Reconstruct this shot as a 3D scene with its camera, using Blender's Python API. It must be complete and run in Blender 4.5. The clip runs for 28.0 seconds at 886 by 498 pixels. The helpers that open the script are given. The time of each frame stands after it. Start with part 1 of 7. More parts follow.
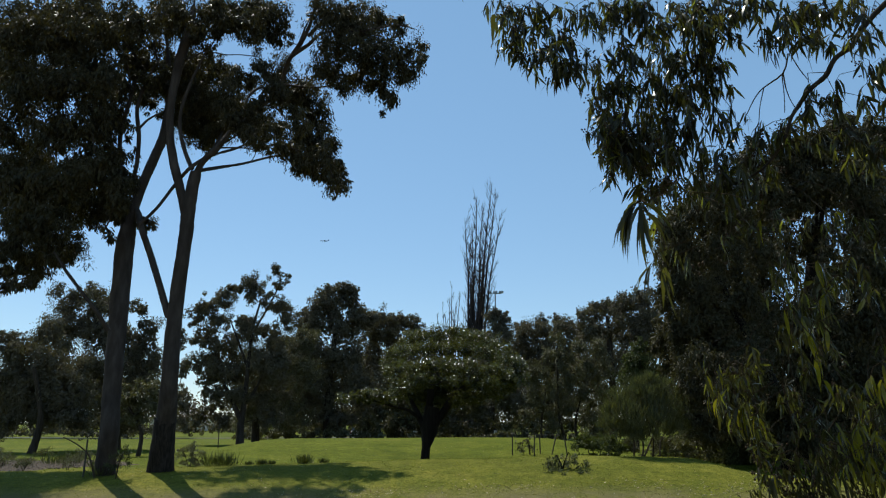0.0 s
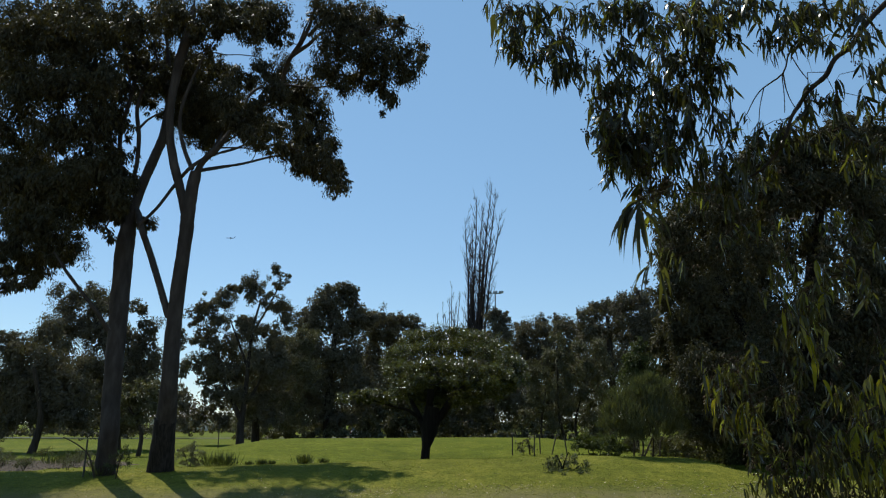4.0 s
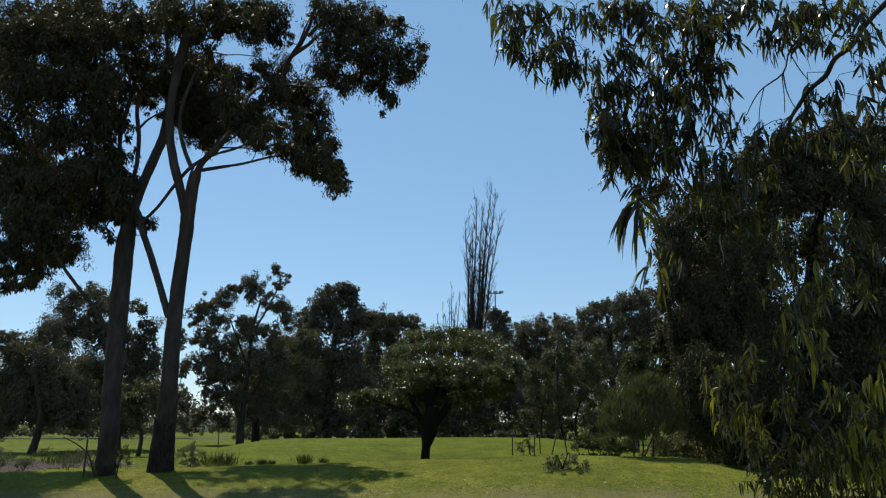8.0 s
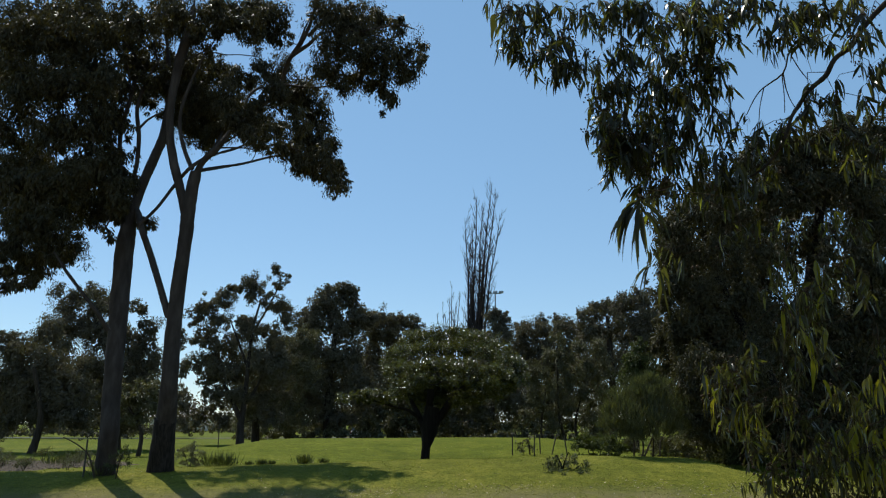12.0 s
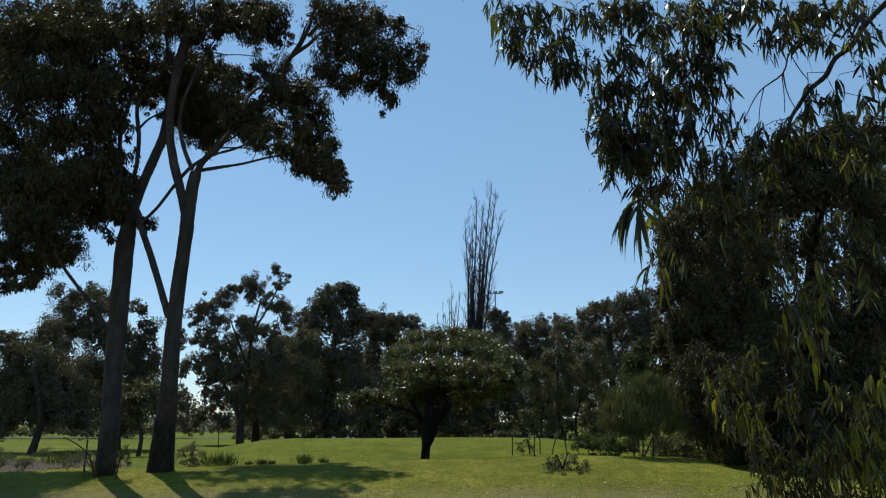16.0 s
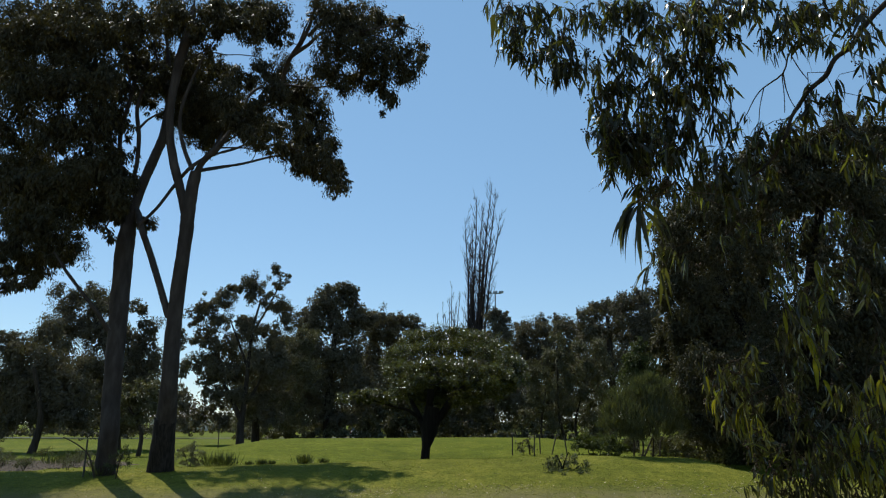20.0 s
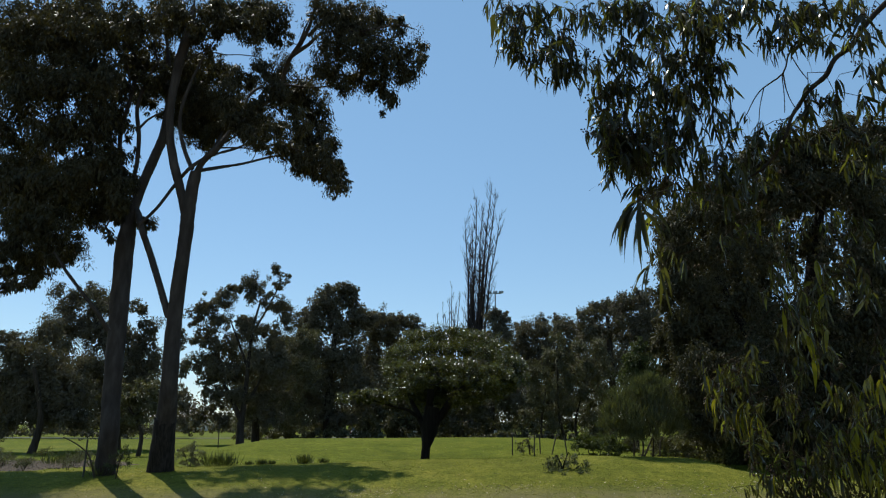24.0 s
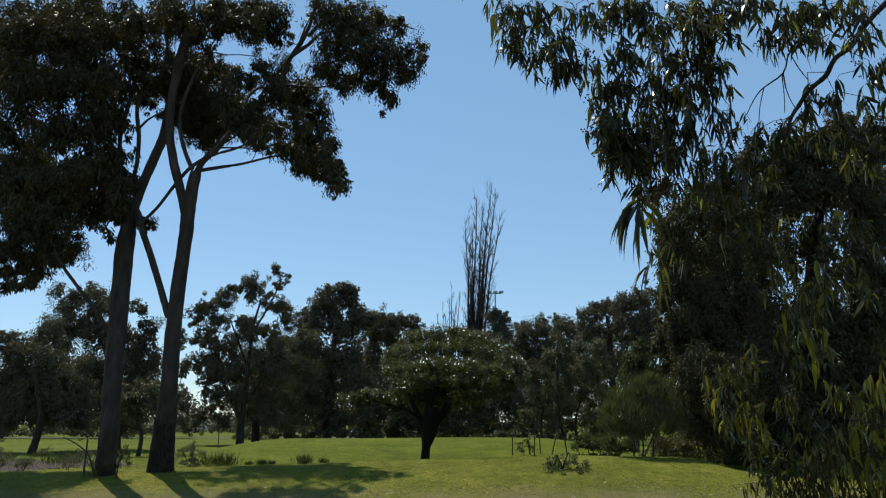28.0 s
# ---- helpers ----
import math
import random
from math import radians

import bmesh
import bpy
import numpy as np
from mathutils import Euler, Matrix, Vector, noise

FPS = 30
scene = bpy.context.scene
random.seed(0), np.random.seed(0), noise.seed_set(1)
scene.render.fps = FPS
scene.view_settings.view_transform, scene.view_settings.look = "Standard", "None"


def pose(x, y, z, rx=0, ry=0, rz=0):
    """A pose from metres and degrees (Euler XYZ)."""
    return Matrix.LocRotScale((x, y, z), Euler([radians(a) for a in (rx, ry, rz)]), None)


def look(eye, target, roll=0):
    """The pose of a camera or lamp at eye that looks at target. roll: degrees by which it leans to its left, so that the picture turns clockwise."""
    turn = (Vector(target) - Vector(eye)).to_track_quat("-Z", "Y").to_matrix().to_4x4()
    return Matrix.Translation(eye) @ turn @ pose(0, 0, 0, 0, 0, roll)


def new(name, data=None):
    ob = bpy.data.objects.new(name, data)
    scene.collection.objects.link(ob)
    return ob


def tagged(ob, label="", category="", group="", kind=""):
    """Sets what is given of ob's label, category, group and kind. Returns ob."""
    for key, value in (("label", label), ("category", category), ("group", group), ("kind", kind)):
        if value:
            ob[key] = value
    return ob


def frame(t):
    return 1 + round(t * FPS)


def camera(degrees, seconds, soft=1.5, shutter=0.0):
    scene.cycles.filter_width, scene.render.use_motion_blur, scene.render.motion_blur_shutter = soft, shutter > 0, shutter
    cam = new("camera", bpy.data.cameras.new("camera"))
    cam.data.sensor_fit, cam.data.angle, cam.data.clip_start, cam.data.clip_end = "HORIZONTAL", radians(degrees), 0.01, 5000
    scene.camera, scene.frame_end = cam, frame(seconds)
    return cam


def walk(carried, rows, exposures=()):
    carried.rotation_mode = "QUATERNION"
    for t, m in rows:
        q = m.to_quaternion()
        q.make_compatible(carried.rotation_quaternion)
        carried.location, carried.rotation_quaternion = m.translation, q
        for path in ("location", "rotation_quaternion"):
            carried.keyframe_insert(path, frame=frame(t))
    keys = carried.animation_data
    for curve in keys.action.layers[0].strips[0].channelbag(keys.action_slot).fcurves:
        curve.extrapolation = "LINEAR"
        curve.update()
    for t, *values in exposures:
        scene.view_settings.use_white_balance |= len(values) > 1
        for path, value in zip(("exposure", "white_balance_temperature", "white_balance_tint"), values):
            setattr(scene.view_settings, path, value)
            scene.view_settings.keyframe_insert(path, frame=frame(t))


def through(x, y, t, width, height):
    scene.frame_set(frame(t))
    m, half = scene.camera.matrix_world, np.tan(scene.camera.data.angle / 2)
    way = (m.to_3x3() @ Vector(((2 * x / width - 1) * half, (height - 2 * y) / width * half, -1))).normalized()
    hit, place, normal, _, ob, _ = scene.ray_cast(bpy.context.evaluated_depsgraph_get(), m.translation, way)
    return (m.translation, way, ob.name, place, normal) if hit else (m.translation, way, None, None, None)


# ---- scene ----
SECONDS = 28.0
cam = camera(62.0, SECONDS, soft=1.2)
EYE = (0.0, 0.0, 1.6)
STAND = look(EYE, (0.0, 13.05, 4.67))
walk(cam, [(0.0, STAND), (SECONDS, STAND)], exposures=[(0.0, 0.0, 6450, 6), (SECONDS, 0.0, 6450, 6)])

# ---- daylight: a high clear-sky sun ahead of the camera, a little to its left ----
SUN_ELEVATION, SUN_TURN = radians(58), radians(-36)
sun_way = Vector((math.cos(SUN_ELEVATION) * math.sin(SUN_TURN), math.cos(SUN_ELEVATION) * math.cos(SUN_TURN), math.sin(SUN_ELEVATION)))
sun = new("sun", bpy.data.lights.new("sun", "SUN"))
sun.data.energy, sun.data.angle, sun.data.color = 5.0, radians(0.53), (1.0, 0.95, 0.87)
sun.matrix_world = look(sun_way * 60, (0, 0, 0))
world = bpy.data.worlds.new("sky")
scene.world = world
world.use_nodes = True
sky = world.node_tree.nodes.new("ShaderNodeTexSky")
sky.sky_type, sky.sun_disc = "NISHITA", False
sky.sun_elevation, sky.sun_rotation = SUN_ELEVATION, radians(324)
sky.altitude, sky.air_density, sky.dust_density, sky.ozone_density = 30, 0.95, 0.0, 0.75
back = world.node_tree.nodes["Background"]
back.inputs["Strength"].default_value = 0.126
# thin even haze over the whole sky
haze = world.node_tree.nodes.new("ShaderNodeMixRGB")
haze.inputs[0].default_value, haze.inputs[2].default_value = 0.45, (2.0, 3.95, 6.4, 1)
world.node_tree.links.new(sky.outputs[0], haze.inputs[1])
world.node_tree.links.new(haze.outputs[0], back.inputs["Color"])


# ---- materials ----
def material(name):
    m = bpy.data.materials.new(name)
    m.use_nodes = True
    return m, m.node_tree.nodes, m.node_tree.links, m.node_tree.nodes["Principled BSDF"]


def noise_ramp(nodes, links, scale, stops, vector=None, detail=4.0, rough=0.6):
    n = nodes.new("ShaderNodeTexNoise")
    n.inputs["Scale"].default_value, n.inputs["Detail"].default_value, n.inputs["Roughness"].default_value = scale, detail, rough
    if vector:
        links.new(vector, n.inputs["Vector"])
    r = nodes.new("ShaderNodeValToRGB")
    while len(r.color_ramp.elements) < len(stops):
        r.color_ramp.elements.new(0.5)
    for e, (at, colour) in zip(r.color_ramp.elements, stops):
        e.position, e.color = at, (*colour, 1)
    links.new(n.outputs["Fac"], r.inputs["Fac"])
    return n, r


def leaf_material(name, dark, light, through=0.3, rough=0.42, yellow=None, gloss=0.5, glow_gain=1.0, glow_blue=0.45):
    """Leaves: colour varies from leaf to leaf and over the crown, light shines through them."""
    m, nodes, links, bsdf = material(name)
    geo = nodes.new("ShaderNodeNewGeometry")
    ramp = nodes.new("ShaderNodeValToRGB")
    ramp.color_ramp.elements[0].color, ramp.color_ramp.elements[1].color = (*dark, 1), (*light, 1)
    if yellow:
        ramp.color_ramp.elements[1].position = 0.9
        e = ramp.color_ramp.elements.new(1.0)
        e.color = (*yellow, 1)
    links.new(geo.outputs["Random Per Island"], ramp.inputs["Fac"])
    coord = nodes.new("ShaderNodeTexCoord")
    n, patch = noise_ramp(nodes, links, 0.6, [(0.3, (0.65, 0.68, 0.7)), (0.7, (1.15, 1.1, 1.0))], coord.outputs["Object"])
    mix = nodes.new("ShaderNodeMixRGB")
    mix.blend_type = "MULTIPLY"
    mix.inputs[0].default_value = 1.0
    links.new(ramp.outputs[0], mix.inputs[1])
    links.new(patch.outputs[0], mix.inputs[2])
    links.new(mix.outputs[0], bsdf.inputs["Base Color"])
    bsdf.inputs["Roughness"].default_value, bsdf.inputs["Specular IOR Level"].default_value = rough, gloss
    glow = nodes.new("ShaderNodeBsdfTranslucent")
    warm = nodes.new("ShaderNodeMixRGB")
    warm.blend_type = "MULTIPLY"
    warm.inputs[0].default_value = 1.0
    warm.inputs[2].default_value = (1.5 * glow_gain, 1.6 * glow_gain, glow_blue * glow_gain, 1)
    links.new(mix.outputs[0], warm.inputs[1])
    links.new(warm.outputs[0], glow.inputs["Color"])
    blend = nodes.new("ShaderNodeMixShader")
    blend.inputs[0].default_value = through
    links.new(bsdf.outputs[0], blend.inputs[1])
    links.new(glow.outputs[0], blend.inputs[2])
    links.new(blend.outputs[0], nodes["Material Output"].inputs["Surface"])
    return m


def bark_material(name, dark, mid, light, streak=5.0, relief=0.6):
    m, nodes, links, bsdf = material(name)
    coord = nodes.new("ShaderNodeTexCoord")
    stretch = nodes.new("ShaderNodeMapping")
    stretch.inputs["Scale"].default_value = (streak, streak, 0.7)
    links.new(coord.outputs["Object"], stretch.inputs["Vector"])
    n, ramp = noise_ramp(nodes, links, 1.6, [(0.3, dark), (0.5, mid), (0.72, light)], stretch.outputs[0], 6.0)
    links.new(ramp.outputs[0], bsdf.inputs["Base Color"])
    bsdf.inputs["Roughness"].default_value, bsdf.inputs["Specular IOR Level"].default_value = 0.9, 0.12
    bump = nodes.new("ShaderNodeBump")
    bump.inputs["Strength"].default_value, bump.inputs["Distance"].default_value = relief, 0.03
    links.new(n.outputs["Fac"], bump.inputs["Height"])
    links.new(bump.outputs[0], bsdf.inputs["Normal"])
    return m


def plain_material(name, colour, rough=0.6, metal=0.0, vary=0.25, scale=6.0):
    m, nodes, links, bsdf = material(name)
    coord = nodes.new("ShaderNodeTexCoord")
    lo, hi = [c * (1 - vary) for c in colour], [min(1, c * (1 + vary)) for c in colour]
    n, ramp = noise_ramp(nodes, links, scale, [(0.3, lo), (0.7, hi)], coord.outputs["Object"])
    links.new(ramp.outputs[0], bsdf.inputs["Base Color"])
    bsdf.inputs["Roughness"].default_value, bsdf.inputs["Metallic"].default_value = rough, metal
    bsdf.inputs["Specular IOR Level"].default_value = 0.5 if rough < 0.85 else 0.08
    return m


def lawn_material():
    m, nodes, links, bsdf = material("mown lawn")
    coord = nodes.new("ShaderNodeTexCoord")
    n1, broad = noise_ramp(nodes, links, 0.16, [(0.3, (0.080, 0.089, 0.014)), (0.55, (0.105, 0.113, 0.018)), (0.75, (0.134, 0.126, 0.028))], coord.outputs["Object"], 5.0)
    n2, fine = noise_ramp(nodes, links, 3.5, [(0.32, (0.62, 0.66, 0.6)), (0.68, (1.28, 1.24, 1.12))], coord.outputs["Object"], 8.0, 0.75)
    mix = nodes.new("ShaderNodeMixRGB")
    mix.blend_type = "MULTIPLY"
    mix.inputs[0].default_value = 1.0
    links.new(broad.outputs[0], mix.inputs[1])
    links.new(fine.outputs[0], mix.inputs[2])
    n5, tuft = noise_ramp(nodes, links, 13.0, [(0.36, (0.6, 0.62, 0.6)), (0.5, (1.0, 1.0, 1.0)), (0.66, (1.22, 1.2, 1.3))], coord.outputs["Object"], 3.0, 0.7)
    clumps = nodes.new("ShaderNodeMixRGB")
    clumps.blend_type = "MULTIPLY"
    clumps.inputs[0].default_value = 1.0
    links.new(mix.outputs[0], clumps.inputs[1])
    links.new(tuft.outputs[0], clumps.inputs[2])
    # patches of longer and shorter, paler turf
    n4, patch = noise_ramp(nodes, links, 0.85, [(0.34, (0.74, 0.8, 0.72)), (0.66, (1.2, 1.14, 1.2))], coord.outputs["Object"], 5.0, 0.65)
    mottle = nodes.new("ShaderNodeMixRGB")
    mottle.blend_type = "MULTIPLY"
    mottle.inputs[0].default_value = 1.0
    links.new(clumps.outputs[0], mottle.inputs[1])
    links.new(patch.outputs[0], mottle.inputs[2])
    # tint step that sets off the crest: paler, yellower before it, darker, greener behind
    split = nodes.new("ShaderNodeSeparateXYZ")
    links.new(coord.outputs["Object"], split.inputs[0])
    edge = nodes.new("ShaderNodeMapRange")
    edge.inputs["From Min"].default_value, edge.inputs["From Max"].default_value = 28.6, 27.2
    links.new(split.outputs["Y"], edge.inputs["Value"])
    crest_tint = nodes.new("ShaderNodeMixRGB")
    crest_tint.inputs[1].default_value, crest_tint.inputs[2].default_value = (0.99, 1.08, 0.75, 1), (1.27, 1.21, 1.15, 1)
    links.new(edge.outputs[0], crest_tint.inputs[0])
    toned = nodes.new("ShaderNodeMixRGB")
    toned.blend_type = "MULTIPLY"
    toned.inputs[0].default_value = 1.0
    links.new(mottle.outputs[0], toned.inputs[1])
    links.new(crest_tint.outputs[0], toned.inputs[2])
    # dry, worn turf on the near side
    n3, dry = noise_ramp(nodes, links, 0.5, [(0.34, (0, 0, 0)), (0.56, (1, 1, 1))], coord.outputs["Object"], 6.0, 0.7)
    near = nodes.new("ShaderNodeMapRange")
    near.inputs["From Min"].default_value, near.inputs["From Max"].default_value = 23.3, 21.4
    links.new(split.outputs["Y"], near.inputs["Value"])
    where = nodes.new("ShaderNodeMath")
    where.operation = "MULTIPLY"
    links.new(near.outputs[0], where.inputs[0])
    links.new(dry.outputs[0], where.inputs[1])
    turf = nodes.new("ShaderNodeMixRGB")
    turf.inputs[2].default_value = (0.158, 0.128, 0.066, 1)
    links.new(where.outputs[0], turf.inputs[0])
    links.new(toned.outputs[0], turf.inputs[1])
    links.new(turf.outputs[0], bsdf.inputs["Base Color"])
    bsdf.inputs["Roughness"].default_value = 0.9
    bsdf.inputs["Specular IOR Level"].default_value = 0.05
    bump = nodes.new("ShaderNodeBump")
    bump.inputs["Strength"].default_value, bump.inputs["Distance"].default_value = 0.9, 0.08
    links.new(n2.outputs["Fac"], bump.inputs["Height"])
    links.new(bump.outputs[0], bsdf.inputs["Normal"])
    return m


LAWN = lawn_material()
BLADE = leaf_material("grass blades", (0.088, 0.104, 0.013), (0.15, 0.156, 0.024), 0.38, 0.7, (0.28, 0.23, 0.09), 0.06)
TUFT = leaf_material("tussock blades", (0.03, 0.038, 0.014), (0.07, 0.08, 0.032), 0.3, 0.5)
GUM_LEAF = leaf_material("gum leaves", (0.038, 0.032, 0.017), (0.078, 0.065, 0.034), 0.18, 0.52, None, 0.18)
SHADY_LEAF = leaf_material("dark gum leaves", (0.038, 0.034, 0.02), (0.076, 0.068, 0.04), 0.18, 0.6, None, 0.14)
# dark base holds the shade, the yellow tenth stands for sunlit leaves
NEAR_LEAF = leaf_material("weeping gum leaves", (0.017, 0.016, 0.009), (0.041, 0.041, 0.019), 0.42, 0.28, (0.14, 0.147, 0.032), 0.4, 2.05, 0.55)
# sunlit copy of the leaf above: sunlight put into a paler, yellower base
LIT_LEAF = leaf_material("sunlit young gum leaves", (0.08, 0.073, 0.014), (0.15, 0.137, 0.024), 0.5, 0.25, None, 0.45, 1.5, 0.5)
# veil of haze put into the leaf colour as a lifted, greyer base
FAR_LEAF = leaf_material("distant leaves paled for haze", (0.1, 0.087, 0.067), (0.15, 0.13, 0.1), 0.14, 0.7, None, 0.12)
OLIVE_LEAF = leaf_material("olive green leaves", (0.081, 0.076, 0.047), (0.138, 0.129, 0.076), 0.17, 0.55, None, 0.25)
GLOSS_LEAF = leaf_material("glossy broad leaves", (0.03, 0.031, 0.011), (0.078, 0.08, 0.026), 0.27, 0.26, None, 0.62, 1.45)
GREY_LEAF = leaf_material("grey plant leaves", (0.09, 0.085, 0.07), (0.2, 0.19, 0.16), 0.2, 0.6, None, 0.2)
FRESH_LEAF = leaf_material("fresh green leaves", (0.045, 0.056, 0.022), (0.085, 0.1, 0.04), 0.25, 0.6, None, 0.25)
FEATHER_LEAF = leaf_material("feathery shrub leaves", (0.062, 0.066, 0.04), (0.125, 0.13, 0.075), 0.28, 0.65, None, 0.12)
PALE_BARK = bark_material("smooth gum bark", (0.032, 0.024, 0.02), (0.052, 0.04, 0.033), (0.084, 0.066, 0.055), 2.6, 0.25)
DARK_BARK = bark_material("rough dark bark", (0.02, 0.015, 0.011), (0.045, 0.034, 0.025), (0.08, 0.062, 0.048), 9.0)
# shade under the crowns put into the bark: almost black base
SHADE_BARK = bark_material("smooth bark darkened for crown shade", (0.006, 0.005, 0.004), (0.013, 0.01, 0.008), (0.022, 0.018, 0.015), 6.0)
STOCKING_BARK = bark_material("dark rough bark", (0.013, 0.01, 0.008), (0.03, 0.023, 0.019), (0.058, 0.046, 0.038), 9.0)
TWIG = bark_material("brown twigs", (0.03, 0.021, 0.013), (0.06, 0.042, 0.026), (0.11, 0.08, 0.05), 20.0)
POPLAR_BARK = bark_material("bare poplar bark", (0.022, 0.018, 0.017), (0.04, 0.033, 0.031), (0.065, 0.055, 0.05), 6.0)


# ---- lie of the land ----
def ease(a, b, v):
    k = np.clip((v - a) / (b - a), 0, 1)
    return k * k * (3 - 2 * k)


CREST_X = (-11.0, -8.4, -4.9, -0.7, 2.4, 4.9, 6.4, 8.4, 9.2, 10.1, 11.3, 13.0)
CREST_Z = (0.0, 0.08, 0.16, 0.31, 0.34, 0.45, 0.41, 0.39, 0.33, 0.02, -0.36, -0.5)


def height(x, y):
    """A grassy bank that rises to a crest, a shallow dip behind it and a low mound on the level lawn."""
    x, y = np.asarray(x, dtype=float), np.asarray(y, dtype=float)
    across = ease(-15.0, -8.8, x) * (1 - ease(6.0, 10.5, x))
    along = ease(33.5, 43.0, y) * (1 - ease(46.0, 60.0, y))
    roll = 0.05 * np.sin(x * 0.35 + 1) * np.sin(y * 0.28) * ease(30, 36, y) * (1 - ease(60, 90, y))
    bank = -0.75 * (1 - ease(19.5, 25.5, y)) * ease(7, 13, y)
    wide = np.where(y < 27.6, 2.6, 2.2)
    crest = np.interp(x, CREST_X, CREST_Z) * np.exp(-((y - 27.6) / wide) ** 2)
    dip = -0.1 * np.exp(-((y - 31.0) / 1.5) ** 2) * ease(-9, -5, x) * (1 - ease(6, 10, x))
    return 0.68 * across * along + roll + bank + crest + dip


# ---- mesh helpers ----
def part(name, data, mat, parent, label="", at=None):
    if isinstance(data, bmesh.types.BMesh):
        bm = data
        data = bpy.data.meshes.new(name)
        bm.to_mesh(data)
        bm.free()
    ob = new(name, data)
    data.materials.append(mat)
    if parent is not None:
        ob.parent = parent
    if at is not None:
        ob.location = at
    if label:
        ob["label"] = label
    return ob


def thing(name, base, label, category, group="", kind=""):
    ob = new(name)
    ob.location = base
    return tagged(ob, label, category, group, kind)


def poly_mesh(name, verts, faces):
    """A mesh from an array of points and an array of equal-sided faces."""
    verts, faces = np.asarray(verts, dtype=np.float32), np.asarray(faces, dtype=np.int32)
    me = bpy.data.meshes.new(name)
    k = faces.shape[1]
    me.vertices.add(len(verts))
    me.vertices.foreach_set("co", verts.ravel())
    me.loops.add(faces.size)
    me.loops.foreach_set("vertex_index", faces.ravel())
    me.polygons.add(len(faces))
    me.polygons.foreach_set("loop_start", np.arange(0, faces.size, k, dtype=np.int32))
    me.update(calc_edges=True)
    return me


def unit(v):
    return v / np.maximum(np.linalg.norm(v, axis=-1, keepdims=True), 1e-9)


def leaf_quads(p, d, length, width, rng, fold=0.12, lie=0.0):
    """Pointed leaves at p along d: arrays of points and four-sided faces."""
    n = len(p)
    side = unit(np.cross(d, rng.normal(size=(n, 3)) * (1 - 0.3 * lie) + np.array([0, 0, 1.6 * lie])))
    up = np.cross(side, d)
    L, W = length[:, None], width[:, None]
    mid = p + d * L * 0.45 + up * L * fold
    v = np.stack([p, mid + side * W / 2, p + d * L, mid - side * W / 2], axis=1).reshape(-1, 3)
    return v, np.arange(4 * n).reshape(n, 4)


def clump_mesh(name, lobe, base, rng, leaf, density, droop=0.5, depth=None, spread=0.3, lie=0.0):
    """Leaves of one lobe of a crown, gathered in small uneven tufts."""
    x, y, z, rx, rz = lobe
    ry = depth or 0.9 * (rx + rz) / 2
    size = np.array([rx, ry, rz])
    n = int(max(60, 3.7 * density * math.pi * rx * rz / (leaf[0] * leaf[1] * 0.55)))
    k = max(9, int(n / 70))
    way = unit(rng.normal(size=(k, 3)))
    lump = np.array([0.62 + 0.75 * noise.noise(Vector(w * 1.7) + Vector((x, y, z)) * 3.1) for w in way])[:, None]
    centres = way * (rng.uniform(0.12, 1.0, size=(k, 1)) ** 0.5) * size * np.clip(lump + 0.35, 0.45, 1.3)
    reach = rng.uniform(0.3, 1.1, size=(k, 1)) * spread * 0.72 * size.min()
    pick = rng.integers(0, k, n)
    off = np.clip(rng.normal(size=(n, 3)), -1.6, 1.6) * reach[pick] * np.array([0.9, 0.9, 0.75 + 0.55 * max(droop, 0)])
    if droop > 0.65:
        off[:, 2] *= np.where(off[:, 2] > 0, 0.55, 1.35)
    p = centres[pick] + off + np.array([x, y, z]) - np.array(base)
    d = unit(unit(off) * 0.5 + rng.normal(size=(n, 3)) * 0.5 + np.array([0, 0, -droop * 1.7]))
    # small leaves at the rim of the lobe, broader ones in its heart
    deep = np.linalg.norm((centres[pick] + off) / size, axis=1)
    length = leaf[0] * rng.uniform(0.6, 1.25, n)
    if leaf[0] > 0.13:
        length *= np.interp(deep, (0.35, 1.0), (1.4, 0.67))
    v, f = leaf_quads(p, d, length, length * leaf[1] / leaf[0], rng, 0.12, lie)
    return poly_mesh(name, v, f)


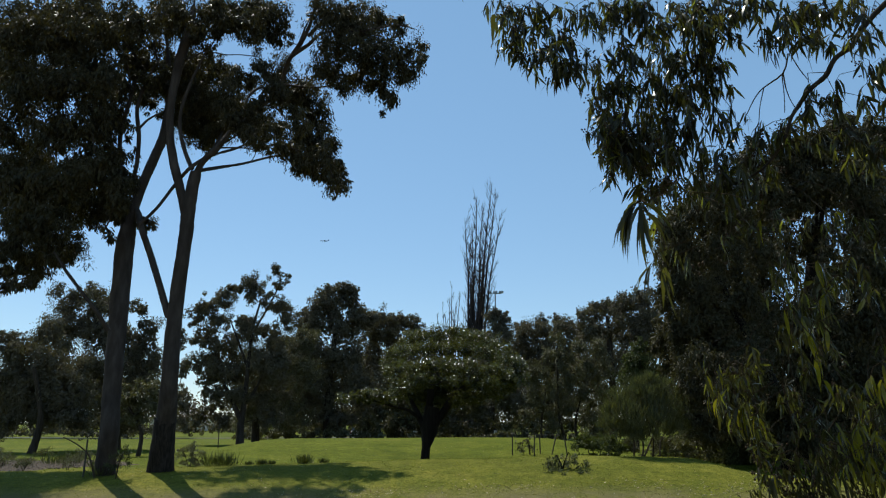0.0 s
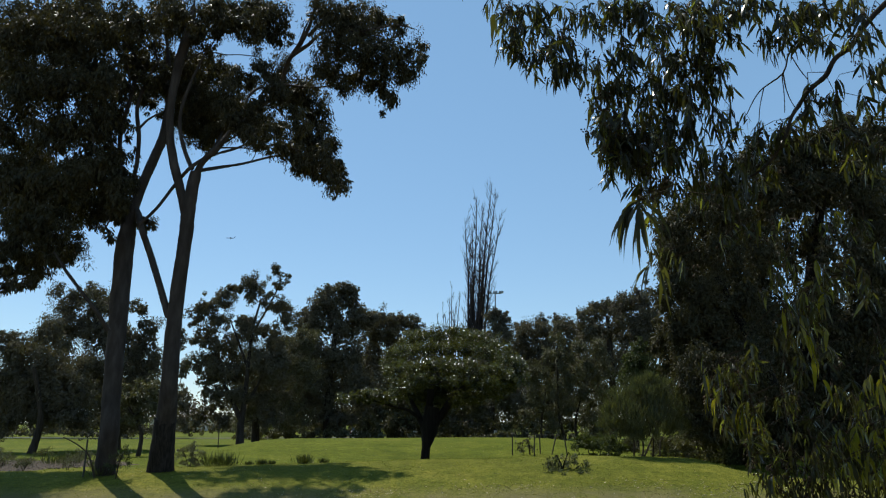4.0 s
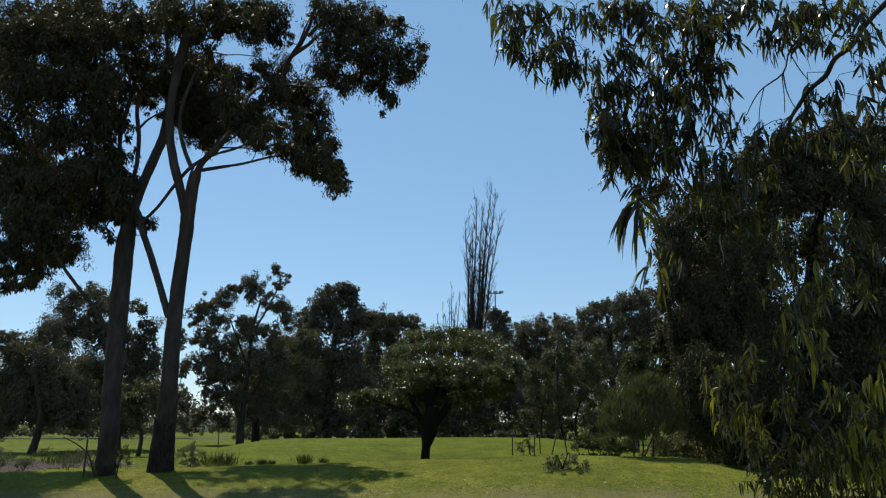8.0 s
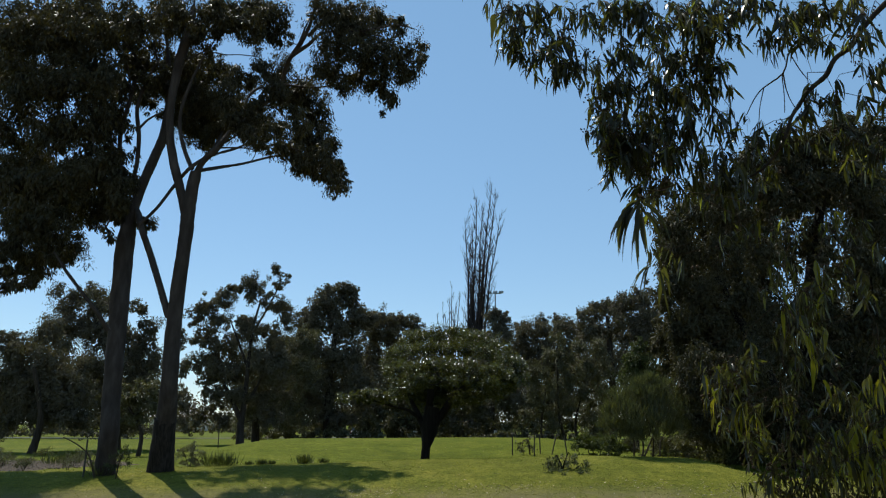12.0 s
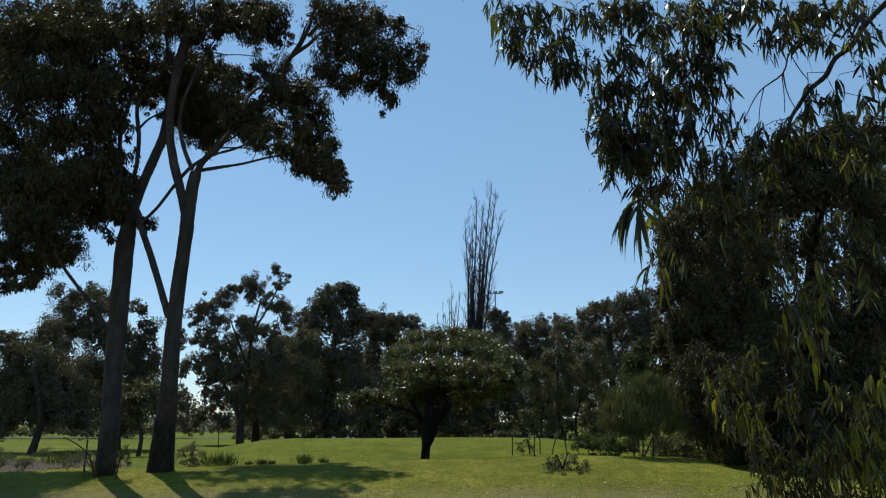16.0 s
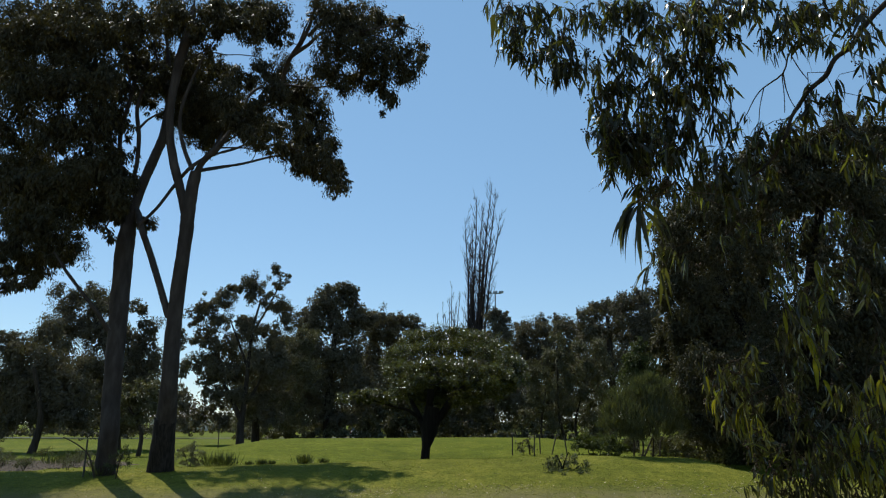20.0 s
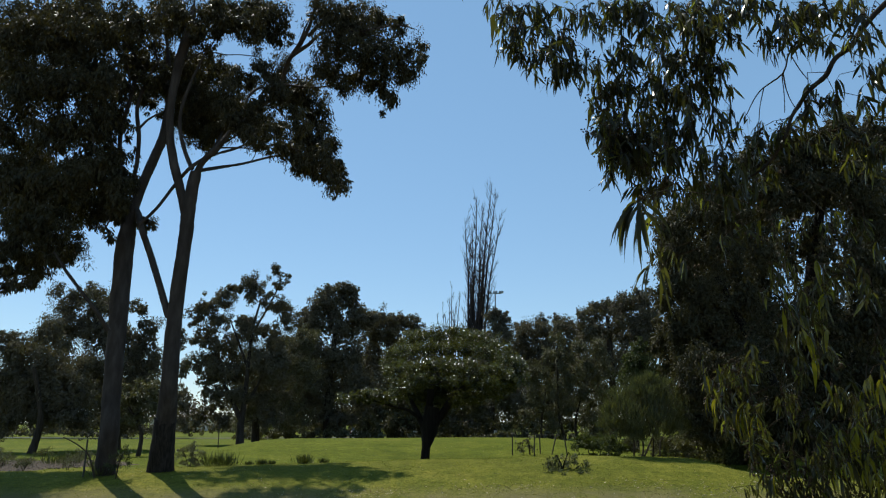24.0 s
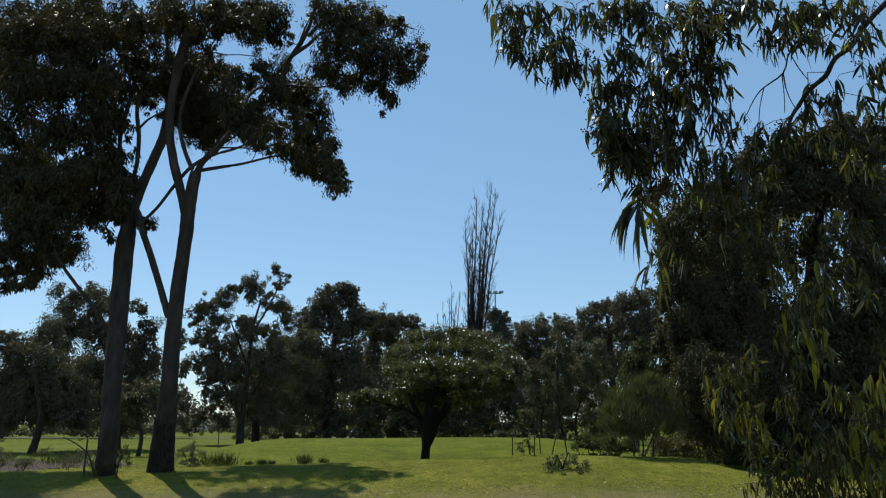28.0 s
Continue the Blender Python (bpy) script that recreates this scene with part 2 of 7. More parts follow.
def tube_mesh(name, points, base, sides=8, steps=4, wobble=0.0, seed=0, flare=0.0):
    """A tapering, slightly crooked round stem through points (x, y, z, radius)."""
    pts = [np.array(p, dtype=float) for p in points]
    rows = []
    for i in range(len(pts) - 1):
        a, b = pts[max(i - 1, 0)], pts[min(i + 2, len(pts) - 1)]
        p, q = pts[i], pts[i + 1]
        for s in range(steps):
            t = s / steps
            rows.append(0.5 * ((2 * p) + (q - a) * t + (2 * a - 5 * p + 4 * q - b) * t * t + (3 * p - a - 3 * q + b) * t ** 3))
    rows.append(pts[-1])
    rows = np.array(rows)
    rows[:, 3] = np.maximum(rows[:, 3], 0.003)
    if flare:
        h = rows[:, 2] - rows[0, 2]
        rows[:, 3] *= 1 + flare * np.exp(-np.abs(h) / (rows[0, 3] * 1.5))
    rng = np.random.default_rng(seed)
    verts = []
    for i, r in enumerate(rows):
        tang = unit((rows[min(i + 1, len(rows) - 1)] - rows[max(i - 1, 0)])[:3])
        ref = np.array([0.0, 1.0, 0.0]) if abs(tang[1]) < 0.9 else np.array([1.0, 0, 0])
        e1 = unit(np.cross(tang, ref))
        e2 = np.cross(tang, e1)
        for s in range(sides):
            a = 2 * math.pi * s / sides
            k = r[3] * (1 + wobble * rng.uniform(-1, 1))
            verts.append(r[:3] - np.array(base) + k * (math.cos(a) * e1 + math.sin(a) * e2))
    faces = []
    for i in range(len(rows) - 1):
        for s in range(sides):
            t = (s + 1) % sides
            faces.append((i * sides + s, i * sides + t, (i + 1) * sides + t, (i + 1) * sides + s))
    me = poly_mesh(name, verts, faces)
    me.polygons.foreach_set("use_smooth", [True] * len(faces))
    return me


def tube_arrays(a, b, r, verts, faces):
    """A thin three-sided twig from a to b, appended to lists."""
    way = unit(b - a)
    e1 = unit(np.cross(way, np.array([0.3, 0.9, 0.1])))
    e2 = np.cross(way, e1)
    n = len(verts)
    for q, k in ((a, r), (b, r * 0.6)):
        for s in range(3):
            verts.append(q + k * (math.cos(2.094 * s) * e1 + math.sin(2.094 * s) * e2))
    for s in range(3):
        t = (s + 1) % 3
        faces += [(n + s, n + t, n + 3 + t), (n + s, n + 3 + t, n + 3 + s)]


def tree(name, base, label, category, stems, lobes, leaf, density, leaves, bark, seed, droop=0.5, limbs=(), spread=0.34, group="", twigs=True, depth=None, swell=1.0, lie=0.0, stocking=()):
    """A tree: trunk, limbs, side branches that reach into the crown, and the crown's leafy clumps."""
    rng = np.random.default_rng(seed)
    base = (base[0], base[1], float(height(base[0], base[1])))
    t = thing(name, base, label, category, group)
    nodes = []
    stems = [[(*s[0][:2], float(height(s[0][0], s[0][1])) - 0.06, s[0][3]), *s[1:]] for s in stems]
    for i, s in enumerate(stems):
        part("trunk", tube_mesh("trunk", s, base, 14, 5, 0.05, seed + i, 0.14), bark, t)
        nodes += [Vector(p[:3]) for p in s[1:]]
    for s in stocking:
        s = [(*s[0][:2], float(height(s[0][0], s[0][1])) - 0.07, s[0][3] * 1.05), *[(*q[:3], q[3] * 1.05) for q in s[1:]]]
        part("rough_bark", tube_mesh("rough_bark", s, base, 20, 8, 0.025, seed + 90, 0.14), STOCKING_BARK, t, "dark rough bark at the trunk's foot")
    for i, s in enumerate(limbs):
        s = [*s[:-1], (*s[-1][:3], min(s[-1][3], 0.015))]
        part("limb", tube_mesh("limb", s, base, 8, 4, 0.05, seed + 30 + i), bark, t)
        nodes += [Vector(p[:3]) for p in s[1:]]
    for lx, ly, lz, lrx, lrz in lobes:
        lobe = (lx, ly, lz, lrx * swell, lrz * swell)
        clump = part("foliage_clump", clump_mesh("foliage_clump", lobe, base, rng, leaf, density, droop, depth, spread, lie), leaves, t)
        tagged(clump, kind="stuff")
    # each clump hangs on a branch that starts at the nearest wood already grown
    left = [Vector(q[:3]) for q in lobes] if twigs and nodes else []
    while left:
        gap, c, q = min((((q - c).length + (0.6 if q.z > c.z + 0.4 else 0), c, q) for c in left for q in nodes), key=lambda g: g[0])
        left.remove(c)
        nodes.append(c)
        r = 0.007 * (c - q).length + 0.01
        m = q.lerp(c, 0.5) + Vector(rng.uniform(-0.15, 0.15, 3)) * (c - q).length
        part("branch", tube_mesh("branch", [(*q, r * 1.5), (*m, r), (*c, r * 0.5)], base, 5, 3), bark, t)
    return t


# ---- lawn sheet ----
def axis(*runs):
    return np.unique(np.concatenate([np.arange(a, b, s) for a, b, s in runs]))


def make_ground():
    xs = axis((-2000, -120, 94), (-120, -32, 8), (-32, 32, 0.5), (32, 120, 8), (120, 2001, 94))
    ys = axis((-400, 0, 40), (0, 6, 2), (6, 62, 0.5), (62, 150, 8), (150, 3001, 95))
    gx, gy = np.meshgrid(xs, ys)
    v = np.stack([gx, gy, height(gx, gy)], axis=-1).reshape(-1, 3)
    nx, ny = len(xs), len(ys)
    i = (np.arange(ny - 1)[:, None] * nx + np.arange(nx - 1)[None, :]).ravel()
    me = poly_mesh("ground", v, np.stack([i, i + 1, i + 1 + nx, i + nx], axis=1))
    me.polygons.foreach_set("use_smooth", [True] * len(me.polygons))
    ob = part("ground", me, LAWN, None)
    tagged(ob, "sunlit mown park lawn with a low mound and dry patches", "lawn", kind="structure")


make_ground()


# ---- the two tall gum trees ----
def tall_gums():
    base = (-10.68, 24.2, -0.03)
    tree("gum_tree", base, "tall smooth-barked gum tree with a dark dense hanging crown", "tree",
         [[(-10.92, 24.8, -0.08, 0.309), (-10.82, 24.6, 0.68, 0.300), (-10.72, 24.4, 1.39, 0.291), (-10.86, 24.6, 2.46, 0.287), (-10.91, 24.7, 3.57, 0.291), (-11.08, 25, 5.91, 0.310), (-11.17, 25.2, 7.55, 0.308), (-11.16, 25.3, 8.4, 0.261)],
          ],
         [(-13.38, 24.5, 7.03, 0.58, 0.46), (-13.17, 24.5, 7.46, 0.54, 0.46), (-14.07, 24.5, 6.36, 0.54, 0.46), (-13.89, 24.5, 7.09, 0.54, 0.5), (-14.57, 24.5, 6.11, 0.46, 0.38)] + [(-10.74, 26.1, 13.06, 0.26, 0.19), (-11.23, 25.9, 15.02, 0.39, 0.35), (-12.59, 24.9, 15.7, 0.55, 0.63)] + [(-15.42, 25.2, 15.87, 1.28, 1.07), (-15.85, 25.2, 14.24, 1.05, 1.05), (-14.06, 25.2, 15.16, 1.06, 0.85), (-13.61, 25.2, 16.81, 1.07, 0.77)] + [(-16.56, 28.4, 9.46, 1.35, 1.02), (-13.63, 25.2, 9.73, 1.01, 0.81), (-17.3, 28.4, 11.6, 1.15, 1.15), (-15.29, 28.4, 8.3, 1.01, 0.72)] + [(-15.91, 25.2, 16.34, 1.5, 1.28), (-14.51, 25.7, 16.87, 1.53, 1.09), (-13.38, 25.2, 14.7, 1.27, 1.16), (-15.58, 25.2, 12.22, 1.24, 1.24), (-12.65, 24.9, 13.19, 0.93, 1.03), (-11.89, 25.2, 10.48, 0.71, 1.02), (-14.11, 25.2, 13.79, 1.05, 0.84), (-13.13, 25.2, 16.34, 1.28, 0.86), (-11.96, 25.7, 11.49, 0.59, 0.71), (-11.33, 25.7, 16, 0.87, 0.74), (-11.79, 25.95, 14.81, 0.74, 0.56), (-10.43, 25.95, 14.15, 0.47, 0.43), (-12.45, 25.7, 13.8, 0.72, 0.55), (-12.21, 25.7, 16.87, 1.09, 0.98), (-12.39, 26.2, 14.27, 0.65, 0.54)]
         + [(-16.79, 27.8, 15.55, 1.74, 1.39), (-13.93, 25.2, 12.22, 1.24, 0.93), (-16.58, 28.4, 11.36, 1.72, 1.37), (-12.91, 25.2, 10.47, 1.22, 0.92), (-16.62, 27.8, 9.07, 0.99, 0.99), (-15.63, 28.4, 9.23, 1.24, 1.01), (-12.15, 25.2, 9.10, 1.00, 0.70), (-15.06, 28.4, 8.19, 1.01, 0.67), (-16.21, 28.4, 7.62, 1, 0.67), (-17.04, 28.4, 7.17, 0.55, 0.78), (-16, 30, 11.41, 1.2, 1.08), (-17.86, 30, 10.9, 1.2, 1.08), (-12.31, 25.2, 12.55, 0.83, 0.91), (-11.28, 25.2, 10.09, 0.49, 0.65), (-14.24, 29.4, 17.97, 1.14, 0.84), (-10.78, 25.2, 14.01, 0.55, 0.46), (-12.63, 25.2, 11.77, 0.82, 0.82), (-11.69, 25.2, 9.51, 0.68, 0.73), (-11.9, 28.4, 18.21, 1.2, 0.96)] + [(-16.27, 30.5, 11.57, 1.22, 0.98), (-12.29, 25.2, 10.37, 1.02, 0.81), (-12.45, 25.2, 9.10, 0.91, 0.60), (-11.59, 25.2, 9.94, 0.57, 0.81), (-17.84, 30.5, 12.34, 1.11, 0.99)] + [(-11.42, 25.2, 8.89, 0.56, 0.60), (-10.58, 25.2, 8.47, 0.44, 0.40), (-19.66, 30.4, 17.13, 1.52, 1.78), (-18.66, 30.4, 11.54, 1.22, 1.47), (-13.04, 28.4, 16.24, 0.71, 0.48), (-15.85, 30.4, 10.52, 0.97, 0.97), (-17.42, 28.4, 8.3, 0.56, 0.89), (-17.8, 29.6, 12.0, 0.9, 0.7), (-16.6, 29.2, 12.2, 0.9, 0.7), (-17.0, 28.4, 12.4, 0.9, 0.7), (-18.4, 28.8, 11.6, 0.9, 0.7), (-16.5, 30.0, 11.4, 0.8, 0.6)]
         + [(-15.04, 23.6, 14.96, 1.20, 1.00), (-13.47, 23.6, 15.18, 1.20, 1.00), (-12.05, 23.6, 14.96, 1.00, 0.92), (-14.59, 23.6, 13.01, 1.18, 0.98), (-13.02, 23.6, 13.01, 1.10, 0.98), (-11.67, 23.6, 13.23, 0.79, 0.86), (-12.25, 26.9, 15.59, 0.72, 0.81), (-13.20, 23.6, 11.24, 1.08, 0.89), (-11.89, 23.6, 11.65, 0.77, 0.89), (-12.58, 26.9, 13.29, 0.54, 0.75), (-14.11, 23.6, 9.31, 1.02, 0.95), (-12.80, 23.6, 9.51, 1.06, 0.87), (-11.61, 23.6, 9.91, 0.76, 0.95), (-10.84, 23.6, 8.92, 0.57, 0.87), (-13.54, 23.6, 7.84, 0.94, 0.75), (-12.82, 23.6, 8.10, 0.82, 0.71), (-14.20, 23.6, 7.17, 0.63, 0.59), (-13.06, 23.6, 6.98, 0.48, 0.45), (-11.55, 26.9, 14.01, 0.35, 0.58), (-10.70, 23.6, 15.40, 0.80, 0.68), (-9.51, 23.6, 15.62, 0.80, 0.68), (-8.12, 23.6, 15.74, 0.88, 0.68), (-6.90, 23.6, 15.62, 0.80, 0.68)] + [(-11.73, 24.0, 8.13, 0.29, 0.19), (-11.34, 24.0, 8.01, 0.25, 0.25), (-11.14, 24.0, 7.69, 0.15, 0.25)],
         (0.2, 0.06), 1.0, GUM_LEAF, PALE_BARK, 11, 0.7,
         limbs=[[(-11.15, 25.3, 8.29, 0.200), (-10.97, 25.4, 9.58, 0.183), (-10.57, 25.6, 11.17, 0.177), (-10.36, 25.7, 12.09, 0.168), (-10.39, 25.9, 13.89, 0.107), (-10.62, 26, 15.36, 0.079), (-10.98, 26.2, 17.42, 0.056)],
                [(-11.22, 25.3, 8.19, 0.124), (-11.63, 25.4, 10.12, 0.096), (-11.94, 25.6, 11.94, 0.082), (-11.79, 25.8, 13.61, 0.075), (-11.73, 25.9, 15.07, 0.067), (-12.48, 26, 16.08, 0.050), (-12.95, 26, 16.56, 0.026)],
                [(-11.22, 25.3, 9.87, 0.079), (-11.14, 25.4, 10.76, 0.080), (-11.21, 25.5, 11.9, 0.081), (-11.42, 25.6, 13.06, 0.074), (-11.17, 25.7, 14.26, 0.058), (-10.71, 25.8, 15.49, 0.035)],
                [(-10.92, 24, 4.52, 0.09), (-11.19, 23.6, 5.1, 0.066), (-11.68, 23.4, 5.75, 0.058), (-12.12, 23.2, 6.36, 0.052), (-12.55, 23.2, 6.96, 0.042)],
                [(-11.94, 25.6, 11.94, 0.048), (-12.19, 25.4, 13.2, 0.042), (-12.62, 25.2, 14.7, 0.034), (-12.85, 25, 15.75, 0.016)], [(-10.39, 25.9, 13.89, 0.041), (-10.8, 25.8, 14.78, 0.034), (-11.1, 25.7, 15.91, 0.024), (-11.12, 25.7, 17.11, 0.017)], [(-11.79, 25.8, 13.61, 0.041), (-11.98, 25.7, 14.73, 0.034), (-12.46, 25.6, 15.38, 0.020)],
                [(-11.29, 25.5, 12.08, 0.048), (-10.97, 25.6, 12.57, 0.042), (-10.49, 25.7, 12.93, 0.034)]])
    base = (-9.03, 24.6, 0.14)
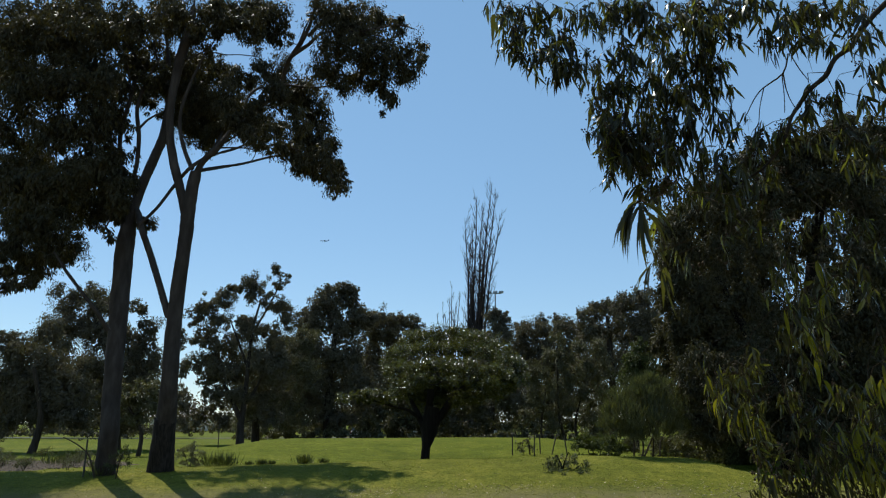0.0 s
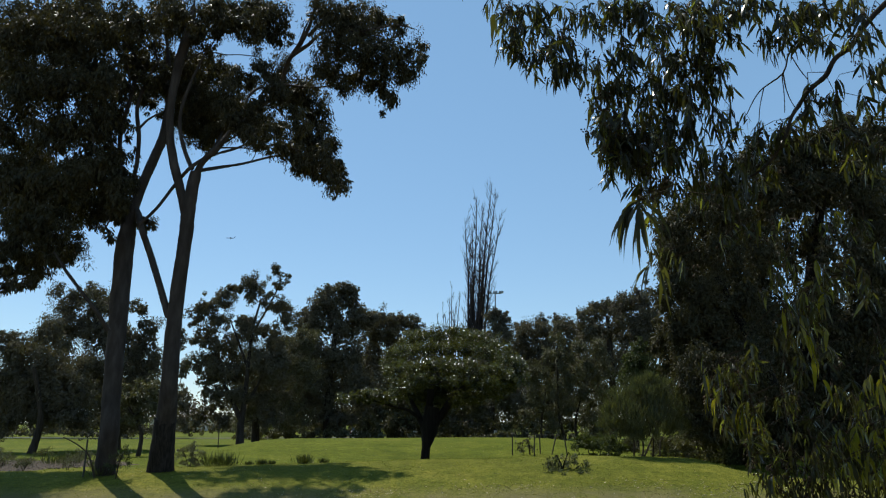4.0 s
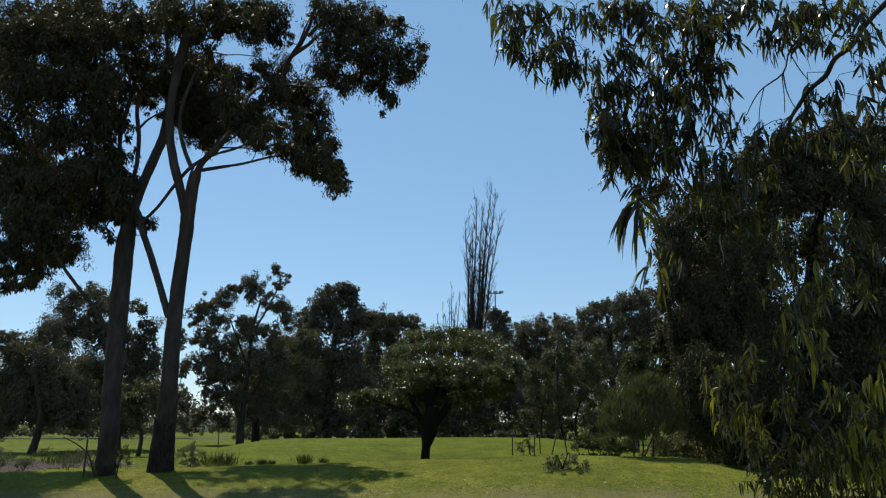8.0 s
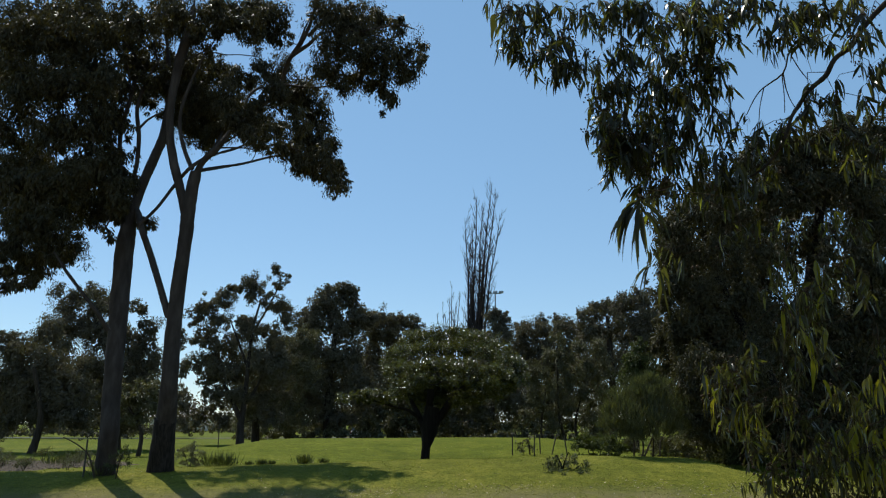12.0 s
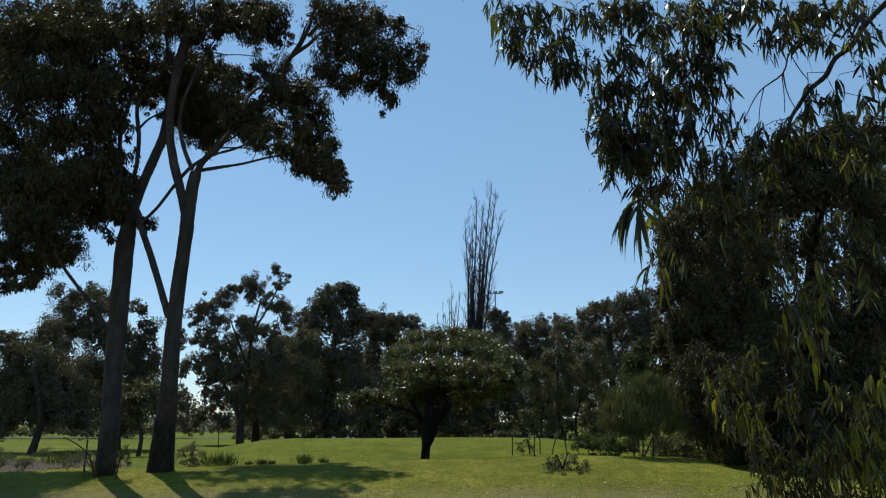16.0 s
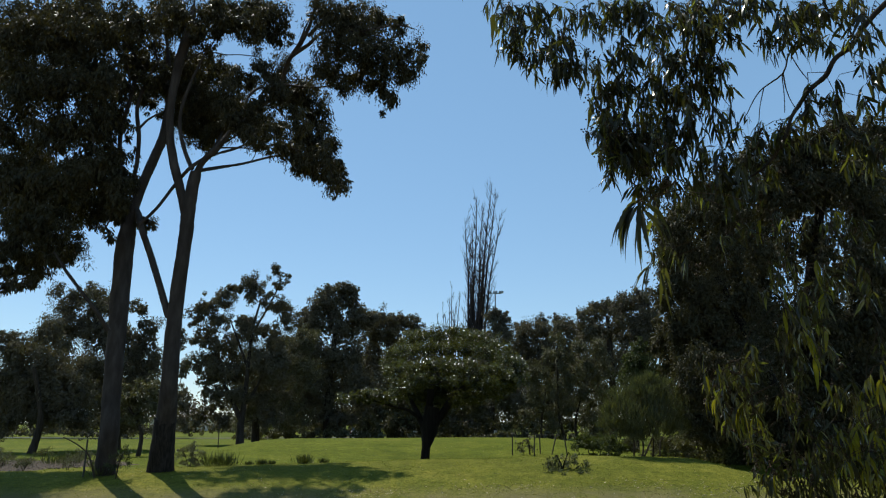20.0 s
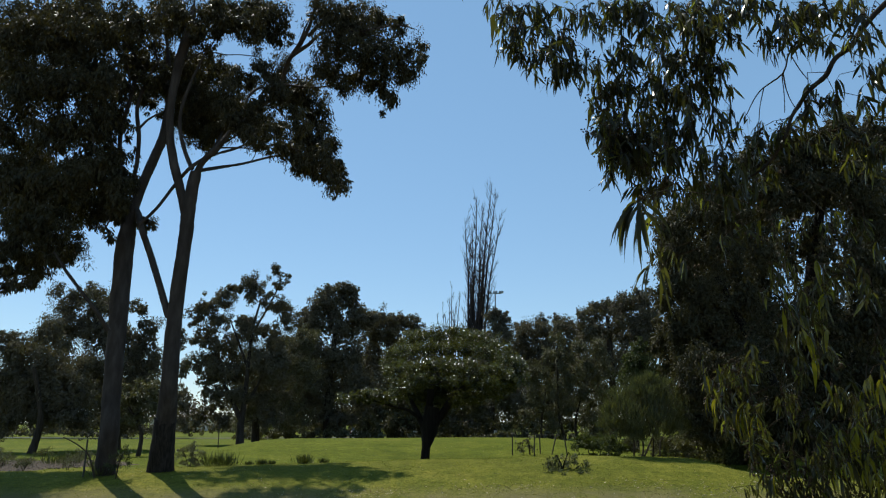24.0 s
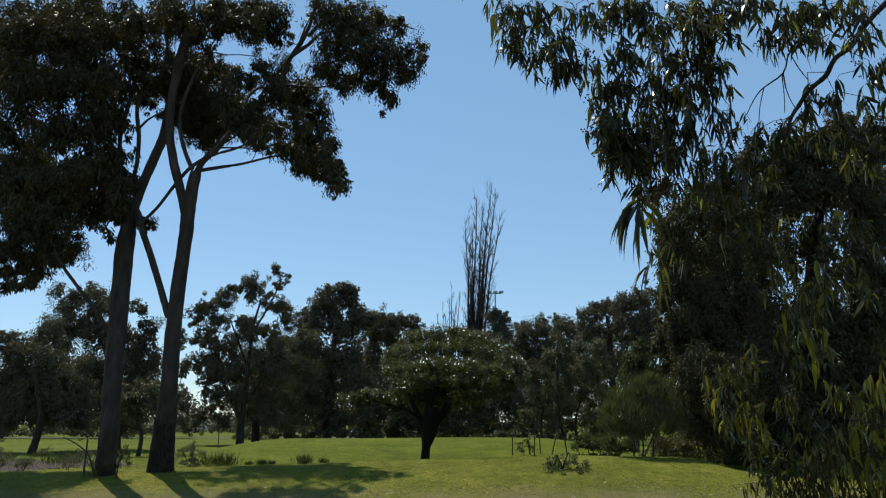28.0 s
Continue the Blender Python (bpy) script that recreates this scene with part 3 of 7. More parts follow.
    tree("gum_tree", base, "tall forked gum tree with long bare limbs and hanging leaf masses", "tree",
         [[(-9.38, 25.5, 0.07, 0.375), (-9.19, 25.1, 1.38, 0.327), (-8.99, 24.6, 2.83, 0.278), (-9.01, 24.6, 4.31, 0.258), (-8.99, 24.6, 5.36, 0.245), (-8.93, 24.6, 6.62, 0.235), (-8.86, 24.6, 7.71, 0.233), (-8.84, 24.6, 8.51, 0.235), (-8.79, 24.6, 9.33, 0.217), (-8.68, 24.6, 10.16, 0.189)]],
         [(-4.13, 25, 16.69, 1.36, 0.85), (-2.96, 26, 16.93, 1.06, 0.97), (-2.08, 25, 15.17, 0.93, 1.09), (-1.35, 24.4, 14.33, 0.82, 0.98), (-0.97, 25, 15.17, 0.46, 0.76), (-1.94, 25, 13.2, 0.41, 0.79), (-3.08, 25.6, 14.56, 0.85, 0.9), (-3.87, 25, 15.29, 0.97, 0.88), (-3.7, 25, 13.8, 0.46, 0.62), (-2.47, 25, 13.8, 0.71, 0.75), (-4.36, 25, 14.26, 0.92, 0.83), (-2.96, 24.4, 14.85, 0.86, 0.86), (-1.78, 25, 16.22, 0.42, 0.64), (-3.48, 25, 16.1, 1.06, 0.85)]
         + [(-6.46, 25, 16.46, 0.98, 0.94), (-7.81, 25.6, 16.76, 1.04, 0.7), (-6.21, 25, 15.75, 0.63, 0.59), (-8.25, 25, 16.17, 0.76, 0.64), (-6.95, 25, 15.71, 0.63, 0.51), (-9.42, 25, 16.22, 1.06, 0.89), (-8.51, 25, 16.81, 1.15, 0.85), (-10.31, 25, 16.69, 0.98, 0.94), (-9.49, 25, 14.42, 0.67, 0.59), (-7.33, 25, 16.81, 1.07, 0.75), (-10.11, 25, 14.37, 0.5, 0.54)]
         + [(-8.52, 24.7, 14.99, 0.37, 0.29), (-9, 24.7, 15.31, 0.42, 0.33), (-8.35, 24.7, 15.58, 0.38, 0.29)] + [(-8.42, 26.5, 14.61, 0.49, 0.44), (-8.74, 26.5, 14.13, 0.53, 0.4), (-9.5, 26.5, 13.75, 0.83, 0.66), (-8.5, 26.5, 13.75, 0.74, 0.53), (-9, 26.5, 12.3, 0.61, 0.43), (-9.84, 26.5, 13, 0.7, 0.7), (-8.49, 26.5, 13.35, 0.87, 0.52)] + [(-8.52, 31.4, 14.34, 0.51, 0.46), (-7.6, 31.4, 14.45, 0.62, 0.51), (-6.66, 31.4, 14.01, 0.56, 0.41), (-8.08, 31.4, 14.78, 0.62, 0.46)] + [(-5.00, 26.50, 11.80, 0.59, 0.50), (-4.27, 26.50, 11.12, 0.49, 0.54), (-4.69, 26.50, 11.48, 0.59, 0.45)] + [(-9.78, 33.2, 15.76, 0.98, 0.6), (-9.03, 33.2, 15.53, 0.54, 0.44), (-10.65, 33.2, 16.47, 0.93, 0.66)]
         + [(-5.54, 28, 14.76, 1.07, 1.07), (-6.63, 27.4, 15.4, 0.78, 0.91), (-6.61, 28.6, 15.05, 1.04, 1.04), (-7.95, 28, 14.26, 0.88, 0.74), (-5.16, 28, 13.89, 0.83, 0.92)]
         + [(-6.01, 26.50, 11.80, 0.64, 0.41), (-5.45, 26.50, 11.34, 0.59, 0.34), (-4.79, 26.50, 12.07, 1.09, 0.81), (-4.07, 26.50, 10.98, 0.68, 0.81), (-5.28, 26.50, 12.40, 0.73, 0.59), (-9.06, 34.5, 15.29, 0.56, 0.45), (-5.12, 26.50, 11.21, 0.72, 0.36), (-10.17, 34.5, 16.38, 1.42, 0.96), (-11.66, 34.5, 15.44, 1.01, 0.79), (-11.06, 34.5, 17.36, 1.2, 0.74), (-12.43, 34.5, 17.36, 1.14, 0.97), (-12.71, 34.5, 16.29, 1.02, 1.02), (-3.92, 26.50, 10.30, 0.31, 0.40), (-4.79, 26.50, 10.93, 0.77, 0.45), (-11.04, 34.5, 16.75, 1.42, 1.02)]
         + [(-10.15, 26.9, 14.61, 0.85, 0.76), (-9.31, 26.9, 13.77, 0.93, 0.79), (-7.54, 23.7, 12.74, 0.71, 0.63), (-7.09, 23.7, 11.90, 0.78, 0.66), (-8.80, 26.9, 12.81, 0.79, 0.61), (-6.57, 23.7, 11.28, 0.70, 0.54), (-9.57, 26.9, 12.89, 0.66, 0.53), (-10.51, 26.9, 13.64, 0.53, 0.58), (-5.87, 23.7, 10.86, 0.62, 0.46), (-5.19, 23.7, 10.72, 0.62, 0.50), (-4.58, 23.7, 10.15, 0.65, 0.58), (-3.81, 23.7, 9.95, 0.57, 0.65), (-3.51, 23.7, 9.45, 0.38, 0.42), (-4.12, 23.7, 10.66, 0.62, 0.50), (-6.43, 23.7, 12.21, 0.59, 0.59), (-5.78, 23.7, 12.85, 0.63, 0.71), (-4.95, 23.7, 11.90, 0.55, 0.66), (-6.22, 23.7, 13.71, 0.55, 0.59), (-10.64, 26.9, 15.14, 0.67, 0.53), (-10.78, 26.9, 14.24, 0.44, 0.53), (-9.89, 26.9, 15.58, 0.68, 0.50), (-6.89, 23.7, 13.28, 0.47, 0.43)]
         + [(-10.6, 32.7, 15.5, 0.9, 0.6), (-9.6, 33.0, 15.9, 0.95, 0.6), (-8.7, 33.1, 15.6, 0.95, 0.6), (-7.9, 32.5, 15.2, 0.8, 0.5), (-14.3, 33.5, 17.6, 1.0, 0.6), (-13.1, 33.8, 17.5, 1.0, 0.6), (-12.1, 33.9, 17.8, 1.0, 0.6), (-12.2, 31.0, 17.2, 0.9, 0.6), (-10.9, 31.1, 17.0, 1.0, 0.6), (-9.7, 30.9, 17.1, 0.9, 0.55), (-10.3, 32.0, 15.3, 0.95, 0.6), (-9.2, 32.1, 15.5, 0.95, 0.6), (-11.2, 33.6, 16.4, 0.9, 0.6), (-9.3, 33.7, 16.2, 0.9, 0.6), (-13.9, 33.0, 17.9, 1.0, 0.6), (-12.8, 33.2, 18.0, 1.0, 0.6), (-15.0, 33.6, 17.3, 0.9, 0.6), (-12.6, 30.5, 17.6, 0.95, 0.6), (-11.4, 30.4, 17.5, 0.95, 0.6), (-10.2, 30.3, 17.4, 0.9, 0.6), (-9.2, 31.4, 17.0, 0.8, 0.5), (-12.0, 31.3, 17.6, 0.9, 0.6), (-10.7, 31.5, 17.4, 0.9, 0.6), (-9.8, 31.9, 15.8, 0.8, 0.55), (-9.0, 32.6, 15.9, 0.85, 0.55), (-11.7, 30.9, 16.9, 0.9, 0.55)],
         (0.17, 0.05), 0.95, GUM_LEAF, PALE_BARK, 23, 0.75, stocking=[[(-9.38, 25.5, 0.07, 0.379), (-9.3, 25.3, 0.65, 0.359), (-9.22, 25.12, 1.24, 0.334), (-9.18, 25, 1.73, 0.316)]],
         limbs=[[(-9.2, 24.6, 5.05, 0.125), (-9.33, 24.6, 5.39, 0.122), (-9.54, 24.6, 5.96, 0.120), (-10.0, 24.6, 7.16, 0.118), (-10.47, 24.6, 8.26, 0.112), (-10.77, 25.1, 8.76, 0.120), (-11.31, 25.6, 9.54, 0.102)],
                [(-8.88, 24.6, 8.45, 0.156), (-9.15, 24.6, 9.43, 0.158), (-9.48, 24.6, 10.48, 0.159), (-9.71, 24.6, 11.54, 0.151), (-9.77, 24.6, 12.84, 0.142), (-9.6, 24.6, 14.39, 0.185), (-9.35, 24.6, 15.76, 0.167), (-9.24, 24.6, 16.92, 0.126)],
                [(-8.67, 24.6, 10.1, 0.117), (-8.45, 24.6, 10.58, 0.110), (-7.98, 24.6, 11.07, 0.104), (-7.68, 25.4, 12.19, 0.092), (-7.18, 26.1, 13.17, 0.088), (-6.43, 26.4, 14.01, 0.081), (-5.92, 25.8, 15.01, 0.080), (-5.43, 25.4, 15.51, 0.094), (-4.98, 25.1, 16.28, 0.064), (-4.82, 25.1, 17.47, 0.047)],
                [(-10.44, 24.4, 8.2, 0.055), (-10.02, 24.7, 8.82, 0.055), (-9.5, 24.9, 9.78, 0.06), (-8.8, 24.3, 10.2, 0.065), (-8.46, 25.2, 10.97, 0.061), (-8.32, 28.1, 12.41, 0.050), (-8.09, 30.6, 13.83, 0.037)],
                [(-8.64, 24.6, 10.2, 0.073), (-8.42, 26.1, 10.86, 0.063), (-8.05, 28.1, 11.74, 0.050), (-7.3, 30.6, 13.01, 0.040), (-6.1, 32.1, 13.73, 0.029)],
                [(-8.82, 24.6, 10.27, 0.081), (-9.18, 24.6, 11.07, 0.074), (-9.41, 24.6, 12.07, 0.067), (-9.25, 24.6, 13.17, 0.055), (-8.83, 24.6, 14.39, 0.039), (-8.53, 24.6, 15.07, 0.025)],
                [(-7.44, 25.6, 12.57, 0.063), (-7.43, 26.1, 13.75, 0.056), (-7.06, 27.1, 14.58, 0.049), (-6.47, 27.6, 14.08, 0.043)],
                [(-5.78, 25.6, 15.14, 0.079), (-5.11, 25.4, 15.51, 0.071), (-4.44, 25.1, 15.86, 0.055), (-3.02, 24.8, 15.75, 0.040), (-1.75, 24.6, 15.87, 0.031), (-1.02, 24.6, 15.71, 0.019)],
                [(-5.13, 25.4, 15.86, 0.064), (-4.54, 25.2, 16.46, 0.064), (-4.16, 25.1, 17.23, 0.047)],
                [(-6.23, 26.4, 14.37, 0.048), (-4.8, 25.8, 13.96, 0.032), (-3.75, 25.2, 13.86, 0.016)],
                [(-8.34, 25.1, 11.09, 0.061), (-8.63, 27.1, 12.78, 0.058), (-9.26, 29.6, 14.99, 0.054), (-10.08, 31.6, 16.88, 0.039)],
                [(-8.51, 24.6, 14.8, 0.025), (-7.93, 24.6, 14.68, 0.021), (-7.41, 24.6, 14.68, 0.018), (-6.68, 24.6, 14.59, 0.015)],
                [(-7.9, 25.2, 11.67, 0.039), (-7.18, 25.4, 12.64, 0.033), (-6.63, 25.6, 13.16, 0.027), (-5.98, 25.6, 12.79, 0.023), (-5.6, 25.6, 11.94, 0.015)], [(-8.28, 24.9, 11.12, 0.036), (-7.62, 25.1, 11.65, 0.031), (-6.86, 25.4, 12.48, 0.027), (-6.56, 25.4, 13.38, 0.021), (-7.01, 25.4, 13.88, 0.016)],
                [(-9.6, 24.6, 14.39, 0.045), (-8.92, 24.6, 14.71, 0.033), (-8.53, 24.6, 14.98, 0.023), (-8.31, 24.6, 15.48, 0.015)], [(-5.67, 25.6, 15.14, 0.041), (-5.21, 25.4, 16.33, 0.032), (-4.78, 25.2, 17.1, 0.022)], [(-3.02, 24.8, 15.75, 0.023), (-2.4, 24.6, 15.07, 0.018), (-2.04, 24.4, 14.29, 0.012)], [(-8.18, 25.2, 11.3, 0.037), (-7.37, 25.6, 11.45, 0.027), (-7.01, 26, 11.47, 0.019), (-7.19, 26.2, 11.16, 0.013)]])


tall_gums()


# ---- trees round the lawn ----
def bare_poplar(base, top, stems, seed, label, branches=54):
    """A leafless upright poplar: steep stems (lean left or right, share of the height), rising branches and fine twigs."""
    rng = np.random.default_rng(seed)
    t = thing("bare_poplar", base, label, "tree", "leafless poplars")
    foot = np.array(base)

    def shoot(p, way, length, r, verts, faces, depth):
        """A slender branch that curves upright, with finer ones along it."""
        pts, at = [p], p
        for k in range(4):
            at = at + unit(way + rng.normal(size=3) * 0.07 + np.array([0, 0, 0.42 * k])) * length / 4
            pts.append(at)
            tube_arrays(pts[k], at, r * (1 - 0.2 * k), verts, faces)
        if depth:
            for k in range(5 if depth == 2 else 4):
                a = rng.uniform(0, 2 * math.pi)
                j = int(rng.integers(0, 4))
                q = pts[j] + (pts[j + 1] - pts[j]) * rng.uniform(0, 1)
                shoot(q, way + np.array([math.cos(a) * 0.6, math.sin(a) * 0.6, 0.3]), length * rng.uniform(0.28, 0.5), max(r * 0.58, 0.018), verts, faces, depth - 1)

    for i, (lean, share) in enumerate(stems):
        h = top * share
        pts = []
        off = rng.normal(size=2) * 0.2
        for k in range(8):
            s = k / 7
            out = lean * (0.12 + 0.88 * s ** 1.45) + rng.normal() * 0.05
            pts.append((base[0] + out, base[1] + off[1] * 3 * s, base[2] + h * s, 0.2 * top / 26 * (1 - s) ** 1.1 + 0.02))
        part("stem", tube_mesh("stem", pts, base, 6, 4, 0, seed + i), POPLAR_BARK, t)
        verts, faces = [], []
        for k in range(branches):
            s = 0.1 + 0.88 * (k + rng.uniform()) / branches
            j = min(6, int(s * 7))
            a, b = np.array(pts[j]), np.array(pts[j + 1])
            p = (a + (b - a) * (s * 7 - j))[:3] - foot
            turn = rng.uniform(0, 2 * math.pi)
            shoot(p, np.array([math.cos(turn) * 0.62 + 0.06 * lean, math.sin(turn) * 0.62, 1.0]), top * (0.05 + 0.06 * (1 - s)) * rng.uniform(0.6, 1.1), 0.032 + 0.024 * (1 - s), verts, faces, 2 if k % 4 == 0 else 1)
        tagged(part("twig_growth", poly_mesh("twig_growth", verts, faces), POPLAR_BARK, t), kind="stuff")
    return t


def park_trees():
    far, far_big = (0.165, 0.094), (0.235, 0.142)
    tree("park_tree", (-21.56, 40, 0.1), "olive-grey tree at the lawn's far edge", "tree",
         [[(-21.56, 40, 0.1, 0.207), (-21.34, 40, 0.96, 0.178), (-21.27, 40, 1.83, 0.149), (-21.54, 40, 3.01, 0.120), (-21.97, 40, 4.49, 0.091)]],
         [(-23.26, 41, 5.5, 1.25, 1.09), (-21.97, 41, 6.43, 0.94, 0.88), (-23.33, 41, 3.65, 1.39, 1.24), (-21.74, 41, 4.57, 1.24, 1.24), (-22.21, 41, 2.14, 1.38, 0.77), (-20.51, 41, 3.34, 1.24, 1.24), (-24.24, 41, 5.81, 0.78, 0.78), (-20.03, 41, 1.84, 1.22, 0.77), (-23.68, 41, 1.69, 0.92, 0.92), (-21.2, 41, 2.68, 1.11, 0.86), (-22.67, 41, 3.34, 1.11, 0.93)] + [(-24.47, 42.0, 5.53, 0.77, 0.58), (-23.22, 42.0, 5.85, 0.71, 0.71), (-22.09, 42.0, 4.95, 0.89, 0.83), (-23.99, 42.0, 4.32, 0.95, 0.83), (-21.27, 42.0, 3.39, 0.95, 0.89), (-22.87, 42.0, 3.07, 0.95, 0.88), (-24.24, 42.0, 2.70, 0.82, 0.82), (-20.36, 42.0, 4.64, 0.76, 0.89), (-20.01, 42.0, 2.92, 0.76, 0.82), (-21.79, 42.0, 2.00, 0.94, 0.63)],
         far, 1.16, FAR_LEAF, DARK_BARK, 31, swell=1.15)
    tree("park_tree", (-19.71, 46, 0.04), "tall broad tree with a feathery dark crown", "tree",
         [[(-19.7, 46, -0.02, 0.272), (-19.93, 46, 1.87, 0.241), (-20.48, 46, 4.58, 0.209), (-21.3, 46, 7.02, 0.176), (-22.2, 46, 8.8, 0.107)]],
         [(-23.69, 46, 9.34, 1, 0.89), (-22.28, 46, 9.52, 1.25, 0.71), (-21.31, 46, 8.8, 1.07, 1.07), (-23.18, 46, 8.09, 1.24, 1.06), (-21.65, 46, 7.02, 1.59, 1.06), (-23.73, 46, 6.67, 1.06, 1.41), (-19.16, 46, 8.62, 0.71, 0.57), (-18.2, 46, 7.09, 0.56, 0.56), (-19.11, 46, 6.25, 0.91, 0.7), (-17.99, 46, 5.55, 0.63, 0.84), (-19.68, 46, 4.93, 1.74, 1.4), (-22.09, 46, 4.58, 1.74, 1.57), (-18.16, 46, 3.56, 1.39, 1.39), (-20.48, 46, 2.54, 1.72, 1.38), (-19, 46, 1.53, 1.37, 0.69), (-16.33, 46, 6.67, 0.39, 0.63), (-15.97, 46, 4.76, 0.42, 0.63), (-16.03, 46, 2.95, 0.48, 0.69)] + [(-19.72, 46.0, 7.09, 0.71, 0.71), (-18.62, 46.0, 6.60, 0.77, 0.77), (-19.33, 46.0, 5.55, 0.84, 0.77), (-17.89, 46.0, 5.20, 0.56, 0.77), (-18.46, 46.0, 7.55, 0.64, 0.50), (-18.61, 46.0, 4.58, 0.84, 0.84)],
         far, 1.10, FAR_LEAF, DARK_BARK, 32, swell=1.15)
    tree("park_tree", (-15.16, 38, 0.1), "small leaning dark-trunked tree on the lawn", "tree",
         [[(-15.16, 38, 0.07, 0.112), (-15.07, 38, 0.86, 0.099), (-15.33, 38, 1.6, 0.085), (-15.83, 38, 2.32, 0.071)]],
         [(-15.96, 38, 2.8, 0.97, 0.74), (-15.14, 38, 3.22, 0.86, 0.8), (-15.45, 38, 1.96, 0.85, 0.57), (-14.64, 38, 2.38, 0.63, 0.74), (-16.45, 38, 1.96, 0.68, 0.68)],
         (0.18, 0.07), 1.0, OLIVE_LEAF, DARK_BARK, 48)
    tree("airy_gum_tree", (-14.65, 55, 0.37), "tall open-crowned gum tree with sky showing through", "tree",
         [[(-14.65, 55, 0.33, 0.286), (-14.68, 55, 1.52, 0.246), (-14.52, 55, 2.93, 0.186), (-14.41, 55, 5.17, 0.146), (-14.25, 55, 8.08, 0.105), (-13.72, 55, 10.64, 0.064)]],
         [(-12.77, 55, 12.9, 0.56, 0.52), (-11.85, 55, 12.38, 0.3, 0.52), (-12.6, 55, 11.94, 0.6, 0.6), (-14.52, 55, 11.94, 1.2, 0.69), (-15.77, 55, 11.29, 0.94, 0.77), (-14.03, 55, 10.86, 1.07, 0.77), (-16.56, 55, 10.43, 0.94, 0.77), (-17.82, 55, 10.21, 0.94, 0.94), (-12.93, 55, 10.21, 1.11, 0.77), (-11.86, 55, 10, 0.68, 0.93), (-18.38, 55, 9.14, 0.76, 0.59), (-16.88, 55, 8.93, 1.06, 0.76), (-14.98, 55, 8.93, 1.06, 0.63), (-12.02, 55, 8.93, 0.85, 0.68), (-17.62, 55, 7.45, 0.93, 0.59), (-16.13, 55, 7.24, 0.92, 0.76)]
         + [(-18.48, 55, 7.66, 0.51, 0.51), (-17.29, 55, 5.79, 1, 0.75), (-15.58, 55, 5.17, 1.04, 0.92), (-16.71, 55, 3.53, 0.91, 0.83), (-13.24, 55, 8.08, 1.26, 0.84), (-13.54, 55, 5.99, 1.46, 1.25), (-17.86, 55, 2.32, 0.62, 0.74), (-12.29, 55, 5.99, 1.25, 1.67), (-15.76, 55, 1.72, 0.74, 0.62), (-18.85, 55, 5.99, 0.42, 0.84), (-15.06, 55, 3.53, 1.03, 1.03), (-16.62, 55, 5.17, 1.04, 1.04), (-17.19, 55, 2.12, 0.66, 0.58), (-17.05, 55, 5.99, 0.67, 0.84), (-16.79, 55, 7.03, 0.59, 0.59), (-17.3, 55, 4.84, 0.58, 0.58), (-18.06, 55, 1.68, 0.57, 0.41)] + [(-19.06, 55.0, 9.70, 0.42, 0.38), (-18.36, 55.0, 10.00, 0.47, 0.38), (-17.61, 55.0, 10.21, 0.51, 0.38), (-16.88, 55.0, 10.64, 0.47, 0.38), (-16.48, 55.0, 11.07, 0.43, 0.34), (-16.08, 55.0, 11.42, 0.43, 0.34), (-15.37, 55.0, 11.68, 0.47, 0.34), (-14.51, 55.0, 11.77, 0.43, 0.34), (-14.69, 55.0, 11.07, 0.47, 0.34), (-13.19, 55.0, 10.99, 0.34, 0.30)] + [(-18.03, 55.0, 5.66, 0.46, 0.54), (-17.71, 55.0, 4.67, 0.42, 0.50), (-17.32, 55.0, 3.94, 0.41, 0.41), (-18.26, 55.0, 6.41, 0.42, 0.42)]
         + [(-17.69, 56.0, 8.20, 1.03, 0.94), (-16.37, 56.0, 6.50, 1.11, 1.02), (-15.04, 56.0, 5.65, 1.10, 1.10), (-13.36, 56.0, 6.07, 1.19, 1.11), (-12.13, 56.0, 6.92, 1.11, 1.11), (-14.77, 56.0, 8.20, 1.03, 0.86), (-13.86, 56.0, 3.57, 1.18, 1.18), (-12.41, 56.0, 3.98, 1.18, 1.18), (-12.72, 56.0, 1.92, 1.09, 0.92), (-17.79, 56.0, 6.07, 0.64, 0.77), (-17.05, 56.0, 5.15, 0.72, 0.76), (-16.51, 56.0, 3.48, 0.63, 0.72), (-17.06, 56.0, 2.41, 0.54, 0.63), (-16.17, 56.0, 1.60, 0.54, 0.50), (-14.81, 56.0, 8.85, 0.86, 0.69), (-13.49, 56.0, 8.33, 0.77, 0.69), (-15.60, 56.0, 7.69, 0.73, 0.73)],
         (0.185, 0.103), 0.95, FAR_LEAF, PALE_BARK, 33, swell=1.15,
         limbs=[[(-14.69, 55, 1.72, 0.205), (-15.36, 55, 3.05, 0.165), (-16.01, 55, 4.18, 0.124), (-16.89, 55, 5.99, 0.092), (-17.51, 55, 7.66, 0.063)], [(-14.25, 55, 8.08, 0.084), (-13.33, 55, 9.7, 0.068), (-12.49, 55, 11.51, 0.047), (-12.29, 55, 12.73, 0.030)], [(-14.44, 55, 5.58, 0.104), (-15.32, 55, 7.66, 0.084), (-16.06, 55, 9.36, 0.059)], [(-14.52, 55, 2.93, 0.124), (-13.76, 55, 3.94, 0.099), (-13.1, 55, 5.58, 0.067)]])
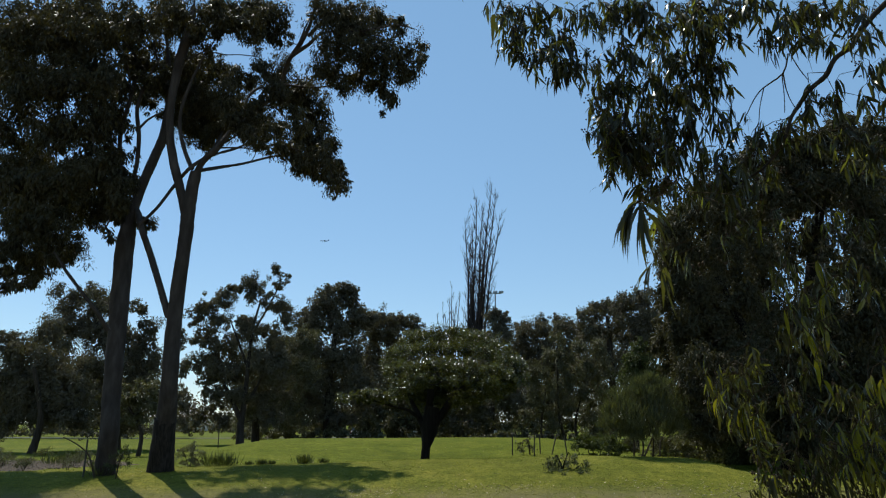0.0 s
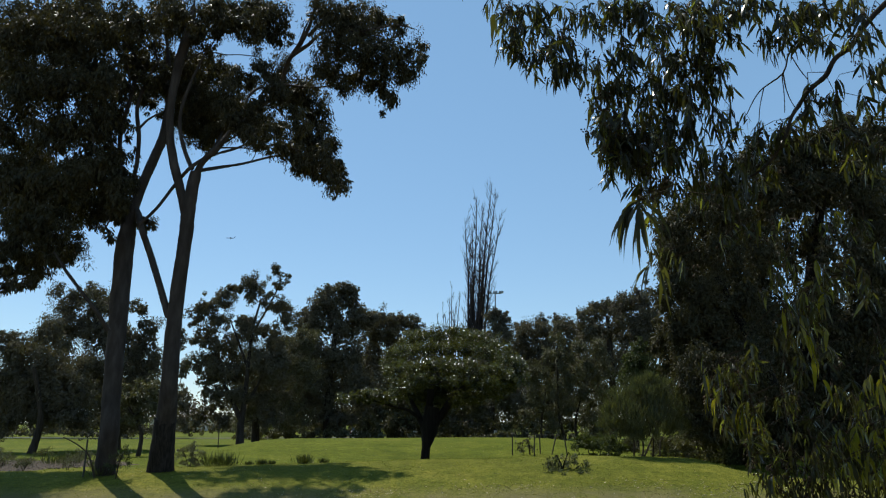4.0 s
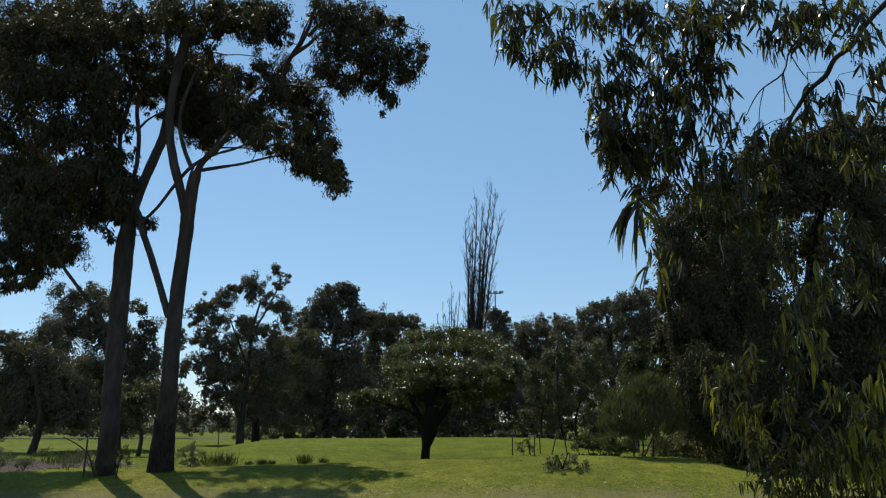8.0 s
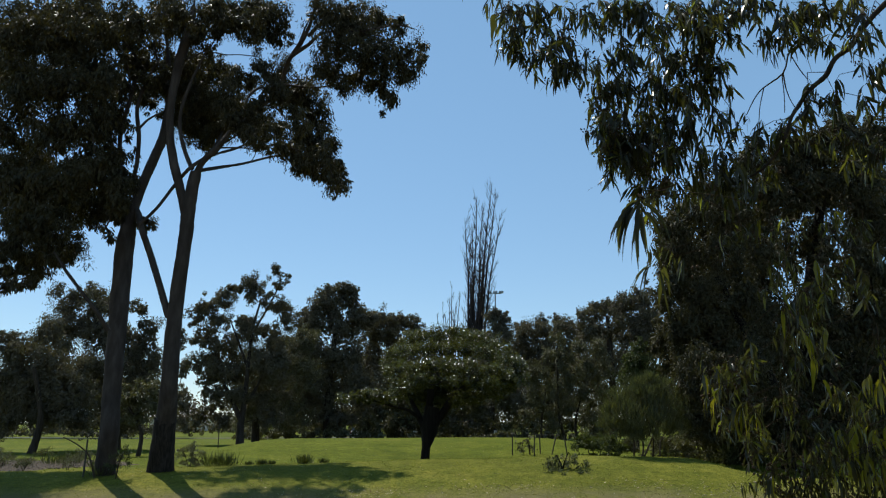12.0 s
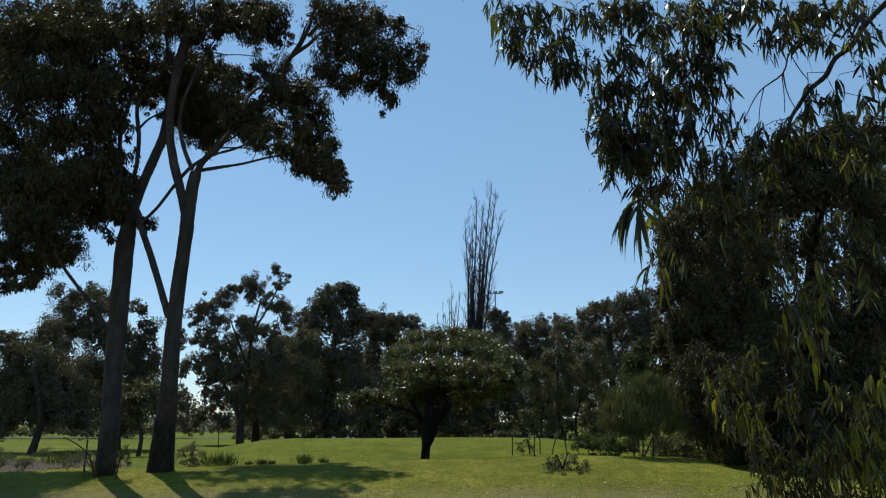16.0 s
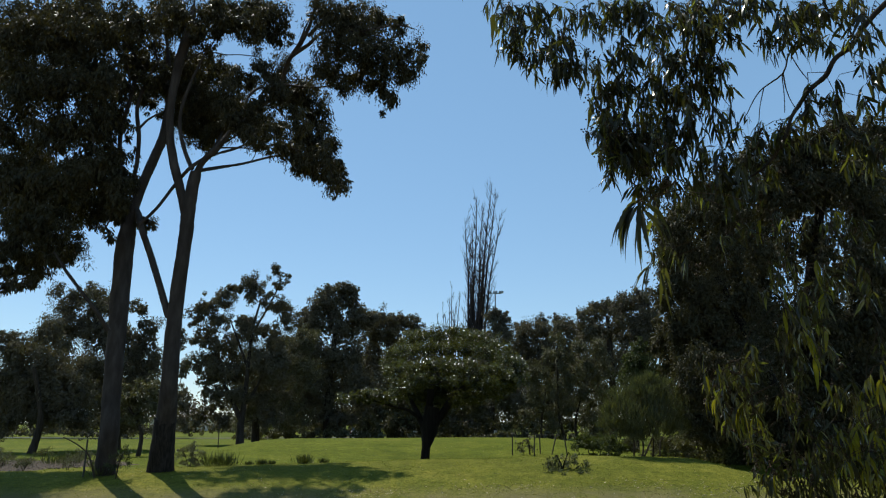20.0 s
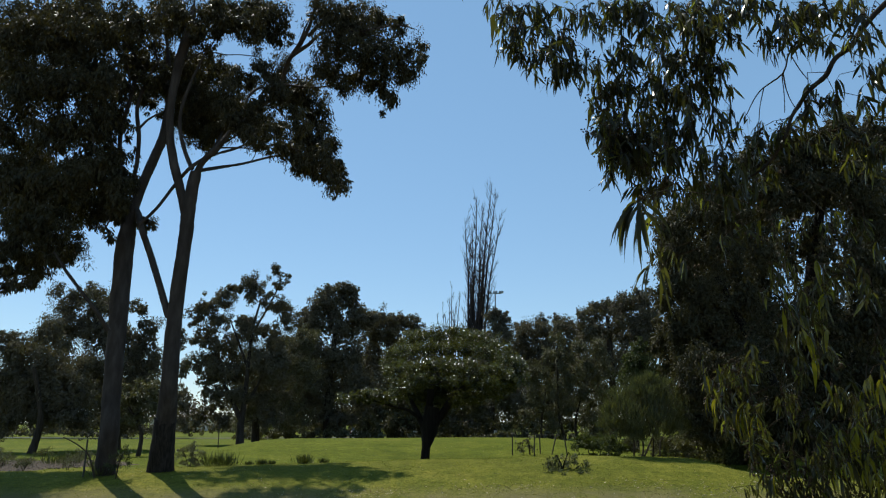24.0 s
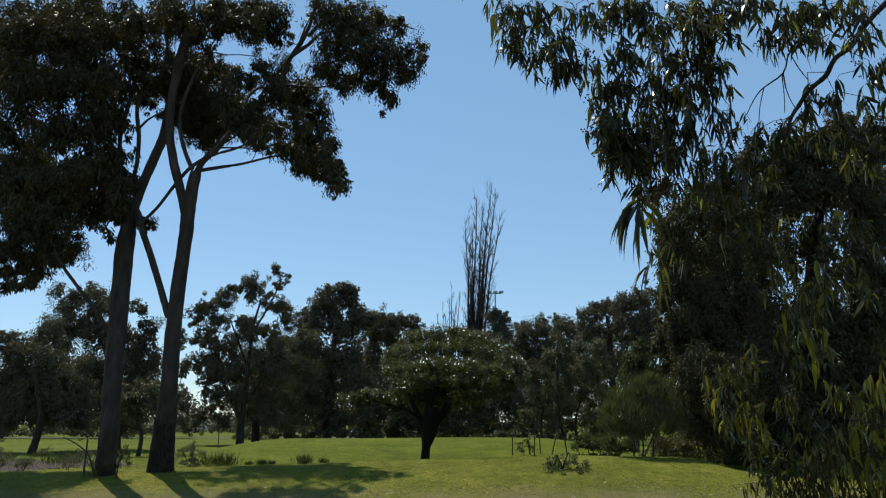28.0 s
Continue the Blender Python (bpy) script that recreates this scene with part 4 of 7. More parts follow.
    tree("park_tree", (-9.23, 64, 0.58), "dense dark rounded gum tree in the tree line", "tree",
         [[(-9.84, 64, 0.35, 0.285), (-9.82, 64, 3.85, 0.289), (-9.47, 64, 7.68, 0.244), (-9.17, 64, 10.63, 0.197)]],
         [(-10.13, 64, 12.62, 1.09, 0.89), (-8.66, 64, 13.03, 1.09, 0.7), (-8.03, 64, 12.12, 0.6, 0.99), (-9.11, 64, 11.62, 1.98, 0.99), (-10.83, 64, 11.37, 0.89, 0.79), (-12.01, 64, 10.13, 1.38, 1.08), (-9.53, 64, 9.64, 2.21, 1.38), (-7.1, 64, 10.38, 1.23, 0.99), (-11.91, 64, 7.68, 1.95, 1.71), (-8.96, 64, 7.2, 2.44, 1.95), (-10.8, 64, 4.32, 2.41, 1.93), (-7.43, 64, 4.32, 2.17, 1.93), (-12.66, 64, 2.91, 1.92, 1.92), (-9.75, 64, 1.97, 2.39, 1.2)] + [(-10.35, 64.0, 11.62, 1.19, 0.89), (-9.15, 64.0, 13.03, 1.29, 0.65), (-8.06, 64.0, 13.03, 0.70, 0.70), (-7.73, 64.0, 12.02, 0.50, 0.50), (-9.57, 64.0, 10.63, 1.28, 0.79), (-7.10, 64.0, 10.53, 1.28, 0.79), (-5.73, 64.0, 10.82, 0.99, 0.69), (-11.66, 64.0, 11.02, 0.69, 0.59), (-11.27, 64.0, 9.88, 1.28, 0.89), (-8.06, 64.0, 9.64, 1.47, 0.98)] + [(-4.85, 67.0, 10.74, 1.13, 0.72), (-3.40, 67.0, 10.74, 1.13, 0.67), (-2.37, 67.0, 10.12, 0.72, 0.51), (-6.12, 67.0, 9.76, 1.54, 0.93), (-4.32, 67.0, 9.50, 1.34, 0.82)],
         far_big, 1.27, FAR_LEAF, DARK_BARK, 34, swell=1.15)
    tree("park_tree", (-4.75, 68, 0.52), "low spreading dark tree in the tree line", "tree",
         [[(-4.75, 68, 0.27, 0.303), (-4.81, 68, 3.99, 0.256), (-4.87, 68, 8.06, 0.207)]],
         [(-7.29, 68, 11.45, 0.94, 0.68), (-5.71, 68, 10.93, 0.94, 0.63), (-4.13, 68, 10.66, 1.26, 0.73), (-2.81, 68, 9.62, 1.04, 0.83), (-5.93, 68, 9.1, 1.82, 1.3), (-3.58, 68, 8.06, 1.81, 1.45), (-6.4, 68, 6.52, 2.06, 1.81), (-3.29, 68, 5.5, 2.06, 1.8), (-5.3, 68, 2.99, 2.55, 2.04), (-2.24, 68, 2.99, 2.04, 2.04), (-7.31, 68, 2, 2.03, 1.27)],
         far_big, 1.39, FAR_LEAF, DARK_BARK, 35, swell=1.15)
    tree("park_tree", (-12.66, 60, 0.56), "shaded olive-green tree behind the mound", "tree",
         [[(-14.79, 60, 0.43, 0.312), (-14.8, 60, 2.83, 0.270), (-14.27, 60, 5.49, 0.227), (-13.91, 60, 7.3, 0.137)]],
         [(-15.23, 60, 6.39, 1.82, 1.37), (-12.99, 60, 7.3, 1.6, 1.37), (-13.77, 60, 4.6, 2.04, 1.58), (-11.54, 60, 5.49, 1.59, 1.59), (-12.75, 60, 2.39, 2.02, 1.35), (-15.47, 60, 2.83, 1.57, 1.35), (-11.2, 60, 8.21, 1.15, 1.15)],
         far, 1.16, OLIVE_LEAF, DARK_BARK, 36, swell=1.15)
    tree("park_tree", (4.71, 66, 0.45), "dark bushy tree beside bare poplars", "tree",
         [[(4.12, 66, 0.31, 0.294), (4.25, 66, 2.95, 0.297), (4.56, 66, 6.38, 0.250), (4.85, 66, 8.88, 0.152)]],
         [(4.68, 66, 11.11, 0.76, 0.66), (5.49, 66, 10.6, 0.71, 0.71), (4.62, 66, 10.3, 1.02, 1.02), (5.36, 66, 9.38, 0.91, 1.11), (4.09, 66, 8.88, 1.11, 1.01), (4.81, 66, 6.87, 1.76, 1.5), (3.29, 66, 4.9, 1.99, 1.74), (6.02, 66, 4.41, 1.74, 1.74), (0.3, 66, 3.92, 2.48, 2.48), (0.79, 66, 1.5, 2.46, 1.23), (3.25, 66, 1.98, 1.97, 1.23)],
         far_big, 1.39, FAR_LEAF, DARK_BARK, 37, swell=1.15)
    tree("park_tree", (9.67, 70, 0.39), "grey-green gum tree with gaps in its crown", "tree",
         [[(9.93, 70, 0.23, 0.260), (10.06, 70, 4.06, 0.263), (9.89, 70, 7.19, 0.213), (9.87, 70, 9.85, 0.161)]],
         [(7.58, 70, 10.5, 1.08, 0.65), (9.48, 70, 11.09, 0.75, 0.59), (11.1, 70, 11.09, 1.08, 0.65), (11.9, 70, 10.82, 0.75, 0.54), (8.62, 70, 9.32, 1.18, 0.64), (10.77, 70, 9.32, 1.07, 0.64), (9.56, 70, 9.96, 1.4, 0.48), (11.86, 70, 9.85, 1.29, 0.64), (9.36, 70, 7.19, 2.13, 1.49), (7.26, 70, 8.25, 1.33, 1.33), (11.49, 70, 7.19, 1.86, 1.6), (8.23, 70, 4.58, 2.11, 1.85), (10.85, 70, 4.06, 2.37, 1.84)] + [(7.72, 69.0, 9.63, 1.38, 0.95), (9.59, 69.0, 10.16, 1.48, 0.85), (11.45, 69.0, 10.37, 1.48, 0.85), (13.03, 69.0, 10.00, 1.38, 0.95), (14.26, 69.0, 11.54, 1.17, 1.06), (15.78, 69.0, 12.03, 1.17, 0.96), (16.91, 69.0, 11.33, 1.28, 1.28), (11.91, 69.0, 8.57, 1.58, 1.16), (9.27, 69.0, 8.31, 1.58, 1.16), (14.57, 69.0, 9.10, 1.58, 1.27), (6.92, 69.0, 9.21, 1.16, 0.95)],
         (0.185, 0.103), 1.1, FAR_LEAF, DARK_BARK, 38, swell=1.15)
    tree("park_tree", (12.74, 58, 0.26), "broad dark gum tree at the wooded edge", "tree",
         [[(12.93, 58, -0.16, 0.301), (13.13, 58, 3.64, 0.262), (13.09, 58, 7.11, 0.221), (13.01, 58, 9.78, 0.134)]],
         [(11.22, 58, 9.78, 0.89, 0.72), (12.37, 58, 10.46, 0.9, 0.72), (13.96, 58, 10.77, 1.08, 0.63), (15.31, 58, 10.91, 0.99, 0.72), (12.96, 58, 8.88, 1.56, 1.11), (14.97, 58, 8.88, 1.56, 1.25), (11.36, 58, 7.99, 1.11, 1.11), (16.69, 58, 7.99, 1.78, 1.78), (13.49, 58, 6.23, 1.98, 1.54), (16.46, 58, 4.5, 1.97, 1.97), (11.24, 58, 5.36, 1.54, 1.54), (16.36, 58, 9.78, 1.34, 1.34)] + [(14.72, 58.0, 10.82, 1.08, 0.90), (15.80, 58.0, 11.50, 0.99, 1.08), (16.36, 58.0, 9.69, 1.07, 1.25), (15.24, 58.0, 9.02, 0.98, 1.07)],
         far_big, 1.27, FAR_LEAF, DARK_BARK, 39, swell=1.15)
    tree("park_tree", (11.26, 44, -0.05), "fresh green young tree among darker ones", "tree",
         [[(11.19, 44, -0.14, 0.130), (11.31, 44, 1.86, 0.131), (11.49, 44, 3.8, 0.100), (11.66, 44, 5.45, 0.067)]],
         [(11.63, 44, 6.12, 0.5, 0.47), (11.4, 44, 5.12, 0.94, 0.67), (12.2, 44, 4.45, 0.93, 0.73), (10.84, 44, 4.13, 0.83, 0.67), (11.64, 44, 3.47, 1.16, 0.73)],
         (0.16, 0.07), 1.2, FRESH_LEAF, DARK_BARK, 40, swell=1.15)
    tree("park_tree", (7.35, 46, 0.04), "thin-stemmed olive tree at the lawn's edge", "tree",
         [[(7.45, 46, -0.02, 0.088), (7.08, 46, 1.87, 0.082), (7.05, 46, 3.9, 0.069), (7.1, 46, 6.25, 0.042)], [(8.23, 46, -0.12, 0.082), (8.03, 46, 1.53, 0.069), (8.59, 46, 3.56, 0.055)], [(5.99, 46, -0.02, 0.075), (5.97, 46, 1.53, 0.069), (6.31, 46, 3.56, 0.049)]],
         [(7.11, 46, 6.74, 0.56, 0.53), (6.66, 46, 5.76, 0.84, 0.6), (7.63, 46, 5.48, 0.84, 0.63), (6.07, 46, 4.72, 0.84, 0.63), (8.08, 46, 4.52, 0.91, 0.7), (7.01, 46, 3.76, 1.18, 0.76), (5.68, 46, 3.28, 0.76, 0.62), (8.59, 46, 3.35, 0.9, 0.69), (9.01, 46, 5, 0.7, 0.7), (9.54, 46, 6.04, 0.63, 0.77), (7.44, 46, 2.47, 1.17, 0.62), (6.06, 46, 2.2, 0.83, 0.55), (8.87, 46, 1.93, 0.89, 0.62), (9.77, 46, 3.56, 0.69, 0.83), (5.36, 46, 4.31, 0.56, 0.63), (8.36, 46, 6.25, 0.56, 0.56), (9.97, 46, 4.76, 0.56, 0.77), (6.89, 46, 1.47, 1.03, 0.41), (9.45, 46, 1.13, 0.75, 0.55), (5.02, 46, 2.04, 0.55, 0.48)],
         (0.17, 0.05), 0.9, OLIVE_LEAF, DARK_BARK, 41, spread=0.5)
    tree("shrub", (7.33, 27.90, 0.19), "rounded feathery green shrub on several thin stems", "shrub",
         [[(7.26, 27.90, 0.40, 0.037), (7.32, 27.90, 0.91, 0.030), (7.00, 27.90, 1.76, 0.025)], [(7.31, 27.90, 0.40, 0.033), (7.62, 27.90, 0.95, 0.030), (8.05, 27.90, 1.87, 0.021)], [(6.96, 27.90, 0.41, 0.033), (6.98, 27.90, 1.06, 0.030), (6.59, 27.90, 1.97, 0.021)], [(7.65, 27.90, 0.44, 0.030), (7.71, 27.90, 1.06, 0.027), (7.66, 27.90, 2.17, 0.021)], [(7.91, 27.90, 0.44, 0.025), (7.99, 27.90, 0.95, 0.023), (8.47, 27.90, 1.76, 0.016)]],
         [(7.71, 27.90, 3.08, 0.43, 0.30), (7.17, 27.90, 2.79, 0.55, 0.33), (8.16, 27.90, 2.83, 0.55, 0.33), (6.51, 27.90, 2.46, 0.54, 0.33), (8.72, 27.90, 2.50, 0.47, 0.30), (7.46, 27.51, 2.47, 0.91, 0.46), (6.23, 27.90, 2.01, 0.54, 0.33), (9.01, 27.90, 2.05, 0.38, 0.25), (6.68, 27.42, 1.92, 0.74, 0.45), (8.12, 27.42, 1.96, 0.74, 0.45), (7.35, 27.27, 1.71, 0.93, 0.49), (6.06, 27.90, 1.52, 0.46, 0.30), (6.49, 27.59, 1.35, 0.61, 0.30), (8.35, 27.59, 1.46, 0.61, 0.33), (7.48, 27.51, 1.16, 0.90, 0.25), (6.69, 27.66, 1.12, 0.50, 0.19), (8.25, 27.66, 1.20, 0.53, 0.23), (8.76, 27.90, 1.67, 0.46, 0.25), (8.96, 27.90, 2.30, 0.38, 0.28), (9.19, 27.90, 1.94, 0.23, 0.16), (8.98, 27.90, 1.52, 0.33, 0.23)],
         (0.3, 0.02), 0.9, FEATHER_LEAF, DARK_BARK, 42, droop=-0.85, spread=0.75)
    tree("dark_gum_tree", (16.83, 36, -0.64), "big dark shaded gum tree beside the lawn", "tree",
         [[(16.91, 36, 0.05, 0.425), (17.24, 36, 1.81, 0.376), (17.8, 36, 5.57, 0.358), (18.56, 36, 9.81, 0.283), (19.58, 36, 13.67, 0.174)]],
         [(20.82, 36, 16.61, 0.94, 0.88), (19.22, 36, 15.52, 1.17, 0.82), (21.85, 36, 15.52, 1.32, 1.32), (17.62, 36, 14.28, 1.45, 1.31), (19.84, 36, 13.37, 1.74, 1.45), (15.96, 36, 12.16, 1.44, 1.72), (18.09, 36, 10.68, 1.31, 1.25), (21.34, 36, 11.57, 1.26, 1.14), (19.62, 36, 9.23, 0.85, 0.73), (20.71, 36, 13.37, 1.45, 1.04), (22.09, 36, 12.91, 1.04, 1.44), (17.72, 36, 12.46, 1.15, 1.04), (17.89, 35, 6.86, 0.81, 0.97), (13.88, 36, 11.27, 2, 1.71), (12.55, 36, 8.94, 1.97, 1.55), (15.31, 36, 8.37, 1.68, 1.68), (18.2, 36, 6.68, 1.94, 1.66), (20.97, 36, 6.68, 1.66, 2.22)]
         + [(12.31, 36, 5.84, 1.66, 1.66), (14.99, 36, 5.02, 1.92, 1.65), (12.93, 36, 3.4, 1.63, 1.36), (15.54, 36, 2.34, 1.89, 1.35), (18.33, 36, 3.13, 1.9, 1.63), (20.67, 36, 2.34, 1.62, 1.62), (13.54, 36, 1.03, 1.61, 0.94), (16.47, 36, 0.9, 1.6, 0.8), (19.12, 36, 0.77, 1.87, 0.93), (11.99, 36, 1.81, 1.08, 1.08), (11.38, 36, 4.48, 0.96, 1.23), (11.69, 36, 10.68, 1.14, 1.71), (22.78, 36, 15.83, 0.88, 1.76)]
         + [(14.82, 33.5, 13.83, 0.87, 0.92), (16.32, 33.5, 13.92, 0.92, 0.92), (17.71, 33.5, 14.20, 0.92, 0.82), (19.36, 33.5, 15.48, 0.77, 0.93), (20.60, 33.5, 14.49, 0.93, 0.93), (16.29, 33.5, 8.70, 0.42, 0.79), (17.54, 33.5, 9.24, 0.47, 0.68), (17.16, 33.5, 7.77, 0.47, 0.63), (18.70, 33.5, 14.49, 0.65, 0.55), (16.91, 33.5, 15.57, 0.38, 0.33), (18.20, 33.5, 14.90, 0.77, 0.66), (17.13, 33.5, 14.61, 0.76, 0.60), (20.98, 33.5, 15.66, 0.71, 0.77), (12.37, 33.5, 12.13, 1.07, 1.07), (13.84, 33.5, 11.99, 1.07, 1.18), (11.24, 33.5, 11.29, 0.91, 1.07), (15.46, 33.5, 12.13, 1.07, 1.07), (17.12, 33.5, 12.55, 1.08, 1.08), (14.99, 33.5, 10.05, 1.06, 1.06), (13.13, 33.5, 10.05, 1.06, 1.06), (14.25, 33.5, 7.90, 0.78, 0.89)]
         + [(17.13, 33.0, 12.39, 1.33, 1.33), (19.02, 33.0, 12.66, 1.33, 1.59), (20.12, 33.0, 11.01, 1.31, 1.58), (19.54, 33.0, 8.59, 1.29, 1.40), (19.48, 33.0, 6.25, 1.27, 1.37), (17.61, 33.0, 5.49, 1.27, 1.27), (19.05, 33.0, 3.99, 1.25, 1.35), (17.12, 33.0, 3.49, 1.25, 1.25), (18.64, 33.0, 1.79, 1.23, 1.23), (16.64, 33.0, 1.55, 1.23, 1.23), (16.18, 33.0, 6.25, 0.86, 1.12), (15.65, 33.0, 3.74, 1.00, 1.10)]
         + [(15.02, 33.5, 14.49, 0.93, 0.71), (16.54, 33.5, 14.70, 1.09, 0.71), (17.65, 33.5, 14.84, 0.93, 0.76), (18.76, 33.5, 15.48, 0.77, 0.77), (19.61, 33.5, 15.66, 0.71, 0.71), (19.83, 33.5, 14.84, 0.82, 0.82), (18.07, 33.5, 13.83, 1.09, 0.81), (15.32, 33.5, 13.40, 0.81, 0.65)],
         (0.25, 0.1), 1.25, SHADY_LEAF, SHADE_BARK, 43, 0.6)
    tree("dark_gum_tree", (22.34, 44, 0.11), "dense dark tree closing the wooded edge", "tree",
         [[(22.33, 44, 0.08, 0.326), (22.7, 44, 3.15, 0.298), (23.09, 44, 7.81, 0.237), (23.46, 44, 12.34, 0.174)]],
         [(21.07, 44, 15.98, 2.47, 2.12), (24.69, 44, 16.72, 2.84, 2.13), (27.43, 44, 15.98, 2.12, 2.47), (17.94, 44, 12.7, 2.43, 2.43), (20.47, 44, 11.63, 1.18, 1.11), (27.18, 44, 9.18, 1.71, 2.05), (24.18, 44, 12.52, 2.08, 1.25), (24.16, 44, 15.24, 2.11, 1.41), (26.93, 44, 14.88, 1.76, 1.76), (22.4, 44, 15.24, 1.76, 1.41), (26.54, 44, 11.99, 1.59, 1.59), (22.91, 44, 9.11, 1.23, 0.96), (27.03, 44, 13.06, 1.25, 1.74), (24.54, 44, 9.87, 1.23, 1.03), (25.5, 44, 11.99, 1.59, 1.25), (23.07, 44, 11.99, 1.59, 1.25), (25.58, 44, 8.66, 2.04, 1.57), (16.2, 44, 8.49, 2.38, 2.38), (19.46, 44, 7.13, 2.7, 2.7), (24.28, 44, 5.12, 2.67, 2.34), (20.6, 44, 5.12, 2.34, 2.01), (23.1, 44, 6.45, 2.69, 2.69), (26.28, 44, 5.12, 2.34, 3.01), (16.8, 44, 3.8, 2.66, 2.32), (20.31, 44, 2.5, 2.64, 1.98), (24.19, 44, 1.86, 2.63, 1.97), (14.91, 44, 5.12, 2.01, 2.01), (14.68, 44, 10.92, 1.72, 2.07)],
         (0.36, 0.2), 0.85, FAR_LEAF, SHADE_BARK, 47, 0.6, spread=0.45)
    tree("dark_gum_tree", (13.51, 30, 0.11), "shady gum tree whose shade falls on the lawn", "tree",
         [[(13.51, 30, 0.11, 0.265), (13.47, 30, 1.77, 0.224), (13, 30, 3.77, 0.205), (12.05, 30, 5.83, 0.162), (11.38, 30, 7.48, 0.117)]],
         [(12.74, 29, 1.14, 0.86, 0.86), (13.72, 29, 1.24, 0.95, 0.86), (13.18, 29, 2.3, 1.09, 0.87), (14.09, 29, 0.72, 0.86, 0.56)] + [(10.49, 33, 4.99, 0.61, 0.86), (11.25, 33, 5.74, 0.86, 0.86), (10.79, 33, 3.99, 0.65, 0.75)] + [(10.17, 29.6, 5.2, 0.77, 0.91), (9.85, 29.6, 3.96, 0.63, 0.9), (10.91, 29.6, 5.89, 0.91, 0.91), (10.17, 29.6, 2.86, 0.67, 0.89), (11.08, 29.6, 4.41, 0.9, 0.9)] + [(9.8, 27.4, 1.26, 0.53, 0.45), (8.9, 27.4, 2.77, 0.58, 0.78), (9.72, 27.4, 2.77, 0.83, 0.83), (9.49, 27.4, 3.79, 0.71, 0.83), (10.5, 27.4, 3.38, 0.83, 1.04), (10.6, 27.4, 2.16, 0.82, 0.82), (9.54, 27.4, 1.76, 0.74, 0.61), (11.29, 27.4, 2.97, 0.83, 1.03)]
         + [(10.18, 30, 8.68, 0.94, 0.94), (11.46, 30, 8.44, 1.18, 1.06), (9.49, 30, 7.24, 0.79, 0.93), (10.62, 30, 6.77, 1.16, 0.93), (12.25, 30, 6.77, 1.16, 1.05), (9.58, 30, 5.37, 0.92, 0.92), (10.93, 30, 4.91, 1.15, 1.03), (12.28, 30, 4.68, 1.15, 1.15), (9.81, 30, 3.77, 0.91, 0.91), (11.23, 30, 3.1, 1.13, 1.02), (10.03, 30, 2.21, 0.81, 0.9), (12.32, 30, 2.65, 1.13, 1.13), (11.32, 30, 1.56, 1.01, 0.78), (13.35, 30, 8.44, 0.94, 1.18), (9.66, 30, 9.66, 0.71, 0.95), (10.89, 30, 10.15, 1.07, 0.96), (12.3, 30, 9.91, 1.07, 0.95), (9.34, 30, 8.44, 0.57, 0.8), (9.07, 30, 6.3, 0.46, 0.93), (11.71, 30, 11.41, 0.96, 0.87), (11.52, 33, 5.24, 1.26, 1.26), (13.12, 33, 6.25, 1.53, 1.27), (10.24, 28.5, 3.02, 1.08, 0.86), (11.61, 28.5, 3.88, 1.08, 1.08), (13.96, 32, 6.11, 1.23, 1.23), (11.42, 34, 6.4, 1.05, 1.05), (13.45, 34, 8.53, 1.33, 1.06)] + [(9.33, 32.0, 5.08, 0.69, 0.73), (10.12, 32.0, 5.87, 0.84, 0.84), (10.52, 32.0, 4.64, 0.83, 0.83), (9.87, 32.0, 4.04, 0.63, 0.68), (11.08, 32.0, 5.62, 0.74, 0.84), (10.69, 32.0, 3.68, 0.73, 0.73), (10.98, 32.0, 2.72, 0.63, 0.72)]
         + [(10.3, 32.3, 2.0, 0.7, 0.6), (11.2, 35.4, 2.0, 0.7, 0.6), (11.7, 34.3, 2.0, 0.7, 0.6), (10.4, 30.8, 1.9, 0.65, 0.55), (11.5, 32.0, 2.0, 0.7, 0.6), (12.3, 33.6, 2.2, 0.7, 0.6), (10.9, 33.8, 2.2, 0.7, 0.6), (11.2, 31.2, 2.0, 0.7, 0.6), (12.2, 30.9, 1.9, 0.7, 0.6)],
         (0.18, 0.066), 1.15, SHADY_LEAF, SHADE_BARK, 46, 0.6)
